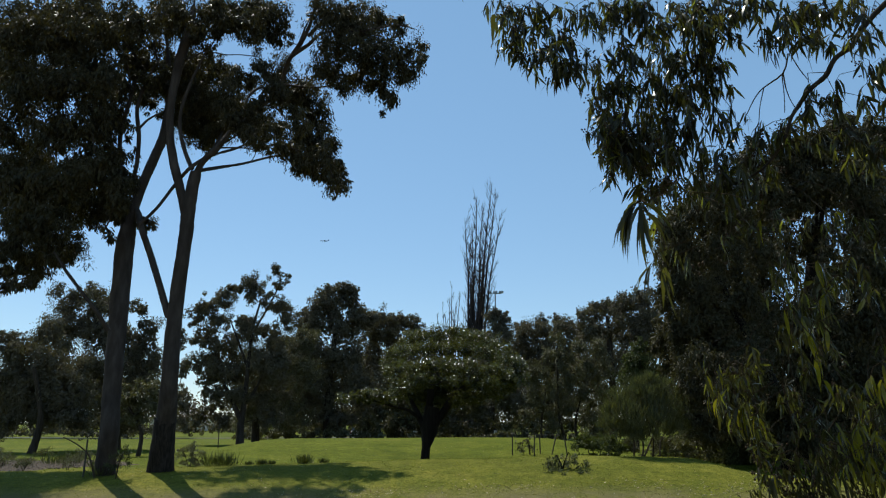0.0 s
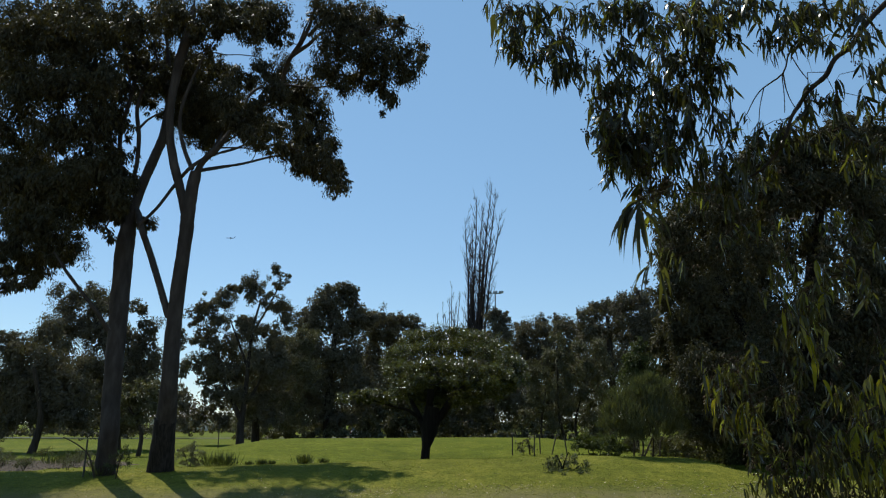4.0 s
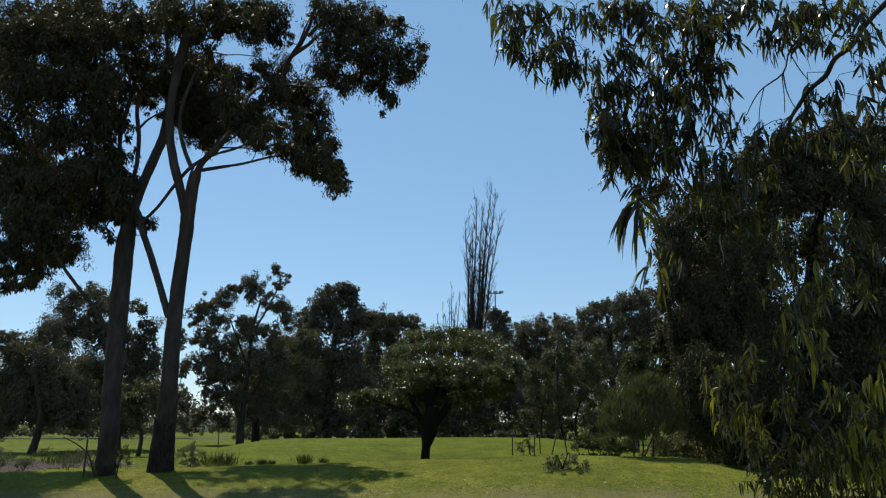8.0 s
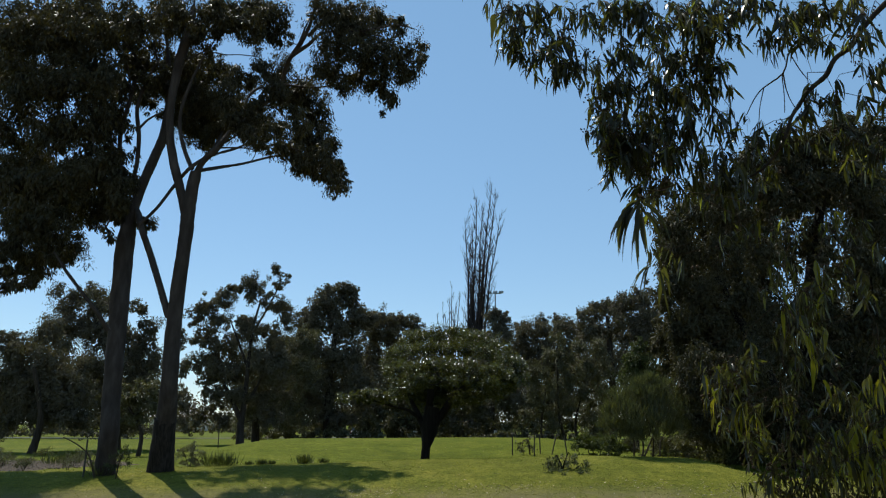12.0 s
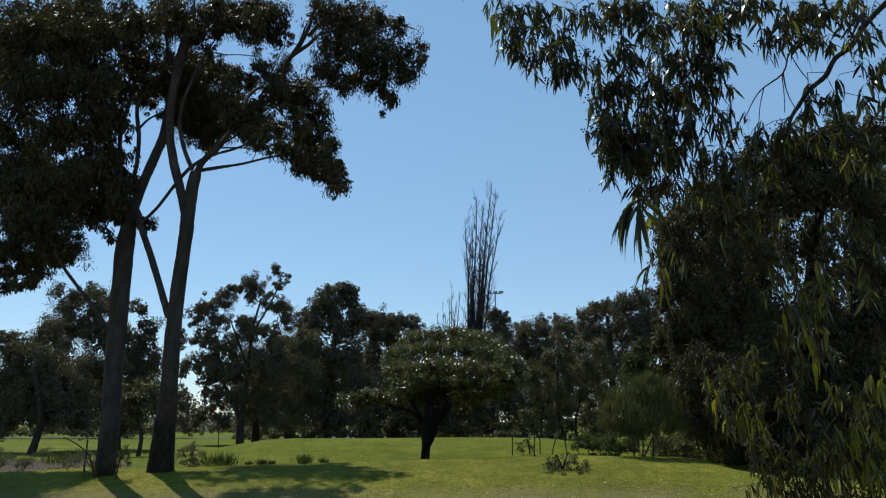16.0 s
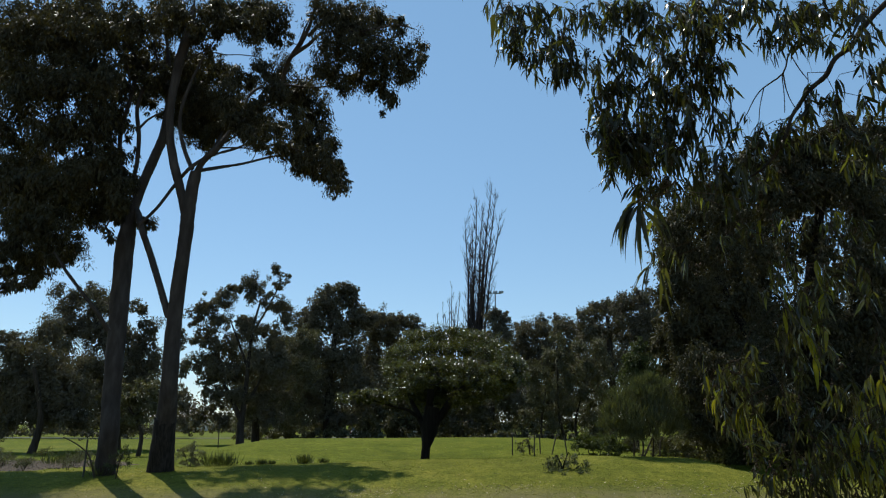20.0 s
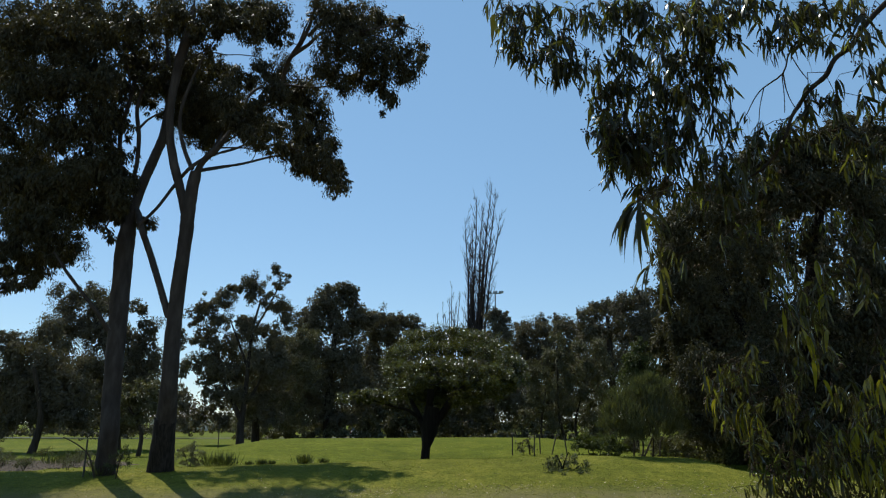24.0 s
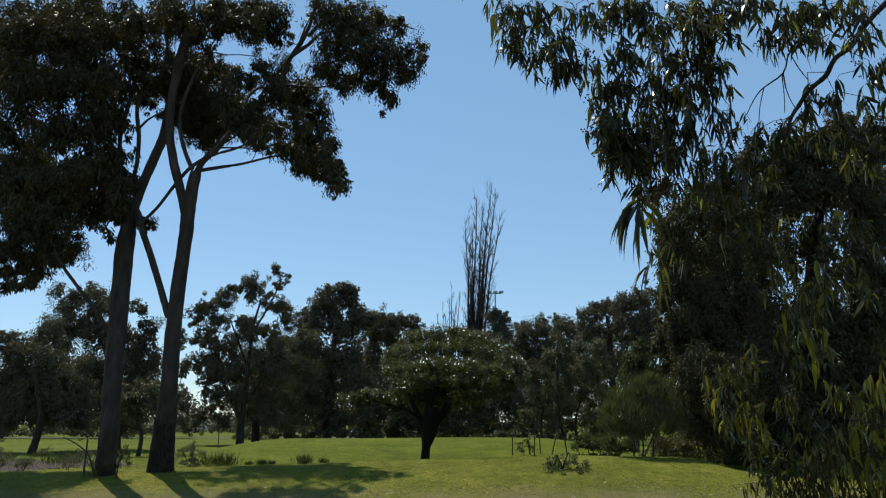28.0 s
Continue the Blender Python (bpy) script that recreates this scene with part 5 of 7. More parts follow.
    tree("dome_tree", (-0.74, 32.5, 0.13), "dome-shaped glossy-leaved tree on a short trunk darkened for shade", "tree",
         [[(-0.77, 32.5, 0.11, 0.192), (-0.72, 32.5, 0.55, 0.180), (-0.65, 32.5, 0.9, 0.265), (-0.58, 32.5, 1.44, 0.363), (-0.46, 32.5, 2.26, 0.292)]],
         [(-1.14, 32.5, 5.26, 0.75, 0.3), (0.02, 32.5, 5.48, 1.05, 0.32), (1.27, 32.5, 5.26, 0.95, 0.32), (-1.93, 32.5, 4.66, 0.55, 0.3), (2.38, 32.5, 4.79, 0.74, 0.35), (-0.88, 33.9, 5.31, 0.93, 0.34), (0.42, 33.9, 5.44, 1.3, 0.36), (1.71, 33.9, 5.18, 1.04, 0.36), (-0.64, 35.1, 5.15, 1.61, 0.43), (1.23, 35.1, 5.04, 1.34, 0.43), (-2.32, 32.5, 4.1, 0.49, 0.35), (3.11, 32.5, 4.1, 0.59, 0.39), (3.4, 32.5, 3.66, 0.34, 0.25)]
         + [(-1.95, 31.3, 4.34, 0.62, 0.29), (-0.93, 31.3, 4.57, 0.86, 0.31), (0.26, 31.3, 4.69, 0.96, 0.31), (1.46, 31.3, 4.53, 0.86, 0.31), (2.4, 31.3, 4.2, 0.67, 0.29), (2.87, 31.3, 3.82, 0.47, 0.26)]
         + [(-2.2, 30.3, 3.68, 0.46, 0.23), (-1.42, 30.3, 3.75, 0.74, 0.28), (-0.32, 30.3, 3.86, 0.83, 0.28), (0.83, 30.3, 3.84, 0.83, 0.28), (1.86, 30.3, 3.68, 0.73, 0.28), (2.66, 30.3, 3.43, 0.5, 0.23), (-1.1, 29.8, 3.18, 0.77, 0.25), (0.02, 29.8, 3.22, 0.86, 0.25), (1.15, 29.8, 3.2, 0.86, 0.25), (2.12, 29.9, 3.09, 0.63, 0.23)]
         + [(0.15, 33.2, 2.64, 1.4, 0.45), (-1.1, 33.2, 2.64, 0.85, 0.4), (-0.6, 33.2, 3.01, 1.25, 0.55), (0.9, 33.2, 2.96, 1.3, 0.55), (-1.6, 33.2, 3.26, 0.85, 0.5), (2.15, 33.2, 3.01, 0.85, 0.4), (-0.1, 33.2, 3.75, 1.76, 0.6)] + [(-1.25, 33.9, 3.17, 1.02, 0.41), (0.15, 33.9, 3.04, 1.12, 0.41), (1.48, 33.9, 2.99, 0.92, 0.41), (2.55, 33.9, 2.94, 0.46, 0.31), (2.97, 31.6, 3.84, 0.53, 0.26), (3.20, 31.6, 3.37, 0.41, 0.26), (2.72, 31.6, 3.04, 0.48, 0.26), (2.09, 31.6, 2.90, 0.57, 0.29), (1.45, 31.6, 2.71, 0.57, 0.29), (0.74, 31.6, 2.66, 0.57, 0.26), (2.41, 31.6, 3.46, 0.57, 0.29), (-0.62, 33.9, 3.60, 1.03, 0.41), (0.92, 33.9, 3.49, 1.02, 0.41)]
         + [(-4.07, 31.5, 2.57, 0.33, 0.14), (-3.41, 31.5, 2.66, 0.52, 0.17), (-2.89, 31.5, 2.71, 0.57, 0.17), (-2.23, 31.5, 2.66, 0.52, 0.17), (-4.12, 31.5, 2.59, 0.33, 0.19), (-3.6, 31.5, 2.73, 0.43, 0.19), (-3.06, 31.5, 2.82, 0.47, 0.19), (-2.37, 31.5, 2.73, 0.52, 0.19), (-3.22, 31.5, 2.5, 0.71, 0.17), (-2.13, 31.5, 2.47, 0.52, 0.19)],
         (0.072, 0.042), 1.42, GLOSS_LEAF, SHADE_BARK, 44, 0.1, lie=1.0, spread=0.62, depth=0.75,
         limbs=[[(-0.7, 32.5, 1.08, 0.169), (-1.07, 32.5, 1.91, 0.121), (-1.43, 32.8, 2.63, 0.074), (-1.71, 33.3, 3.51, 0.038)], [(-0.65, 32.5, 1.2, 0.218), (0.02, 32.5, 2.03, 0.170), (0.64, 32.5, 2.98, 0.122), (1.63, 32.5, 3.95, 0.074)], [(-0.68, 32.5, 1.27, 0.218), (-0.58, 32.5, 2.26, 0.171), (-0.47, 32.5, 3.47, 0.123), (-0.35, 32.5, 4.69, 0.074)],
                [(-0.95, 32.5, 1.67, 0.097), (-1.42, 32.1, 2.07, 0.072), (-2.23, 31.7, 2.29, 0.043), (-3.17, 31.5, 2.57, 0.024)]])

    # made-up dark foliage that stands for the shaded space below the dome
    tree("park_tree", (-1.0, 50.6, 0), "dark foliage added for the shade behind a dome-shaped tree", "tree", [[(-1.0, 50.6, 0.6, 0.13), (-0.9, 50.5, 1.4, 0.1), (-0.7, 50.4, 2.6, 0.06)]],
         [(-3.15, 50.0, 2.80, 0.98, 0.83), (-1.65, 50.0, 3.17, 1.05, 0.90), (0.04, 50.0, 2.99, 1.05, 0.90), (1.54, 50.0, 3.17, 0.98, 0.90), (2.66, 50.0, 2.80, 0.83, 0.83), (-3.51, 50.0, 1.53, 0.97, 0.82), (-1.83, 50.0, 1.71, 1.04, 0.90), (-0.15, 50.0, 1.60, 1.04, 0.90), (1.53, 50.0, 1.71, 0.97, 0.90), (2.91, 50.0, 1.53, 0.75, 0.75), (-0.89, 50.0, 0.98, 1.12, 0.52), (0.97, 50.0, 0.95, 1.12, 0.52), (-2.94, 50.0, 0.95, 1.04, 0.52)], (0.27, 0.12), 1.0, SHADY_LEAF, SHADE_BARK, 49, 0.4)

    # unseen trees added behind the camera to darken the close leaves
    for i, (x, y, h) in enumerate(((-7.0, -12.0, 9.5), (0.5, -9.5, 10.5), (7.0, -10.5, 10.0), (12.0, -4.0, 9.0))):
        rng = random.Random(400 + i)
        lobes = [(x + rng.uniform(-3, 3), y + rng.uniform(-2, 2), rng.uniform(0.12, 0.95) * h, rng.uniform(1.5, 2.2), rng.uniform(1.2, 1.8)) for k in range(17)]
        tree("park_tree", (x, y, 0), "broad unseen tree added behind the viewpoint to block sky light", "tree",
             [[(x, y, 0, 0.24), (x + 0.2, y, h * 0.3, 0.2), (x - 0.1, y, h * 0.6, 0.13), (x, y, h * 0.85, 0.05)]], lobes, (0.5, 0.3), 0.6, GUM_LEAF, DARK_BARK, 410 + i, spread=0.5)


park_trees()
bare_poplar((3.1, 80, 0.33), 28.0, [(-0.6, 0.84), (-0.1, 0.74), (0.7, 0.93), (0.2, 0.82), (1.9, 0.84), (2.5, 1.0), (2.9, 0.95), (3.4, 0.86), (1.2, 0.7), (1.5, 0.9)], 51,
            "tall leafless upright poplar with steep bare branches")
bare_poplar((0.81, 84, 0.26), 17.0, [(-1.9, 0.62), (-1.6, 0.8), (-1.1, 0.7), (-0.9, 0.84), (-0.5, 0.78), (-0.1, 0.9), (0.3, 1.0), (0.5, 0.8), (0.7, 0.88), (1.1, 0.92), (1.3, 0.7)], 52,
            "smaller leafless poplar with thin bare twigs", 22)


def understorey():
    tree("hedge", (2.0, 74.0, 0.0), "dark shaded understorey shrubs behind the mound", "hedge", [],
         [(-18.98, 74, 1.49, 2.48, 1.43), (-15.13, 74, 1.76, 2.49, 1.66), (-11.28, 74, 2.03, 2.49, 1.88), (-7.41, 74, 2.14, 2.49, 1.88), (-3.54, 74, 2.3, 2.49, 1.99), (0.33, 74, 2.3, 2.49, 1.99), (4.2, 74, 1.92, 2.49, 1.66), (8.06, 74, 1.76, 2.49, 1.55), (11.93, 74, 1.76, 2.49, 1.66), (15.81, 74, 2.03, 2.49, 1.88)] + [(-17.64, 71, 0.78, 1.8, 0.63), (-15, 71, 0.73, 1.8, 0.63), (-12.36, 71, 0.73, 1.8, 0.63), (-9.72, 71, 0.78, 1.8, 0.63), (-7.08, 71, 0.78, 1.8, 0.63), (-16.07, 71, 1.09, 1.8, 0.63), (-11.31, 71, 0.98, 1.8, 0.63)] + [(-9.06, 66, 1.74, 2.27, 1.38), (-6.11, 66, 1.89, 2.27, 1.48), (-3.4, 66, 1.74, 2.27, 1.38), (-0.69, 66, 1.6, 2.26, 1.28), (2.26, 66, 1.6, 2.26, 1.28)] + [(4.75, 66.0, 3.19, 1.29, 1.09), (6.48, 66.0, 2.95, 1.29, 1.19), (7.97, 66.0, 3.19, 1.19, 1.19), (5.71, 66.0, 1.50, 1.28, 0.98), (7.68, 66.0, 1.41, 1.28, 0.98), (9.41, 66.0, 1.74, 1.18, 1.08)]
         + [(15.98, 60, 2.39, 2.69, 2.24), (19.61, 60, 2.83, 2.7, 2.7), (23.61, 60, 2.39, 2.69, 2.69), (27.65, 60, 2.39, 2.69, 2.69)] + [(11.52, 60.0, 3.04, 0.90, 0.99), (12.55, 60.0, 3.80, 0.90, 0.99), (13.18, 60.0, 1.95, 0.90, 0.99), (11.90, 60.0, 1.51, 0.98, 0.81)]
         + [(-16.55, 62.0, 0.69, 1.03, 0.39), (-15.30, 62.0, 0.61, 1.06, 0.33), (-14.06, 62.0, 0.74, 1.14, 0.37), (-12.81, 62.0, 0.69, 1.20, 0.41), (-11.56, 62.0, 0.56, 1.00, 0.44), (-10.33, 62.0, 0.71, 1.06, 0.48), (-9.08, 62.0, 0.63, 1.10, 0.45), (-7.84, 62.0, 0.73, 1.11, 0.43), (-6.59, 62.0, 0.68, 0.84, 0.48), (-5.35, 62.0, 0.64, 1.09, 0.48), (-4.10, 62.0, 0.59, 1.17, 0.40), (-2.86, 62.0, 0.57, 0.99, 0.49), (-1.61, 62.0, 0.55, 0.87, 0.35), (-0.37, 62.0, 0.70, 1.19, 0.40), (0.88, 62.0, 0.61, 0.94, 0.42), (2.12, 62.0, 0.66, 0.96, 0.43), (3.36, 62.0, 0.61, 1.16, 0.45), (4.61, 62.0, 0.54, 1.14, 0.51), (5.85, 62.0, 0.60, 0.89, 0.48), (7.09, 62.0, 0.53, 1.16, 0.43), (8.34, 62.0, 0.59, 0.91, 0.48), (9.58, 62.0, 0.62, 0.93, 0.33), (10.83, 62.0, 0.55, 1.19, 0.34), (12.07, 62.0, 0.57, 0.98, 0.35), (13.32, 62.0, 0.68, 1.11, 0.48)],
         (0.26, 0.14), 0.9, OLIVE_LEAF, DARK_BARK, 61)
    tree("thicket", (2.0, 78.0, 0.0), "tall shaded thicket closing the tree line", "thicket", [],
         [(-20.25, 78, 5.5, 2.65, 2.65), (-16.78, 78, 6.66, 2.66, 2.95), (-13.25, 78, 7.24, 2.96, 2.96), (-9.11, 78, 7.24, 2.96, 2.96), (-4.97, 78, 7.24, 2.96, 2.84), (-0.83, 78, 6.66, 2.95, 2.95), (3.91, 78, 7.24, 2.96, 2.66), (8.06, 78, 7.83, 2.67, 2.67), (11.62, 78, 7.83, 2.67, 2.37), (15.79, 78, 8.42, 2.97, 2.97), (19.95, 78, 8.42, 2.97, 2.97), (-13.14, 78, 4.34, 3.52, 2.64), (-4.93, 78, 4.34, 3.52, 2.64), (3.29, 78, 4.34, 3.52, 2.64), (11.5, 78, 4.34, 3.52, 2.64), (18.54, 78, 4.34, 3.52, 2.64)],
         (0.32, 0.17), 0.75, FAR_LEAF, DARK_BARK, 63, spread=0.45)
    tree("thicket", (-38.0, 80.0, 0.0), "tall grey-green thicket beyond the lawn", "thicket", [],
         [(-46.31, 80, 4.71, 2.71, 2.71), (-42.13, 80, 5, 2.71, 3.01), (-37.94, 80, 5.3, 3.02, 3.14), (-33.69, 80, 5, 3.01, 3.01), (-30, 80, 4.12, 1.8, 2.4), (-27.42, 80, 1.95, 1.08, 1.08), (-27, 80, 3.47, 1.08, 1.44), (-28.09, 80, 5, 0.96, 1.21)],
         (0.3, 0.16), 0.95, FAR_LEAF, DARK_BARK, 65, spread=0.45)
    tree("hedge", (-40.0, 74.0, 0.0), "low grey-green shrubs along the far road", "hedge", [],
         [(-50.79, 88, 1.47, 2.62, 1.31), (-46.17, 88, 1.28, 2.62, 1.11), (-41.6, 88, 1.41, 2.95, 1.25), (-37.01, 88, 1.47, 2.95, 1.31), (-32.72, 88, 1.15, 2.29, 0.92), (-29.1, 88, 1.03, 1.64, 0.79), (-25.84, 88, 1.34, 1.97, 1.18)]
         + [(-40.68, 68.0, 0.82, 0.93, 0.42), (-39.70, 68.0, 0.73, 0.93, 0.44), (-38.78, 68.0, 1.00, 0.85, 0.45), (-37.79, 68.0, 0.81, 0.98, 0.32), (-36.84, 68.0, 0.87, 0.78, 0.39), (-35.87, 68.0, 0.84, 0.71, 0.34), (-34.92, 68.0, 0.92, 0.99, 0.42), (-33.96, 68.0, 0.96, 0.95, 0.32), (-32.99, 68.0, 0.82, 0.75, 0.30), (-32.02, 68.0, 0.75, 0.77, 0.34), (-31.05, 68.0, 0.72, 0.97, 0.35), (-30.09, 68.0, 0.72, 0.87, 0.41), (-29.15, 68.0, 0.95, 0.99, 0.41), (-28.17, 68.0, 0.72, 0.98, 0.35), (-27.23, 68.0, 0.90, 0.76, 0.33), (-26.27, 68.0, 0.99, 0.80, 0.40)],
         (0.3, 0.16), 0.9, FAR_LEAF, DARK_BARK, 62)


def distant_woods():
    """A belt of woodland beyond the park."""
    rng = np.random.default_rng(64)
    verts, faces, total = [], [], 0
    for x in np.arange(-150, 150, 2.2):
        gap = abs(x + 44) < 2.4
        h = (2.0 if gap else 8.0) * rng.uniform(0.75, 1.2)
        y = 135 + rng.uniform(-8, 8)
        n = 150
        c = rng.normal(size=(n, 3)) * np.array([1.6, 1.6, h * 0.3]) + np.array([x, y, h * 0.5])
        c[:, 2] = np.clip(c[:, 2], 0.1, h)
        v, f = leaf_quads(c, unit(rng.normal(size=(n, 3))), rng.uniform(0.5, 1.0, n), rng.uniform(0.3, 0.6, n), rng)
        verts.append(v)
        faces.append(f + total)
        total += len(v)
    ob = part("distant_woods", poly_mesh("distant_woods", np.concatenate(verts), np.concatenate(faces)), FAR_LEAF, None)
    tagged(ob, "dark belt of woodland beyond the park", "woods", kind="stuff")


understorey()
distant_woods()


# ---- the weeping gum close by ----
def sickle_leaves(p, d, length, width, rng, curl=None, sag=0.1):
    """Long curved pointed leaves: points and triangles."""
    n = len(p)
    side = unit(np.cross(d, rng.normal(size=(n, 3))))
    up = np.cross(side, d)
    L, W = length[:, None], width[:, None]
    sideways = d * np.array([1.0, 1.0, 0.0])
    bend = side * rng.uniform(-0.25, 0.25, (n, 1)) - (rng.uniform(0.1, 0.7, (n, 1)) if curl is None else curl) * sideways + np.array([0, 0, -sag])
    rows = [p]
    for t, w in ((0.18, 0.7), (0.45, 1.0), (0.75, 0.62)):
        c = p + d * L * t + bend * L * t * t
        rows += [c + side * W * w / 2, c - side * W * w / 2]
    rows.append(p + d * L + bend * L)
    v = np.stack(rows, axis=1).reshape(-1, 3)
    tri = np.array([(0, 1, 2), (1, 3, 4), (1, 4, 2), (3, 5, 6), (3, 6, 4), (5, 7, 6)])
    return v, (np.arange(n)[:, None, None] * 8 + tri).reshape(-1, 3)


def nut_arrays(p, r, verts, faces):
    """A small gum nut: an eight-sided bead."""
    n = len(verts)
    for o in ((r, 0, 0), (-r, 0, 0), (0, r, 0), (0, -r, 0), (0, 0, r * 1.2), (0, 0, -r * 1.2)):
        verts.append(p + np.array(o))
    for a, b in ((0, 2), (2, 1), (1, 3), (3, 0)):
        faces += [(n + a, n + b, n + 4), (n + b, n + a, n + 5)]


SPRAYS = []


def spray(tree_ob, base, lobe, root, rng, density, leaf_length, nuts=0):
    """One hanging spray: fine twigs with sickle leaves, pivoting where it joins its branch."""
    x, y, z, rx, rz = lobe
    ry = 0.9 * (rx + rz) / 2
    c = np.array([x, y, z])
    root = np.array(root, dtype=float)
    verts, faces, p, d = [], [], [], []
    count = int(max(10, density * math.pi * rx * rz / (leaf_length * 0.018 * 0.65)))
    per = 8
    stem = [root, root * 0.5 + (c + np.array([0, 0, rz * 0.9])) * 0.5 + rng.normal(size=3) * 0.03, c + np.array([0, 0, rz * 0.55]), c - np.array([0, 0, rz * 0.3])]
    for a, b in zip(stem, stem[1:]):
        tube_arrays(a - root, b - root, 0.0035, verts, faces)
    for i in range(max(3, count // per)):
        way = unit(rng.normal(size=3)) * rng.uniform(0, 1) ** 0.4
        mid = c + way * np.array([rx, ry, rz]) * 0.92 + np.array([0, 0, 0.35 * rz])
        run = np.array([way[0] * 0.5, way[1] * 0.5, -0.5]) + rng.normal(size=3) * 0.35
        end = mid + unit(run) * rng.uniform(0.06, 0.16)
        start = stem[2] + (stem[3] - stem[2]) * rng.uniform(0, 1)
        if rng.uniform() < 0.5:
            tube_arrays(start - root, mid - root, 0.0015, verts, faces)
        tube_arrays(mid - root, end - root, 0.0013, verts, faces)
        drift = rng.normal(size=3) * 0.34
        for j in range(per):
            p.append(mid + (end - mid) * rng.uniform(0, 1) + rng.normal(size=3) * 0.006 - root)
            d.append(np.array([0, 0, -1.0]) + rng.normal(size=3) * np.array([0.58, 0.58, 0.25]) + drift)
        if nuts and rng.uniform() < nuts:
            for j in range(6):
                nut_arrays(end - root + rng.normal(size=3) * 0.017, 0.0078, verts, faces)
    p, d = np.array(p), unit(np.array(d))
    length = leaf_length * rng.uniform(0.6, 1.2, len(p))
    v, f = sickle_leaves(p, d, length, length * rng.uniform(0.11, 0.18, len(p)) * (1.0 if z > 2.9 else 1.08), rng)
    twig = tagged(part("spray", poly_mesh("spray", verts, faces), TWIG, tree_ob, "", root - np.array(base)), kind="stuff")
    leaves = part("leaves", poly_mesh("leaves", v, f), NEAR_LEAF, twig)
    tagged(leaves, kind="stuff")
    SPRAYS.append((twig, root - np.array(base), rz + abs(root[2] - z)))


def weeping_gum():
    rng = np.random.default_rng(77)
    base = (5.2, 5.4, 0.0)
    t = thing("weeping_gum_tree", base, "close weeping gum tree with long hanging sickle leaves and gum nuts", "tree")
    part("trunk", tube_mesh("trunk", [(5.2, 5.4, -0.05, 0.2), (5.15, 5.4, 1.2, 0.17), (5.0, 5.3, 2.6, 0.14), (4.7, 5.2, 4.2, 0.1), (4.2, 5.2, 5.6, 0.06)], base, 12, 5, 0.05, 5, 0.3), PALE_BARK, t)
    limbs = [[(4.42, 4.9, 3.33, 0.047), (3.79, 4.9, 4.37, 0.041), (3.45, 4.9, 4.84, 0.034), (2.7, 4.9, 4.98, 0.030), (1.76, 4.9, 4.94, 0.025), (1, 4.9, 4.89, 0.021), (0.41, 4.9, 4.84, 0.013)],
             [(3.56, 4.8, 4.87, 0.025), (3.18, 4.8, 4.53, 0.020), (3.01, 4.8, 4.35, 0.019), (2.92, 4.8, 4.22, 0.018), (2.79, 4.8, 4.12, 0.018), (2.71, 4.8, 3.99, 0.018), (2.58, 4.8, 3.88, 0.016), (2.5, 4.8, 3.77, 0.015), (2.43, 4.8, 3.67, 0.013), (2.36, 4.8, 3.5, 0.012), (2.19, 4.8, 3.29, 0.009), (1.95, 4.8, 3.17, 0.006)],
             [(4.82, 5.4, 3.27, 0.026), (4.34, 5.4, 3.5, 0.017), (3.83, 5.4, 3.55, 0.007), (3.28, 5, 3.28, 0.003)],
             [(4.52, 5.2, 2.58, 0.024), (4.05, 5.2, 2.66, 0.016), (3.4, 5, 2.46, 0.007), (2.88, 4.6, 2.18, 0.003)]]
    nodes = []
    for i, s in enumerate(limbs):
        s = [*s[:-1], (*s[-1][:3], min(s[-1][3], 0.015))]
        part("limb", tube_mesh("limb", s, base, 8, 4, 0.06, 80 + i), DARK_BARK, t)
        nodes += [Vector(q[:3]) for q in s]
    fine = [[(2.46, 4.8, 4.16, 0.006), (2.41, 4.8, 4.01, 0.006), (2.25, 4.8, 3.89, 0.005), (2.18, 4.8, 3.8, 0.004), (2.12, 4.8, 3.69, 0.003)], [(2.41, 4.8, 4.01, 0.006), (2.42, 4.8, 3.88, 0.004), (2.45, 4.8, 3.78, 0.003), (2.48, 4.8, 3.73, 0.002)],
            [(2.48, 4.8, 4.15, 0.004), (2.53, 4.8, 4.04, 0.004), (2.58, 4.8, 3.96, 0.003)], [(2.26, 4.8, 3.89, 0.004), (2.22, 4.8, 3.75, 0.003), (2.2, 4.8, 3.62, 0.002)], [(2.4, 4.8, 4, 0.004), (2.4, 4.8, 3.84, 0.003), (2.39, 4.8, 3.71, 0.002)]]
    for s in fine:
        part("twig", tube_mesh("twig", s, base, 5, 3), TWIG, t)
    lobes = [(q, 0.145) for q in [(0.47, 5.2, 4.76, 0.11, 0.14), (0.53, 5.2, 4.5, 0.12, 0.16), (0.76, 5.4, 4.68, 0.16, 0.2), (0.76, 5.2, 4.33, 0.13, 0.13), (0.91, 5, 4.34, 0.15, 0.19), (0.97, 5.2, 4.23, 0.11, 0.12), (1.24, 5.5, 4.82, 0.18, 0.19), (1.18, 5.2, 3.95, 0.09, 0.17), (1.39, 5.2, 4.26, 0.13, 0.19), (1.44, 5.2, 4.64, 0.19, 0.18), (1.72, 5.6, 4.59, 0.19, 0.24), (1.68, 5.2, 4.69, 0.21, 0.16), (1.79, 4.9, 4.44, 0.19, 0.17), (1.9, 5.2, 4.28, 0.17, 0.2), (2.14, 5.2, 4.57, 0.16, 0.22), (2.13, 5.2, 4.16, 0.12, 0.19)]]
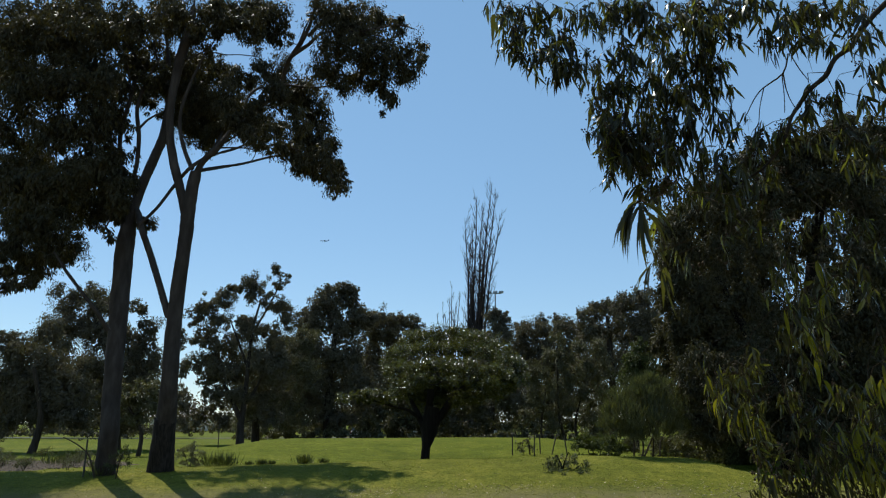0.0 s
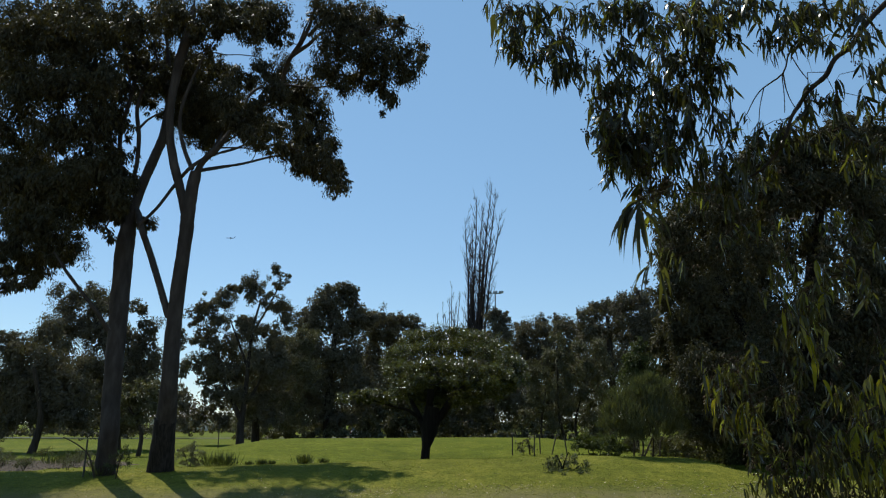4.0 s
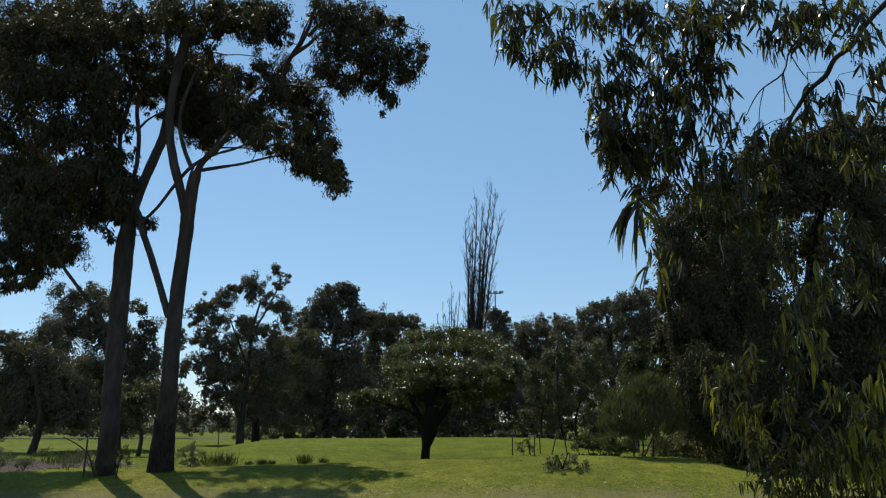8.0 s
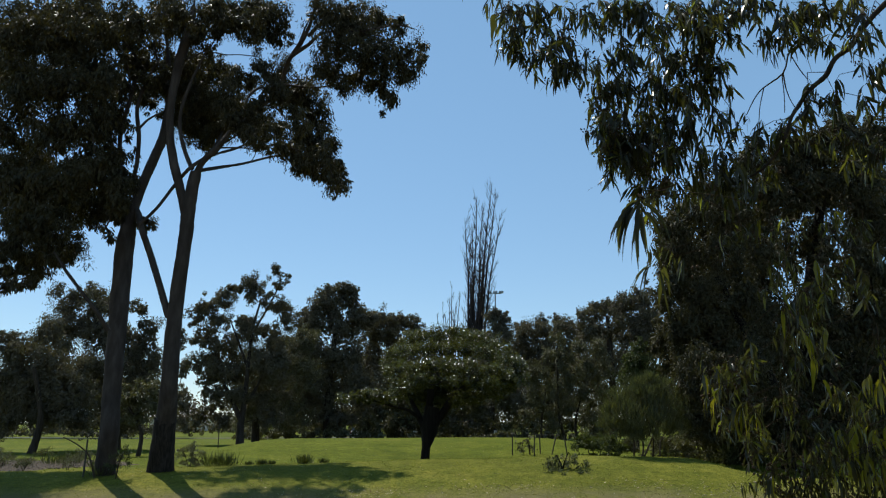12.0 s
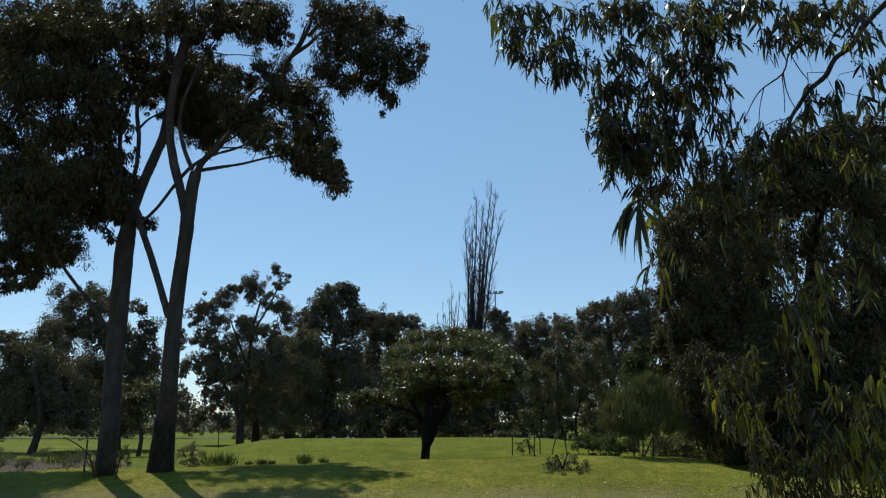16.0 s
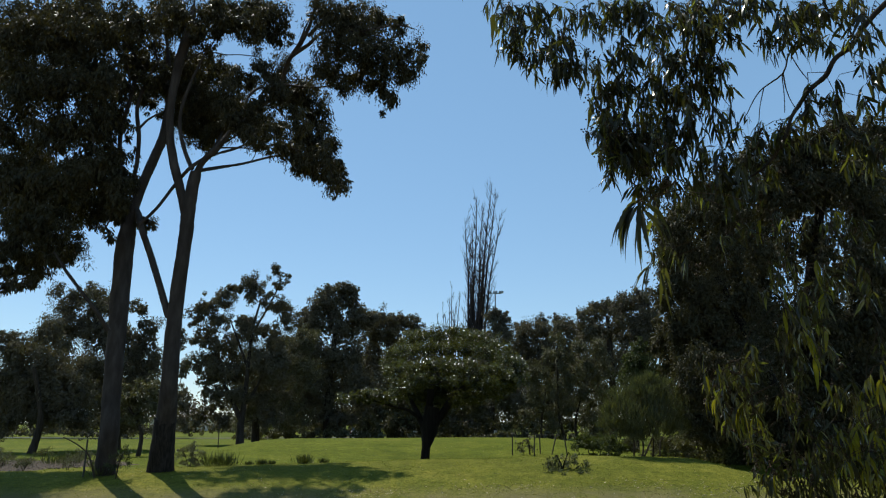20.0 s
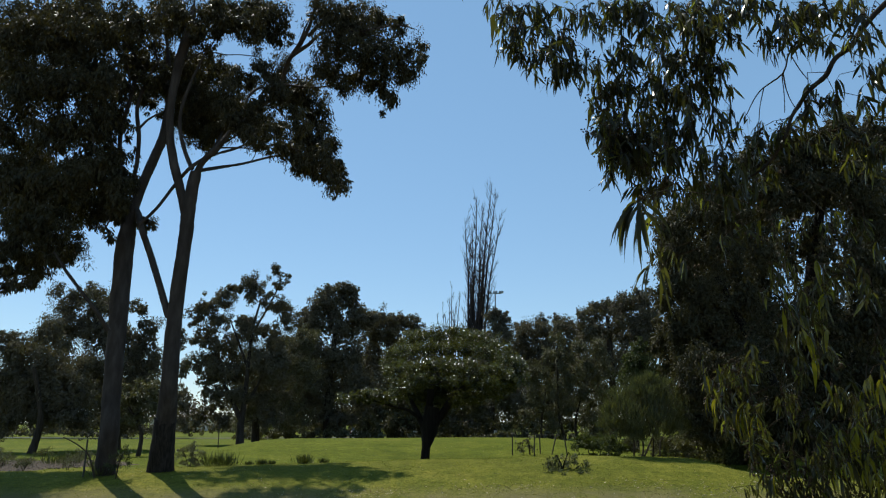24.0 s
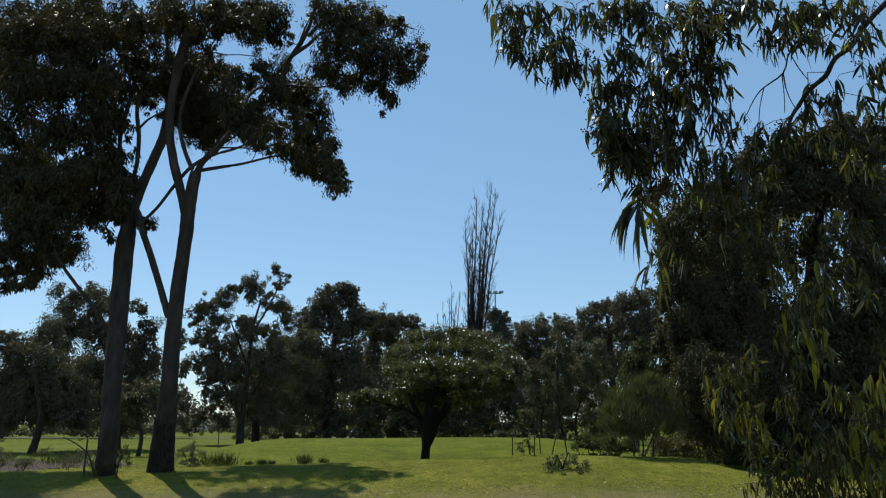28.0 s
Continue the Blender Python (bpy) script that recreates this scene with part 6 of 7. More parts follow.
    lobes += [(q, 0.145) for q in [(1.31, 5.2, 3.64, 0.11, 0.14), (1.22, 5.2, 3.58, 0.08, 0.10), (1.41, 5.2, 3.55, 0.09, 0.11), (1.33, 5.2, 3.75, 0.08, 0.08), (0.87, 5.2, 4.42, 0.10, 0.15), (0.95, 5.2, 4.25, 0.08, 0.11), (0.79, 5.2, 4.54, 0.10, 0.10), (0.55, 5.2, 4.52, 0.10, 0.12), (0.63, 5.2, 4.32, 0.08, 0.10), (1.90, 5.2, 4.54, 0.12, 0.13), (1.95, 5.2, 4.40, 0.08, 0.10), (1.89, 5.2, 4.66, 0.12, 0.10), (2.06, 5.2, 4.32, 0.08, 0.15), (2.14, 5.2, 4.52, 0.08, 0.11)]]
    lobes += [(q, 0.145) for q in [(1.18, 5.3, 4.26, 0.11, 0.15), (1.32, 5.3, 4.09, 0.11, 0.15), (1.61, 5.3, 4.16, 0.15, 0.15), (1.79, 5.3, 4.23, 0.13, 0.16), (1.78, 5.3, 3.76, 0.15, 0.15), (1.51, 5.3, 3.97, 0.13, 0.15), (1.28, 5.3, 3.81, 0.1, 0.13), (2, 5.3, 4.12, 0.12, 0.15), (1.64, 5.3, 3.33, 0.13, 0.13), (1.94, 5.3, 3.33, 0.14, 0.13), (1.36, 5.3, 4.82, 0.14, 0.12), (1.07, 5.3, 4.8, 0.14, 0.12), (0.8, 5.3, 4.82, 0.14, 0.11), (0.61, 5.3, 4.75, 0.11, 0.12), (2.06, 5.3, 4.82, 0.15, 0.12), (2.38, 5.3, 4.82, 0.11, 0.11)]]
    lobes += [(q, 0.145) for q in [(1.21, 5, 3.58, 0.1, 0.11), (1.32, 5, 3.5, 0.11, 0.11), (1.26, 5, 3.4, 0.1, 0.1), (1.73, 5.3, 4.02, 0.2, 0.2), (1.34, 5, 3.69, 0.15, 0.16), (1.87, 5, 3.77, 0.17, 0.17), (1.27, 5, 3.47, 0.12, 0.15), (1.57, 5.3, 3.53, 0.17, 0.2), (1.73, 5, 3.43, 0.19, 0.17), (1.88, 4.7, 3.42, 0.15, 0.18), (1.46, 5, 3.21, 0.1, 0.12), (2.12, 5, 3.73, 0.08, 0.12), (2.37, 5, 4.67, 0.15, 0.11), (2.49, 5, 4.5, 0.14, 0.15), (2.56, 5, 4.38, 0.08, 0.11), (2.91, 5.3, 4.77, 0.21, 0.14), (3.01, 5, 4.62, 0.2, 0.14), (2.81, 5, 4.38, 0.15, 0.09), (2.96, 4.6, 4.23, 0.11, 0.22)]]
    lobes += [(q, 0.11) for q in [(1.21, 5.0, 3.62, 0.08, 0.11), (1.31, 5.0, 3.69, 0.11, 0.10), (1.37, 5.0, 3.51, 0.12, 0.13), (1.25, 5.0, 3.50, 0.10, 0.11), (1.18, 5.0, 3.52, 0.06, 0.10), (1.42, 5.0, 3.40, 0.08, 0.08), (1.28, 5.0, 3.40, 0.07, 0.06), (1.45, 5.0, 3.62, 0.09, 0.11)]]
    lobes += [(q, 0.145) for q in [(3.03, 4.8, 4.01, 0.08, 0.18), (3.06, 4.8, 3.75, 0.07, 0.18), (2.58, 4.8, 3.96, 0.05, 0.1), (2.62, 4.8, 3.77, 0.09, 0.1), (2.75, 4.8, 3.84, 0.05, 0.07), (2.92, 4.8, 3.79, 0.04, 0.08), (2.2, 4.8, 3.54, 0.13, 0.09), (2.56, 5, 3.66, 0.14, 0.09), (2.69, 4.8, 3.54, 0.16, 0.1), (2.93, 4.8, 3.41, 0.14, 0.14), (2.33, 5.1, 3.4, 0.16, 0.16), (1.95, 4.8, 3.13, 0.15, 0.18)]]
    lobes += [(q, 0.095) for q in [(1.42, 4.3, 2.95, 0.09, 0.11), (1.79, 4.3, 2.76, 0.09, 0.1), (1.98, 4.3, 2.76, 0.1, 0.12), (1.99, 4, 2.64, 0.11, 0.13), (2.34, 4.3, 2.74, 0.12, 0.12), (2.54, 4.3, 2.76, 0.12, 0.16), (1.67, 4.3, 2.65, 0.05, 0.06), (1.9, 4.1, 2.23, 0.1, 0.15), (2.18, 4.3, 2.27, 0.13, 0.17), (2.41, 4.3, 2.41, 0.12, 0.13)]]
    lobes += [(q, 0.085) for q in [(1.47, 4.1, 1.83, 0.06, 0.09), (1.61, 4.1, 1.91, 0.09, 0.07), (1.67, 4.1, 1.74, 0.1, 0.12), (1.48, 4.1, 1.64, 0.06, 0.08), (1.62, 4.1, 1.59, 0.08, 0.08), (1.79, 4.3, 1.49, 0.09, 0.1), (1.87, 4.1, 1.9, 0.09, 0.12), (1.97, 3.9, 1.91, 0.1, 0.14), (2.42, 4.1, 2.05, 0.06, 0.14), (1.94, 4.3, 1.59, 0.1, 0.13), (2.05, 4.1, 1.59, 0.1, 0.13), (2.29, 4.1, 1.65, 0.1, 0.15), (1.8, 4.2, 1.29, 0.09, 0.11), (1.94, 4.1, 1.32, 0.11, 0.13), (2.13, 4.1, 1.33, 0.11, 0.14), (2.29, 4.1, 1.32, 0.09, 0.14), (1.71, 4.1, 1.24, 0.07, 0.07), (1.87, 4.1, 1.43, 0.08, 0.09), (2.08, 4.1, 1.45, 0.09, 0.09), (2.23, 4.1, 1.45, 0.09, 0.1), (2.35, 4.1, 1.45, 0.08, 0.12), (1.84, 4.1, 1.22, 0.08, 0.08), (1.99, 4.1, 1.21, 0.09, 0.08), (2.14, 4.1, 1.2, 0.09, 0.08), (2.29, 4.1, 1.2, 0.08, 0.09), (2.01, 4.3, 1.23, 0.08, 0.08), (2.17, 4.3, 1.22, 0.09, 0.08), (2.33, 4.3, 1.23, 0.09, 0.08), (2.34, 4.1, 1.25, 0.06, 0.09), (1.83, 4.2, 1.21, 0.07, 0.07)]]
    lobes += [(q, 0.16) for q in [(2.23, 6.2, 1.86, 0.07, 0.12), (2.42, 6.2, 2.03, 0.11, 0.09), (2.32, 6.2, 1.66, 0.07, 0.11), (2.51, 6.2, 1.73, 0.11, 0.13), (3.03, 6.4, 2.91, 0.11, 0.18), (3.05, 6.2, 2.57, 0.12, 0.17), (3.29, 6.5, 2.32, 0.12, 0.17), (3.29, 6.2, 2.77, 0.1, 0.14), (2.92, 6.2, 2.28, 0.09, 0.14), (3.43, 6.4, 1.73, 0.12, 0.16), (3.49, 6.2, 1.55, 0.11, 0.18), (3.24, 6.2, 1.37, 0.12, 0.17), (2.61, 6.2, 1.5, 0.09, 0.12), (3.1, 6.4, 1.36, 0.1, 0.14), (2.78, 6.2, 1.82, 0.09, 0.12), (3.65, 6.2, 2.77, 0.11, 0.16), (2.57, 6.2, 2.1, 0.08, 0.11)]]
    lobes += [(q, 0.11) for q in [(1.06, 3.6, 2.71, 0.05, 0.05), (1.09, 3.6, 2.45, 0.04, 0.07)]]
    # single leafy shoots that hang clear of the rest: tip of the shoot, leaf count, leaf length, lean, spread
    shoots = [((0.37, 5, 4.57), 2, 0.17, -0.3, 0.06), ((0.15, 5, 4.78), 3, 0.1, -0.2, 0.3), ((2.76, 4.8, 3.93), 4, 0.14, 0.1, 0.2), ((2.98, 4.8, 3.92), 3, 0.16, -0.15, 0.15), ((1.91, 4.5, 3.19), 6, 0.15, 0.1, 0.25), ((1.44, 4.0, 1.72), 5, 0.126, -0.10, 0.15),
              ((1.39, 4.0, 1.72), 3, 0.120, -0.25, 0.10), ((1.39, 4.0, 1.85), 4, 0.109, -0.10, 0.18), ((1.39, 4.0, 1.94), 2, 0.097, -0.40, 0.10), ((1.45, 4.0, 1.87), 4, 0.115, 0.05, 0.22), ((1.58, 4.0, 1.67), 9, 0.180, 0.00, 0.40), ((1.54, 4.0, 1.65), 5, 0.162, -0.20, 0.22),
              ((1.64, 4.0, 1.63), 5, 0.173, 0.10, 0.18), ((1.98, 4.0, 1.93), 3, 0.158, 0.25, 0.08), ((2.00, 4.0, 1.78), 2, 0.145, 0.60, 0.06), ((2.24, 4.0, 1.76), 3, 0.169, -0.55, 0.12), ((2.21, 4.0, 1.70), 4, 0.162, -0.30, 0.22), ((1.97, 4.0, 2.05), 6, 0.147, 0.00, 0.18),
              ((2.05, 4.0, 2.05), 5, 0.147, 0.08, 0.18), ((1.65, 4.0, 1.31), 8, 0.135, -0.60, 0.28), ((1.69, 4.0, 1.30), 6, 0.129, -0.20, 0.30), ((2.26, 4.0, 1.48), 4, 0.142, 0.10, 0.22), ((2.16, 4.0, 1.57), 6, 0.173, 0.00, 0.20), ((2.22, 4.0, 1.34), 5, 0.129, -0.10, 0.25),
              ((2.07, 4.0, 1.54), 6, 0.131, 0.10, 0.30), ((2.29, 4.0, 1.39), 4, 0.147, -0.10, 0.20), ((2.11, 4.0, 1.39), 5, 0.141, 0.05, 0.25), ((1.66, 4.3, 2.69), 3, 0.116, -0.10, 0.20), ((2.35, 4.3, 2.81), 6, 0.116, 0.00, 0.70), ((2.22, 4.3, 2.54), 4, 0.175, 0.00, 0.15),
              ((2.23, 4.3, 2.31), 5, 0.173, -0.05, 0.20), ((2.00, 4.3, 2.26), 4, 0.160, 0.05, 0.20), ((2.08, 4.3, 2.19), 4, 0.152, -0.10, 0.20), ((1.89, 4.3, 2.76), 3, 0.150, 0.00, 0.15), ((2.42, 4.3, 2.55), 4, 0.155, 0.05, 0.20), ((2.58, 4.3, 2.62), 4, 0.156, -0.05, 0.20),
              ((2.09, 3.7, 1.80), 5, 0.136, -0.45, 0.20), ((2.14, 3.7, 1.77), 5, 0.128, -0.20, 0.20), ((2.17, 3.7, 1.88), 4, 0.119, -0.10, 0.20), ((2.01, 3.7, 1.58), 5, 0.111, -0.10, 0.25), ((2.08, 3.7, 1.53), 6, 0.119, 0.00, 0.25), ((2.14, 3.7, 1.56), 5, 0.111, -0.10, 0.20), ((1.96, 3.7, 1.49), 6, 0.102, -0.10, 0.25),
              ((2.03, 3.7, 1.42), 7, 0.102, 0.00, 0.30), ((2.11, 3.7, 1.40), 6, 0.102, 0.00, 0.30), ((1.92, 3.7, 1.38), 6, 0.094, -0.10, 0.30), ((1.99, 3.7, 1.34), 6, 0.094, 0.00, 0.30), ((1.86, 3.7, 1.34), 5, 0.094, 0.00, 0.30), ((2.06, 3.7, 1.33), 6, 0.094, 0.00, 0.30),
              ((0.88, 3.3, 2.57), 9, 0.190, -0.55, 0.30), ((0.91, 3.3, 2.58), 8, 0.205, -0.20, 0.28), ((0.92, 3.3, 2.55), 6, 0.180, 0.10, 0.25), ((0.86, 3.3, 2.54), 6, 0.165, -0.75, 0.22), ((0.94, 3.3, 2.29), 6, 0.160, -0.60, 0.25), ((0.98, 3.3, 2.26), 5, 0.144, -0.15, 0.25)]
    for (x, y, z), count, size, lean, spread in shoots:
        root = np.array([x + 0.05, y, z + 0.07])
        verts, faces = [], []
        tip = np.array([x, y, z])
        tube_arrays(np.zeros(3), tip - root, 0.0022, verts, faces)
        tube_arrays(np.array([0.16, 0.03, 0.05]), np.zeros(3), 0.003, verts, faces)
        p = tip - root + rng.uniform(0, 1, (count, 1)) * (root - tip) * 0.6
        d = unit(np.stack([lean * 1.6 + rng.normal(size=count) * spread * 2.0, rng.normal(size=count) * 0.45, np.full(count, -0.42)], axis=1))
        length = size * (1.0 if y < 3.5 or z > 3.0 else 0.74) * rng.uniform(0.7, 1.1, count)
        twig = part("shoot", poly_mesh("shoot", verts, faces), TWIG, t, "", root - np.array(base))
        for k in range(count):
            v, f = sickle_leaves(p[k:k + 1], d[k:k + 1], length[k:k + 1], length[k:k + 1] * rng.uniform(0.15, 0.22) * (0.75 if y < 3.5 else 1.15), rng, rng.uniform(0.2, 0.5) if y < 3.5 else rng.uniform(0.4, 0.8), 0.75)
            # low shoots mix in the sunlit copy
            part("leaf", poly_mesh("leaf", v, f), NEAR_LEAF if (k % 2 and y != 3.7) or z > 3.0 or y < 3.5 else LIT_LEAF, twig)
        SPRAYS.append((twig, root - np.array(base), 0.35))
    # the crown overhead, out of view, added to shade the hanging sprays
    for i, (x, y, z, r) in enumerate(((0.2, 9.2, 9.4, 1.3), (1.2, 8.6, 8.9, 1.2), (2.7, 7.6, 8.4, 1.3), (4.2, 7.2, 8.0, 1.4), (-1.0, 9.6, 10.2, 1.1), (3.2, 6.4, 7.2, 1.0), (4.4, 5.8, 6.6, 1.0), (1.5, 2.0, 5.7, 1.3), (3.4, 1.6, 5.5, 1.4), (5.2, 2.6, 5.4, 1.4), (2.6, -0.5, 5.2, 1.5), (4.6, -0.8, 5.0, 1.5), (0.6, -0.4, 5.9, 1.3), (3.6, -2.8, 4.6, 1.5), (5.6, -2.4, 4.2, 1.5), (6.8, 0.4, 4.6, 1.4), (7.2, 3.0, 5.0, 1.4), (6.0, 8.5, 9.0, 1.4), (7.6, 7.0, 8.0, 1.4), (6.2, 5.6, 6.8, 1.2), (5.4, 10.2, 10.3, 1.4), (4.9, 7.4, 8.3, 1.4), (7.4, 9.6, 9.8, 1.4), (8.4, 5.0, 6.6, 1.4), (4.4, 9.6, 9.9, 1.2), (-0.4, 7.2, 8.3, 0.9), (0.1, 7.6, 8.2, 0.8))):
        q = Vector((x, y, z))
        tagged(part("foliage_clump", clump_mesh("foliage_clump", (x, y, z, r, r * 0.8), base, rng, (0.15, 0.03), 0.14 if y > 4 and -1.6 < x < 4.6 else 0.42, 0.7, None, 0.26), NEAR_LEAF, t), kind="stuff")
        part("branch", tube_mesh("branch", [(4.2, 5.2, 5.6, 0.04), (*(Vector((4.2, 5.2, 5.6)).lerp(q, 0.5) + Vector((0, 0, 0.4))), 0.03), (*q, 0.012)], base, 6, 4), DARK_BARK, t)
    lobes.sort(key=lambda q: -q[0][2])
    for lobe, size in lobes:
        top = Vector((lobe[0], lobe[1], lobe[2] + lobe[4]))
        above = [q for q in nodes if q.z > top.z - 0.02] or nodes
        root = min(above, key=lambda q: (q - top).length)
        if (root - top).length > 0.55:
            root = top.lerp(root, 0.5 / (root - top).length)
        spray(t, base, lobe, root, rng, (2.2 if lobe[1] > 5.8 else 3.0 if lobe[2] > 2.9 else 2.5 if lobe[2] < 1.5 else 0.85) * rng.uniform(0.5, 1.5), size * rng.uniform(0.85, 1.1), 0.6)
        nodes.append(Vector((lobe[0], lobe[1], lobe[2] + lobe[4] * 0.3)))


weeping_gum()


# ---- the airliner far off ----
def airliner():
    # blue-grey of the distant air put into both paints
    white = plain_material("aircraft paint tinted for haze", (0.42, 0.52, 0.72), 0.8)
    grey = plain_material("aircraft grey tinted for haze", (0.34, 0.43, 0.62), 0.8)
    t = thing("airliner", (0, 0, 0), "small distant twin-engined passenger jet crossing the sky", "airplane")
    body = [(-19.5, 0, -0.3, 0.15), (-18.5, 0, 0, 1.1), (-16, 0, 0, 1.9), (8, 0, 0, 1.95), (14, 0, 0.5, 1.3), (18.5, 0, 1.1, 0.3)]
    part("fuselage", tube_mesh("fuselage", body, (0, 0, 0), 14, 4), white, t)

    def plate(name, outline, thick, vertical=False):
        bm = bmesh.new()
        lo = [bm.verts.new((x, -thick, y) if vertical else (x, y, z - thick)) for x, y, z in outline]
        hi = [bm.verts.new((x, thick, y) if vertical else (x, y, z + thick)) for x, y, z in outline]
        bm.faces.new(lo[::-1])
        bm.faces.new(hi)
        for i in range(len(lo)):
            j = (i + 1) % len(lo)
            bm.faces.new((lo[i], lo[j], hi[j], hi[i]))
        part(name, bm, grey if name != "tail_fin" else white, t)

    for s in (-1, 1):
        plate("wing", [(-4, 1.5 * s, -1), (3.5, 1.5 * s, -1), (5.5, 17 * s, 0.4), (3.8, 17 * s, 0.4)], 0.2)
        plate("tailplane", [(13.5, 0.5 * s, 1), (17, 0.5 * s, 1), (18.6, 6 * s, 1.4), (17.2, 6 * s, 1.4)], 0.12)
        part("engine", tube_mesh("engine", [(-4.6, 5.6 * s, -2.2, 1.0), (-3, 5.6 * s, -2.2, 1.2), (0.2, 5.6 * s, -2.1, 0.7)], (0, 0, 0), 10, 3), grey, t)
    plate("tail_fin", [(12.2, 1.6, 0), (17, 1.2, 0), (19.4, 7.2, 0), (17.2, 7.2, 0)], 0.15, True)
    return t


PLANE = airliner()


# ---- small things on and round the lawn ----
STAKE = plain_material("weathered timber", (0.055, 0.045, 0.034), 0.8)
STEEL = plain_material("grey painted steel", (0.07, 0.075, 0.08), 0.5)


def box(bm, x0, x1, y0, y1, z0, z1, bevel=0.0):
    made = bmesh.ops.create_cube(bm, size=1.0, matrix=Matrix.Translation(((x0 + x1) / 2, (y0 + y1) / 2, (z0 + z1) / 2)) @ Matrix.Diagonal((x1 - x0, y1 - y0, z1 - z0, 1)))
    if bevel:
        edges = list({e for v in made["verts"] for e in v.link_edges})
        bmesh.ops.bevel(bm, geom=edges, offset=bevel, segments=2, affect="EDGES")


def stake(x, y, high, lean=0.0, wide=0.03):
    z = float(height(x, y))
    t = thing("garden_stake", (x, y, z), "weathered timber tree stake driven into the lawn", "stake", "tree stakes")
    part("post", tube_mesh("post", [(x, y, z - 0.05, wide), (x + lean * 0.5, y, z + high * 0.5, wide), (x + lean, y, z + high, wide * 0.9)], (x, y, z), 6, 2), STAKE, t)


def tussock(x, y, size, seed, count=90):
    """A clump of long grass blades."""
    rng = np.random.default_rng(seed)
    z = float(height(x, y))
    p = np.stack([rng.normal(0, size * 0.3, count), rng.normal(0, size * 0.3, count), np.full(count, -0.02)], axis=1)
    d = unit(np.stack([p[:, 0] / size * 0.6 + rng.normal(0, 0.16, count), p[:, 1] / size * 0.8 + rng.normal(0, 0.25, count), np.ones(count)], axis=1))
    length = size * rng.uniform(0.5, 1.2, count)
    v, f = leaf_quads(p, d, length, np.full(count, 0.025), rng, 0.05)
    t = thing("grass_tussock", (x, y, z), "tuft of tall uncut grass on the lawn", "grass", "grass tufts")
    tagged(part("blade_tuft", poly_mesh("blade_tuft", v, f), TUFT, t), kind="stuff")


def lawn_things():
    for x, y, h, lean in ((3.27, 36.0, 0.98, 0.02), (4.65, 36.5, 0.9, -0.02), (-11.36, 24.3, 1.15, 0.02), (-13.27, 45.0, 1.4, 0.0), (4.25, 35.6, 1.05, 0.04), (5.15, 36.2, 0.9, 0.25), (5.85, 36.0, 0.9, -0.12)):
        stake(x, y, h, lean)
    a, b = (3.95, 36.0), (5.5, 36.1)
    za, zb = float(height(*a)) + 0.98, float(height(*b)) + 0.9
    rail = part("tie_rail", tube_mesh("tie_rail", [(*a, za, 0.014), (4.7, 36.02, (za + zb) / 2 - 0.03, 0.014), (*b, zb, 0.014)], (0, 0, 0), 6, 3), STAKE, None)
    tagged(rail, "pale horizontal rail tied between two tree stakes", "rail")
    for i, (x, y, s) in enumerate(((-8.3, 27.5, 0.5), (-8.0, 27.6, 0.52), (-7.72, 27.5, 0.5), (-7.0, 27.7, 0.17), (-6.6, 27.8, 0.24), (-6.2, 27.7, 0.18), (-5.08, 27.8, 0.38), (-4.98, 27.7, 0.34), (-4.35, 27.8, 0.22), (-14.6, 30.5, 0.6), (-15.2, 30.0, 0.5), (-18.2, 28.0, 0.5), (-12.4, 27.5, 0.4), (-10.9, 24.5, 0.42))):
        tussock(x, y, s, 200 + i)
    tree("sapling", (4.1, 36.3, 0), "staked young tree with sparse leaves", "sapling", [[(4.13, 36.3, 0.09, 0.040), (4.09, 36.3, 0.5, 0.032), (3.99, 36.3, 0.81, 0.022)]],
         [(3.79, 36.3, 0.63, 0.32, 0.24), (4.15, 36.3, 0.76, 0.24, 0.22), (3.65, 36.3, 0.35, 0.24, 0.16), (4.25, 36.3, 0.45, 0.21, 0.16)], (0.12, 0.05), 0.35, OLIVE_LEAF, DARK_BARK, 301)
    tree("low_shrub", (4.0, 25.0, 0), "low sprawling dark shrub on open grass", "shrub", [[(3.88, 25, -0.01, 0.033), (3.85, 25, 0.27, 0.028), (3.71, 25, 0.56, 0.017)], [(3.89, 25, -0.01, 0.029), (3.96, 25, 0.33, 0.024), (4.1, 25, 0.65, 0.015)]],
         [(3.65, 25, 0.45, 0.3, 0.07), (4.21, 25, 0.49, 0.3, 0.07), (3.39, 25, 0.27, 0.26, 0.07), (3.98, 25, 0.31, 0.48, 0.09), (4.53, 25, 0.31, 0.26, 0.07), (3.7, 25, 0.15, 0.44, 0.09), (4.3, 25, 0.13, 0.44, 0.09), (3.46, 25, 0.06, 0.22, 0.07), (3.97, 25, 0.01, 0.48, 0.07), (4.59, 25, 0.06, 0.17, 0.07), (4.0, 24.5, 0.02, 0.5, 0.1), (3.5, 24.6, 0.06, 0.3, 0.08), (4.5, 24.6, 0.08, 0.3, 0.08)], (0.1, 0.022), 0.7, TUFT, SHADE_BARK, 302, 0.1, spread=0.6, swell=1.15)
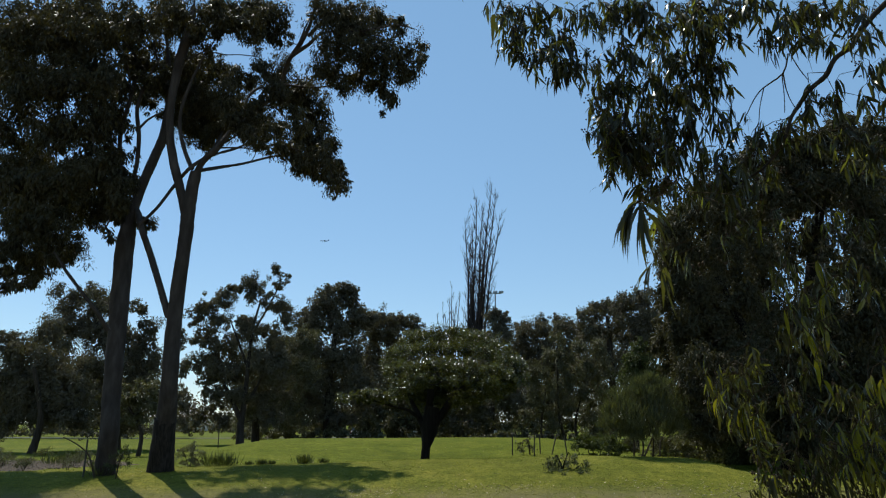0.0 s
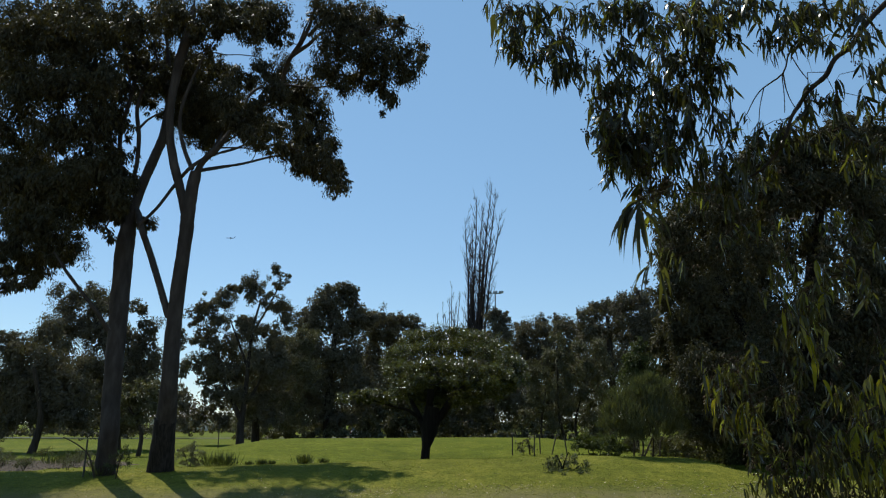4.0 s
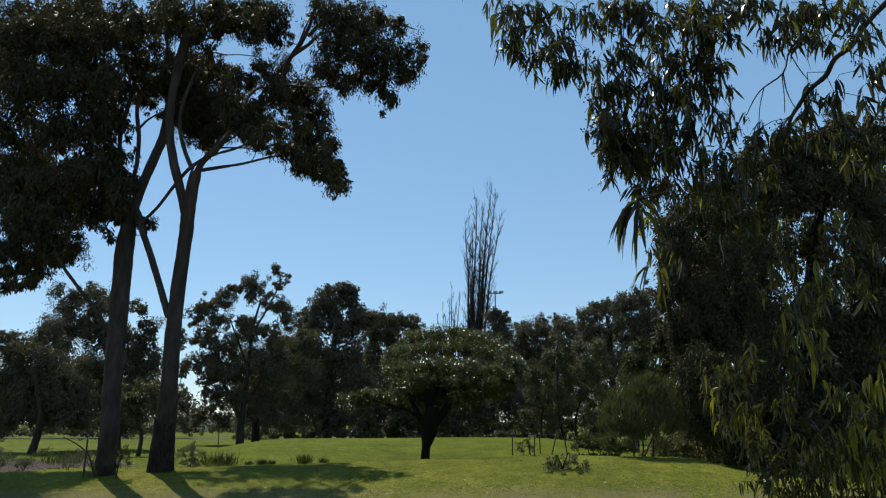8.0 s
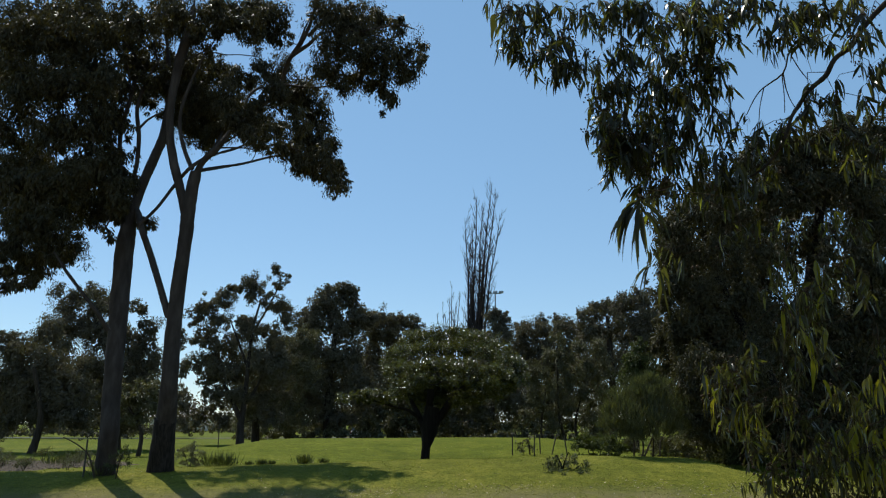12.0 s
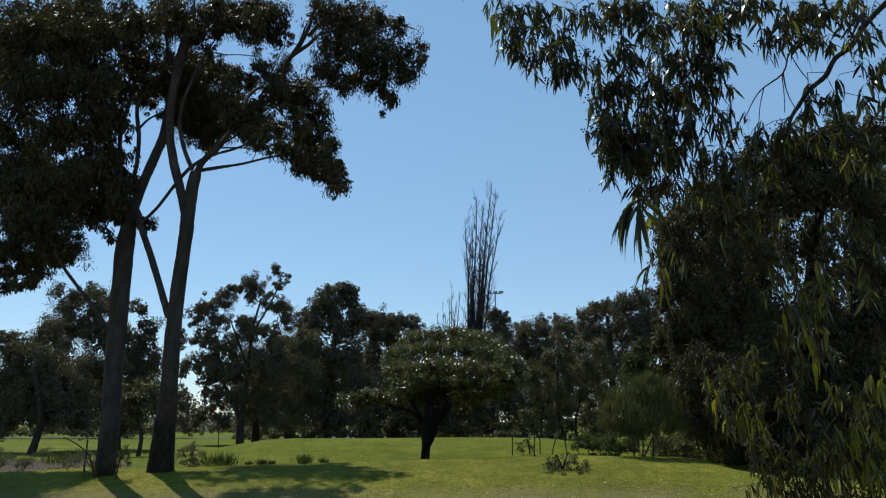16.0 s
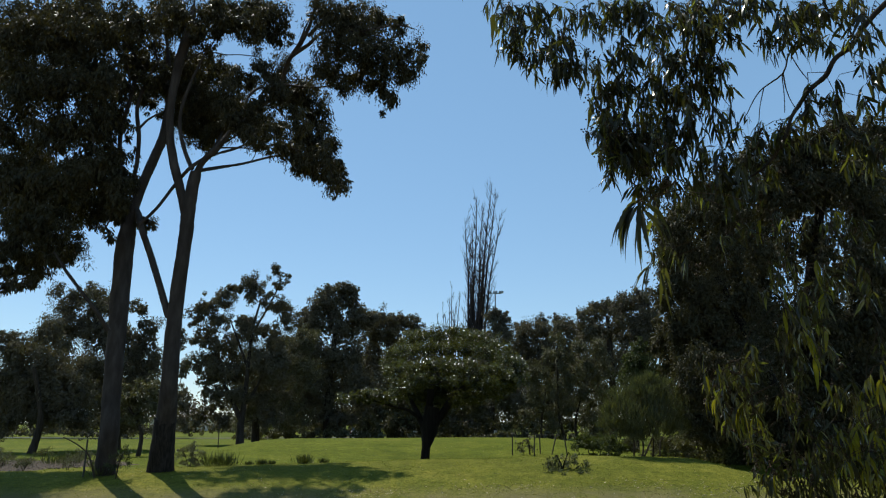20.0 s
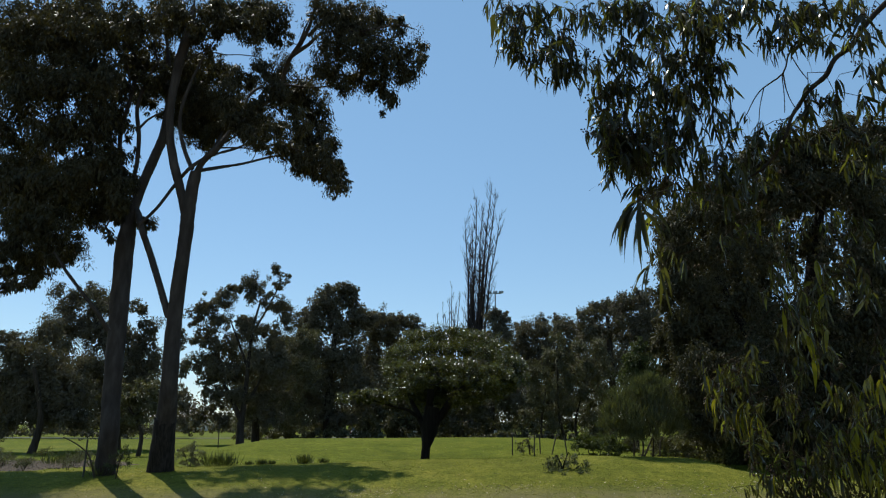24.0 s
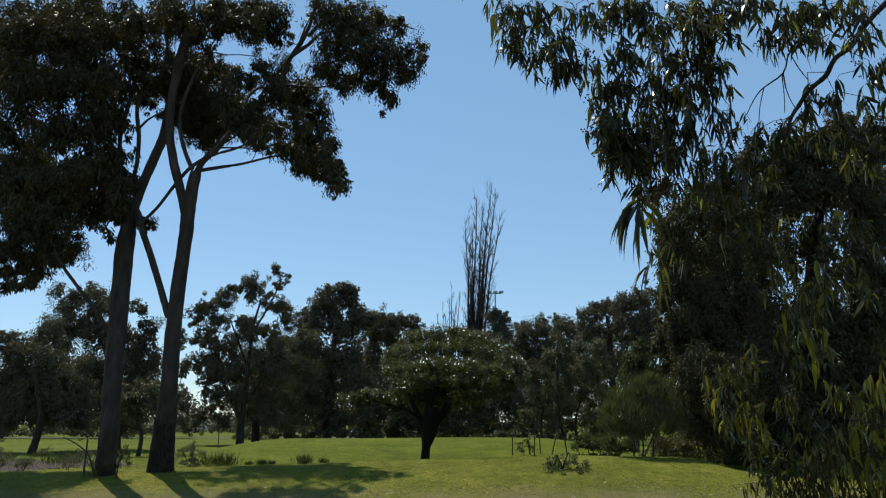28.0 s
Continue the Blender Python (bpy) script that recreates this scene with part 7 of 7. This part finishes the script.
    for i, lobes in enumerate(([(7.26, 39, 0.61, 0.58, 0.46), (7.74, 39, 0.42, 0.46, 0.35)], [(8.5, 38.5, 0.54, 0.57, 0.4), (8.86, 38.5, 0.35, 0.34, 0.23)], [(9.72, 40, 0.45, 0.53, 0.39)], [(11.29, 40, 0.5, 0.65, 0.42), (11.88, 40, 0.39, 0.41, 0.3)], [(12.73, 40.5, 0.58, 0.66, 0.51)], [(13.47, 39, 0.53, 0.75, 0.49), (13.97, 39, 0.36, 0.4, 0.29)], [(15.26, 39.5, 0.57, 0.82, 0.59)], [(16.43, 38.5, 0.54, 0.86, 0.57)], [(18.15, 38.5, 0.54, 0.86, 0.57)], [(6.26, 33.0, 0.65, 0.59, 0.34)], [(7.33, 34.0, 0.69, 0.50, 0.35)], [(9.04, 32.0, 0.74, 0.62, 0.43)], [(9.91, 32.5, 0.85, 0.68, 0.53)], [(10.70, 32.0, 0.81, 0.66, 0.57)], [(11.72, 32.5, 0.85, 0.68, 0.58)], [(12.36, 32.0, 0.74, 0.71, 0.62)], [(12.97, 31.5, 0.65, 0.70, 0.65)], [(9.89, 31.0, 0.55, 0.55, 0.32)], [(11.60, 31.0, 0.44, 0.60, 0.32)], [(12.49, 31.0, 0.22, 0.59, 0.41)])):
        x, y = lobes[0][:2]
        foot = float(height(x, y))
        lobes = [(q[0], q[1], max(q[2], foot + 0.5 * q[4]), q[3], q[4]) for q in lobes]
        lobes += [(q[0] + k * q[3] * 0.5, q[1] - 0.2, foot + 0.14, q[3] * 0.75, 0.2) for q in lobes for k in (-1, 1)]
        tree("shrub", (x, y, 0), "low bushy shrub at the wooded edge of the lawn", "shrub",
             [[(x, y, 0, 0.03), (x + 0.04, y, 0.25, 0.025), (x, y, 0.5, 0.015)]], lobes, (0.14, 0.06), 0.75, FRESH_LEAF if i in (0, 1, 9, 10) else OLIVE_LEAF if i % 3 else FEATHER_LEAF, DARK_BARK, 320 + i, -0.2, spread=0.45, group="shrubs at the wooded edge", swell=1.15)
    tree("twiggy_shrub", (-9.1, 27.6, 0), "thin feathery grey-green shrub on open grass", "shrub", [[(-9.15, 27.6, 0, 0.018), (-9.25, 27.6, 0.3, 0.014), (-9.4, 27.6, 0.6, 0.008)], [(-9.1, 27.6, 0, 0.018), (-9.05, 27.6, 0.41, 0.014), (-8.95, 27.6, 0.75, 0.008)], [(-9.05, 27.6, 0, 0.016), (-8.85, 27.6, 0.3, 0.012), (-8.7, 27.6, 0.5, 0.008)]],
         [(-9.50, 27.6, 0.41, 0.24, 0.24), (-9.20, 27.6, 0.57, 0.29, 0.24), (-8.94, 27.6, 0.33, 0.29, 0.24), (-9.28, 27.6, 0.17, 0.33, 0.18), (-8.82, 27.6, 0.13, 0.28, 0.16), (-8.69, 27.6, 0.45, 0.18, 0.20), (-9.08, 27.6, 0.76, 0.18, 0.16)], (0.1, 0.013), 0.5, GREY_LEAF, TWIG, 303, -0.6)
    for i, (x, y, r) in enumerate(((-17.2, 27.0, 0.4), (-16.0, 26.4, 0.34), (-14.8, 27.2, 0.36), (-16.6, 29.0, 0.42), (-13.8, 28.6, 0.34), (-17.8, 30.4, 0.5), (-15.4, 28.2, 0.3), (-13.0, 26.6, 0.3), (-16.4, 25.9, 0.3), (-14.2, 26.0, 0.26), (-18.4, 26.6, 0.36), (-15.0, 31.6, 0.45), (-17.0, 32.6, 0.5), (-12.6, 29.6, 0.36), (-14.0, 30.6, 0.4), (-15.8, 27.4, 0.28), (-18.0, 28.6, 0.4), (-16.2, 28.3, 0.42), (-14.5, 29.4, 0.42), (-19.4, 29.4, 0.5), (-18.6, 30.2, 0.5))):
        tree("bed_plant", (x, y, 0), "low grey twiggy plant in the mulched bed" if i % 3 else "low green-grey tufted plant in the mulched bed", "plant", [[(x, y, 0, 0.015), (x + 0.05, y, r * 0.5, 0.012), (x + 0.1, y, r, 0.006)], [(x, y, 0, 0.015), (x - 0.08, y, r * 0.5, 0.012), (x - 0.15, y, r * 0.9, 0.006)]],
             [(x + 0.1, y, r * 0.75, r * 0.8, r * 0.45), (x - 0.2, y, r * 0.55, r * 0.6, r * 0.4)], (0.09, 0.014), 0.34, GREY_LEAF if i % 3 else FEATHER_LEAF, TWIG, 340 + i, -0.5, group="plants in the garden bed", spread=0.5)
    tree("twiggy_shrub", (-10.6, 24.0, 0), "thin twiggy shrub at a gum tree's foot", "shrub", [[(-10.21, 24, 0.06, 0.021), (-10.12, 24, 0.45, 0.018), (-10.01, 24, 0.7, 0.012)], [(-10.94, 24.2, -0.03, 0.025), (-11.19, 24.2, 0.56, 0.023), (-11.58, 24.2, 0.9, 0.020), (-12.08, 24.2, 1.15, 0.014)]],
         [(-10.08, 24, 0.53, 0.32, 0.28), (-10.32, 24, 0.28, 0.35, 0.21), (-9.92, 24, 0.7, 0.18, 0.18)], (0.1, 0.02), 0.4, TUFT, TWIG, 304, -0.6)
    # floodlight mast
    x, y, z = (10.75, 150, 27.5)
    t = thing("floodlight_mast", (x, y, 0), "tall sports-field mast with three floodlights", "lamp post")
    part("pole", tube_mesh("pole", [(x, y, -0.1, 0.2), (x, y, z * 0.5, 0.16), (x, y, z, 0.11)], (x, y, 0), 8, 2), STEEL, t)
    bm = bmesh.new()
    box(bm, -1.3, 1.3, -0.07, 0.07, z - 0.1, z + 0.05)
    part("crossbar", bm, STEEL, t)
    for o in (-1.25, 0.0, 1.25):
        bm = bmesh.new()
        box(bm, -0.45, 0.45, -0.3, 0.3, 0, 0.42, 0.06)
        lamp = part("floodlight", bm, STEEL, t, "", (o, 0, z + 0.05))
        bm = bmesh.new()
        box(bm, -0.38, 0.38, -0.33, -0.29, 0.06, 0.36)
        part("lens", bm, plain_material("floodlight glass", (0.35, 0.4, 0.45), 0.15), lamp, "pale glass lens")


lawn_things()


def parked_car(x, y, turn, colour, label):
    paint = plain_material("car paint", colour, 0.25)
    dark = plain_material("car glass", (0.02, 0.022, 0.025), 0.08)
    rubber = plain_material("tyre rubber", (0.02, 0.02, 0.02), 0.8)
    rim = plain_material("wheel rim", (0.3, 0.3, 0.31), 0.35, 0.8)
    lens, red = plain_material("lamp lens", (0.6, 0.6, 0.58), 0.15), plain_material("red lamp lens", (0.3, 0.02, 0.015), 0.2)
    t = thing("parked_car", (x, y, 0), label, "car")
    t.rotation_euler = (0, 0, turn)
    bm = bmesh.new()
    box(bm, -2.1, 2.1, -0.85, 0.85, 0.3, 0.85, 0.12)
    part("body", bm, paint, t)
    bm = bmesh.new()
    lo = [(-1.5, -0.78), (1.2, -0.78), (1.2, 0.78), (-1.5, 0.78)]
    hi = [(-1.0, -0.62), (0.5, -0.62), (0.5, 0.62), (-1.0, 0.62)]
    a, b = [bm.verts.new((*q, 0.84)) for q in lo], [bm.verts.new((*q, 1.38)) for q in hi]
    for i in range(4):
        bm.faces.new((a[i], a[(i + 1) % 4], b[(i + 1) % 4], b[i]))
    bm.faces.new(b)
    part("windows", bm, dark, t)
    bm = bmesh.new()
    box(bm, -1.05, 0.55, -0.64, 0.64, 1.36, 1.43, 0.03)
    part("roof", bm, paint, t)
    for wx in (-1.3, 1.3):
        for wy in (-0.8, 0.8):
            wheel = part("wheel", tube_mesh("wheel", [(0, -0.06, 0, 0.03), (0, -0.06, 0, 0.2), (0, 0.06, 0, 0.2), (0, 0.06, 0, 0.03)], (0, 0, 0), 14, 1), rim, t, "", (wx, wy, 0.32))
            part("tyre", tube_mesh("tyre", [(0, -0.1, 0, 0.2), (0, -0.1, 0, 0.32), (0, 0.1, 0, 0.32), (0, 0.1, 0, 0.2)], (0, 0, 0), 16, 1), rubber, wheel, "black rubber tyre")
    for side in (-0.6, 0.6):
        for name, at, mat in (("headlight", 2.08, lens), ("tail_light", -2.08, red)):
            bm = bmesh.new()
            box(bm, -0.05, 0.05, -0.16, 0.16, -0.07, 0.07, 0.02)
            part(name, bm, mat, t, "", (at, side, 0.66))
    for at in (2.1, -2.1):
        bm = bmesh.new()
        box(bm, -0.05, 0.05, -0.8, 0.8, 0.34, 0.48, 0.03)
        part("bumper", bm, dark, t, "dark bumper", (at, 0, 0))


def far_things():
    x, y, z = (-7.54, 71, 0.47)
    parked_car(x, y, 1.5, (0.7, 0.7, 0.7), "white car parked in deep shade under trees")
    x, y, z = (-3.36, 73, 0.44)
    parked_car(x, y, 1.2, (0.5, 0.52, 0.55), "silver car parked in deep shade under trees")
    # made-up car that stands in for an unidentified white patch
    x, y, z = (5.28, 74, 0.42)
    parked_car(x, y, 1.4, (0.7, 0.7, 0.7), "pale car standing in for a white patch beyond the mound")
    wall = plain_material("pale rendered wall", (0.5, 0.46, 0.4), 0.8)
    tiles = plain_material("grey roof tiles", (0.22, 0.2, 0.19), 0.7)
    x, y, z = (-51.59, 150, 0.3)
    t = thing("house", (x, y, 0), "low pale house beyond the park with a grey roof", "house")
    bm = bmesh.new()
    box(bm, -5, 5, -4, 4, -0.05, 2.6)
    part("wall", bm, wall, t)
    bm = bmesh.new()
    v = [bm.verts.new(q) for q in ((-5.5, -4.5, 2.6), (5.5, -4.5, 2.6), (5.5, 4.5, 2.6), (-5.5, 4.5, 2.6), (-2, 0, 4.6), (2, 0, 4.6))]
    for f in ((0, 1, 5, 4), (2, 3, 4, 5), (1, 2, 5), (3, 0, 4), (3, 2, 1, 0)):
        bm.faces.new([v[i] for i in f])
    part("roof", bm, tiles, t)
    pane = plain_material("house window glass", (0.03, 0.035, 0.04), 0.1)
    for wx in (-3, 0.5, 3.4):
        bm = bmesh.new()
        box(bm, wx - 0.6, wx + 0.6, -4.03, -3.95, 0.9, 2.1)
        window = part("window", bm, plain_material("window frame", (0.5, 0.5, 0.48), 0.5), t)
        for px in (-0.29, 0.29):
            bm = bmesh.new()
            box(bm, wx + px - 0.26, wx + px + 0.26, -4.06, -4.02, 0.97, 2.03)
            part("pane", bm, pane, window, "dark glass pane")
    bm = bmesh.new()
    box(bm, -1.75, -0.85, -4.04, -3.95, 0, 2.05)
    door = part("door", bm, plain_material("painted door", (0.12, 0.07, 0.045), 0.5), t, "brown front door")
    bm = bmesh.new()
    box(bm, 1.4, 2.0, 0.6, 1.2, 3.2, 5.0, 0.03)
    part("chimney", bm, tiles, t, "brick chimney")
    way = [(-8.0, 82.0), (-16.0, 80.5), (-24.0, 79.0), (-31.0, 78.5), (-39.0, 79.5), (-50.0, 82.0), (-70.0, 88.0), (-100.0, 97.0), (-150.0, 112.0)]
    verts, faces = [], []
    for i, (x, y) in enumerate(way):
        ax, ay = way[max(i - 1, 0)]
        bx, by = way[min(i + 1, len(way) - 1)]
        k = 1.9 / math.hypot(bx - ax, by - ay)
        verts += [(x - (by - ay) * k, y + (bx - ax) * k, 0.02), (x + (by - ay) * k, y - (bx - ax) * k, 0.02)]
        if i:
            faces.append((2 * i - 2, 2 * i - 1, 2 * i + 1, 2 * i))
    bm = poly_mesh("road", verts, faces)
    road = part("road", bm, plain_material("worn asphalt", (0.095, 0.09, 0.085), 0.85, 0, 0.25, 0.7), None)
    tagged(road, "pale worn asphalt road beyond the lawn", "road", kind="structure")


far_things()


def lawn_cover():
    """Short grass blades, fallen leaves and a mulched bed."""
    rng = np.random.default_rng(9)
    n = 42000
    y = 19.5 + 21 * rng.uniform(0, 1, n) ** 1.3
    x = rng.uniform(-0.66, 0.66, n) * y
    p = np.stack([x, y, height(x, y) - 0.005], axis=1)
    d = unit(rng.normal(0, 0.5, (n, 3)) * np.array([1, 1, 0]) + np.array([0, 0, 1.0]))
    length = rng.uniform(0.02, 0.055, n)
    v, f = leaf_quads(p, d, length, np.full(n, 0.014), rng, 0.05)
    tagged(part("lawn_grass", poly_mesh("lawn_grass", v, f), BLADE, None), "short mown grass blades with dry tips", "grass", kind="stuff")
    n = 1500
    y = 20 + 20 * rng.uniform(0, 1, n) ** 1.8
    x = rng.uniform(-0.62, 0.62, n) * y
    # most of them lie in drifts on the worn strip
    drift = rng.integers(0, 26, n)
    cx, cy = rng.uniform(-6, 10, 26), rng.uniform(21.4, 23.4, 26)
    lie = rng.uniform(0, 1, n) < 0.6
    x = np.where(lie, cx[drift] + rng.normal(0, 0.5, n), x)
    y = np.where(lie, cy[drift] + rng.normal(0, 0.3, n), y)
    p = np.stack([x, y, height(x, y) + 0.02], axis=1)
    d = unit(rng.normal(0, 1, (n, 3)) * np.array([1, 1, 0.25]))
    length = rng.uniform(0.03, 0.085, n)
    v, f = leaf_quads(p, d, length, length * 0.4, rng, 0.2)
    litter = leaf_material("fallen leaves", (0.2, 0.14, 0.08), (0.5, 0.43, 0.32), 0.15, 0.45)
    tagged(part("fallen_leaves", poly_mesh("fallen_leaves", v, f), litter, None), "pale dry fallen leaves scattered on the lawn", "leaves", kind="stuff")
    verts, faces, around = [], [], 56
    for ring in range(9):
        for i in range(around):
            a = 2 * math.pi * i / around
            k = (1 + 0.12 * math.sin(3 * a) + 0.07 * math.sin(7 * a + 1) + 0.04 * math.sin(13 * a)) * max(ring, 0.01) / 8
            q = (-17.6 + 5.3 * k * math.cos(a), 29.2 + 4.2 * k * math.sin(a))
            verts.append((*q, float(height(*q)) + 0.022 - (0.03 if ring == 8 else 0)))
            if ring:
                m, o = ring * around, (i + 1) % around
                faces.append((m + i - around, m + i, m + o, m + o - around))
    bm = poly_mesh("garden_bed", verts, faces)
    bed = part("garden_bed", bm, plain_material("bark mulch", (0.07, 0.054, 0.041), 0.9, 0, 0.6, 3.0), None)
    tagged(bed, "brown mulched garden bed in the lawn", "garden bed", kind="structure")
    verts, faces = [], []
    for i in range(2600):
        a, r = rng.uniform(0, 6.283), math.sqrt(rng.uniform(0, 1))
        q = np.array([-17.6 + 5.1 * r * math.cos(a), 29.2 + 4.0 * r * math.sin(a), 0.0])
        q[2] = float(height(q[0], q[1])) + 0.03
        nut_arrays(q, rng.uniform(0.008, 0.03), verts, faces)
    chips = part("mulch_chips", poly_mesh("mulch_chips", verts, faces), plain_material("mulch chips", (0.15, 0.12, 0.095), 0.9, 0, 0.55, 9.0), None)
    tagged(chips, "brown and grey bark chips on a garden bed", "mulch", kind="stuff")


lawn_cover()


# ---- what moves ----
PLANE_Y = 3000.0
PLANE_ROWS = [(0.0, -495.8, 742.6), (28.0, -3254.5, 828.5)]


BREEZE_T = (0.0, 0.5, 1.0, 1.5, 2.0, 2.5, 3.0, 3.5, 4.5, 5.5, 8.0, 10.0, 11.0, 12.0, 12.6, 13.6, 14.5, 16.0, 18.0, 21.0, 24.0, 28.0)
BREEZE = (1.0, 0.97, 0.83, 0.7, 0.65, 0.55, 0.47, 0.36, 0.16, 0.04, 0.0, -0.05, 0.1, 0.05, 0.1, 0.35, 0.52, 0.45, 0.5, 0.47, 0.38, 0.27)


def sway_at(t):
    """How far the breeze leans the hanging sprays: an easing gust, a lull, a weaker gust that lingers, and a light stir."""
    return float(np.interp(t, BREEZE_T, BREEZE)) + 0.045 * math.sin(2.9 * t + 0.6) + 0.035 * math.sin(5.3 * t + 2)


def motions():
    rows = [(t, pose(X0, PLANE_Y, Z0, 0, 0, 0)) for t, X0, Z0 in PLANE_ROWS]
    walk(PLANE, rows)
    rng = np.random.default_rng(5)
    for ob, at, arm in SPRAYS:
        low = min(1.0, max(0.12, (3.9 - (at[2])) / 1.9))
        lag, own = rng.uniform(0, 0.4), rng.uniform(0.75, 1.2)
        rows = []
        for k in range(71):
            t = SECONDS * k / 70
            swing = 0.055 * low * own * sway_at(max(0.0, t - lag * low)) / max(arm, 0.25)
            nod = 0.012 * low * own * math.sin(3.7 * t + 9 * lag) / max(arm, 0.25)
            rows.append((t, pose(*at, math.degrees(nod), -math.degrees(swing), 0)))
        walk(ob, rows)


motions()
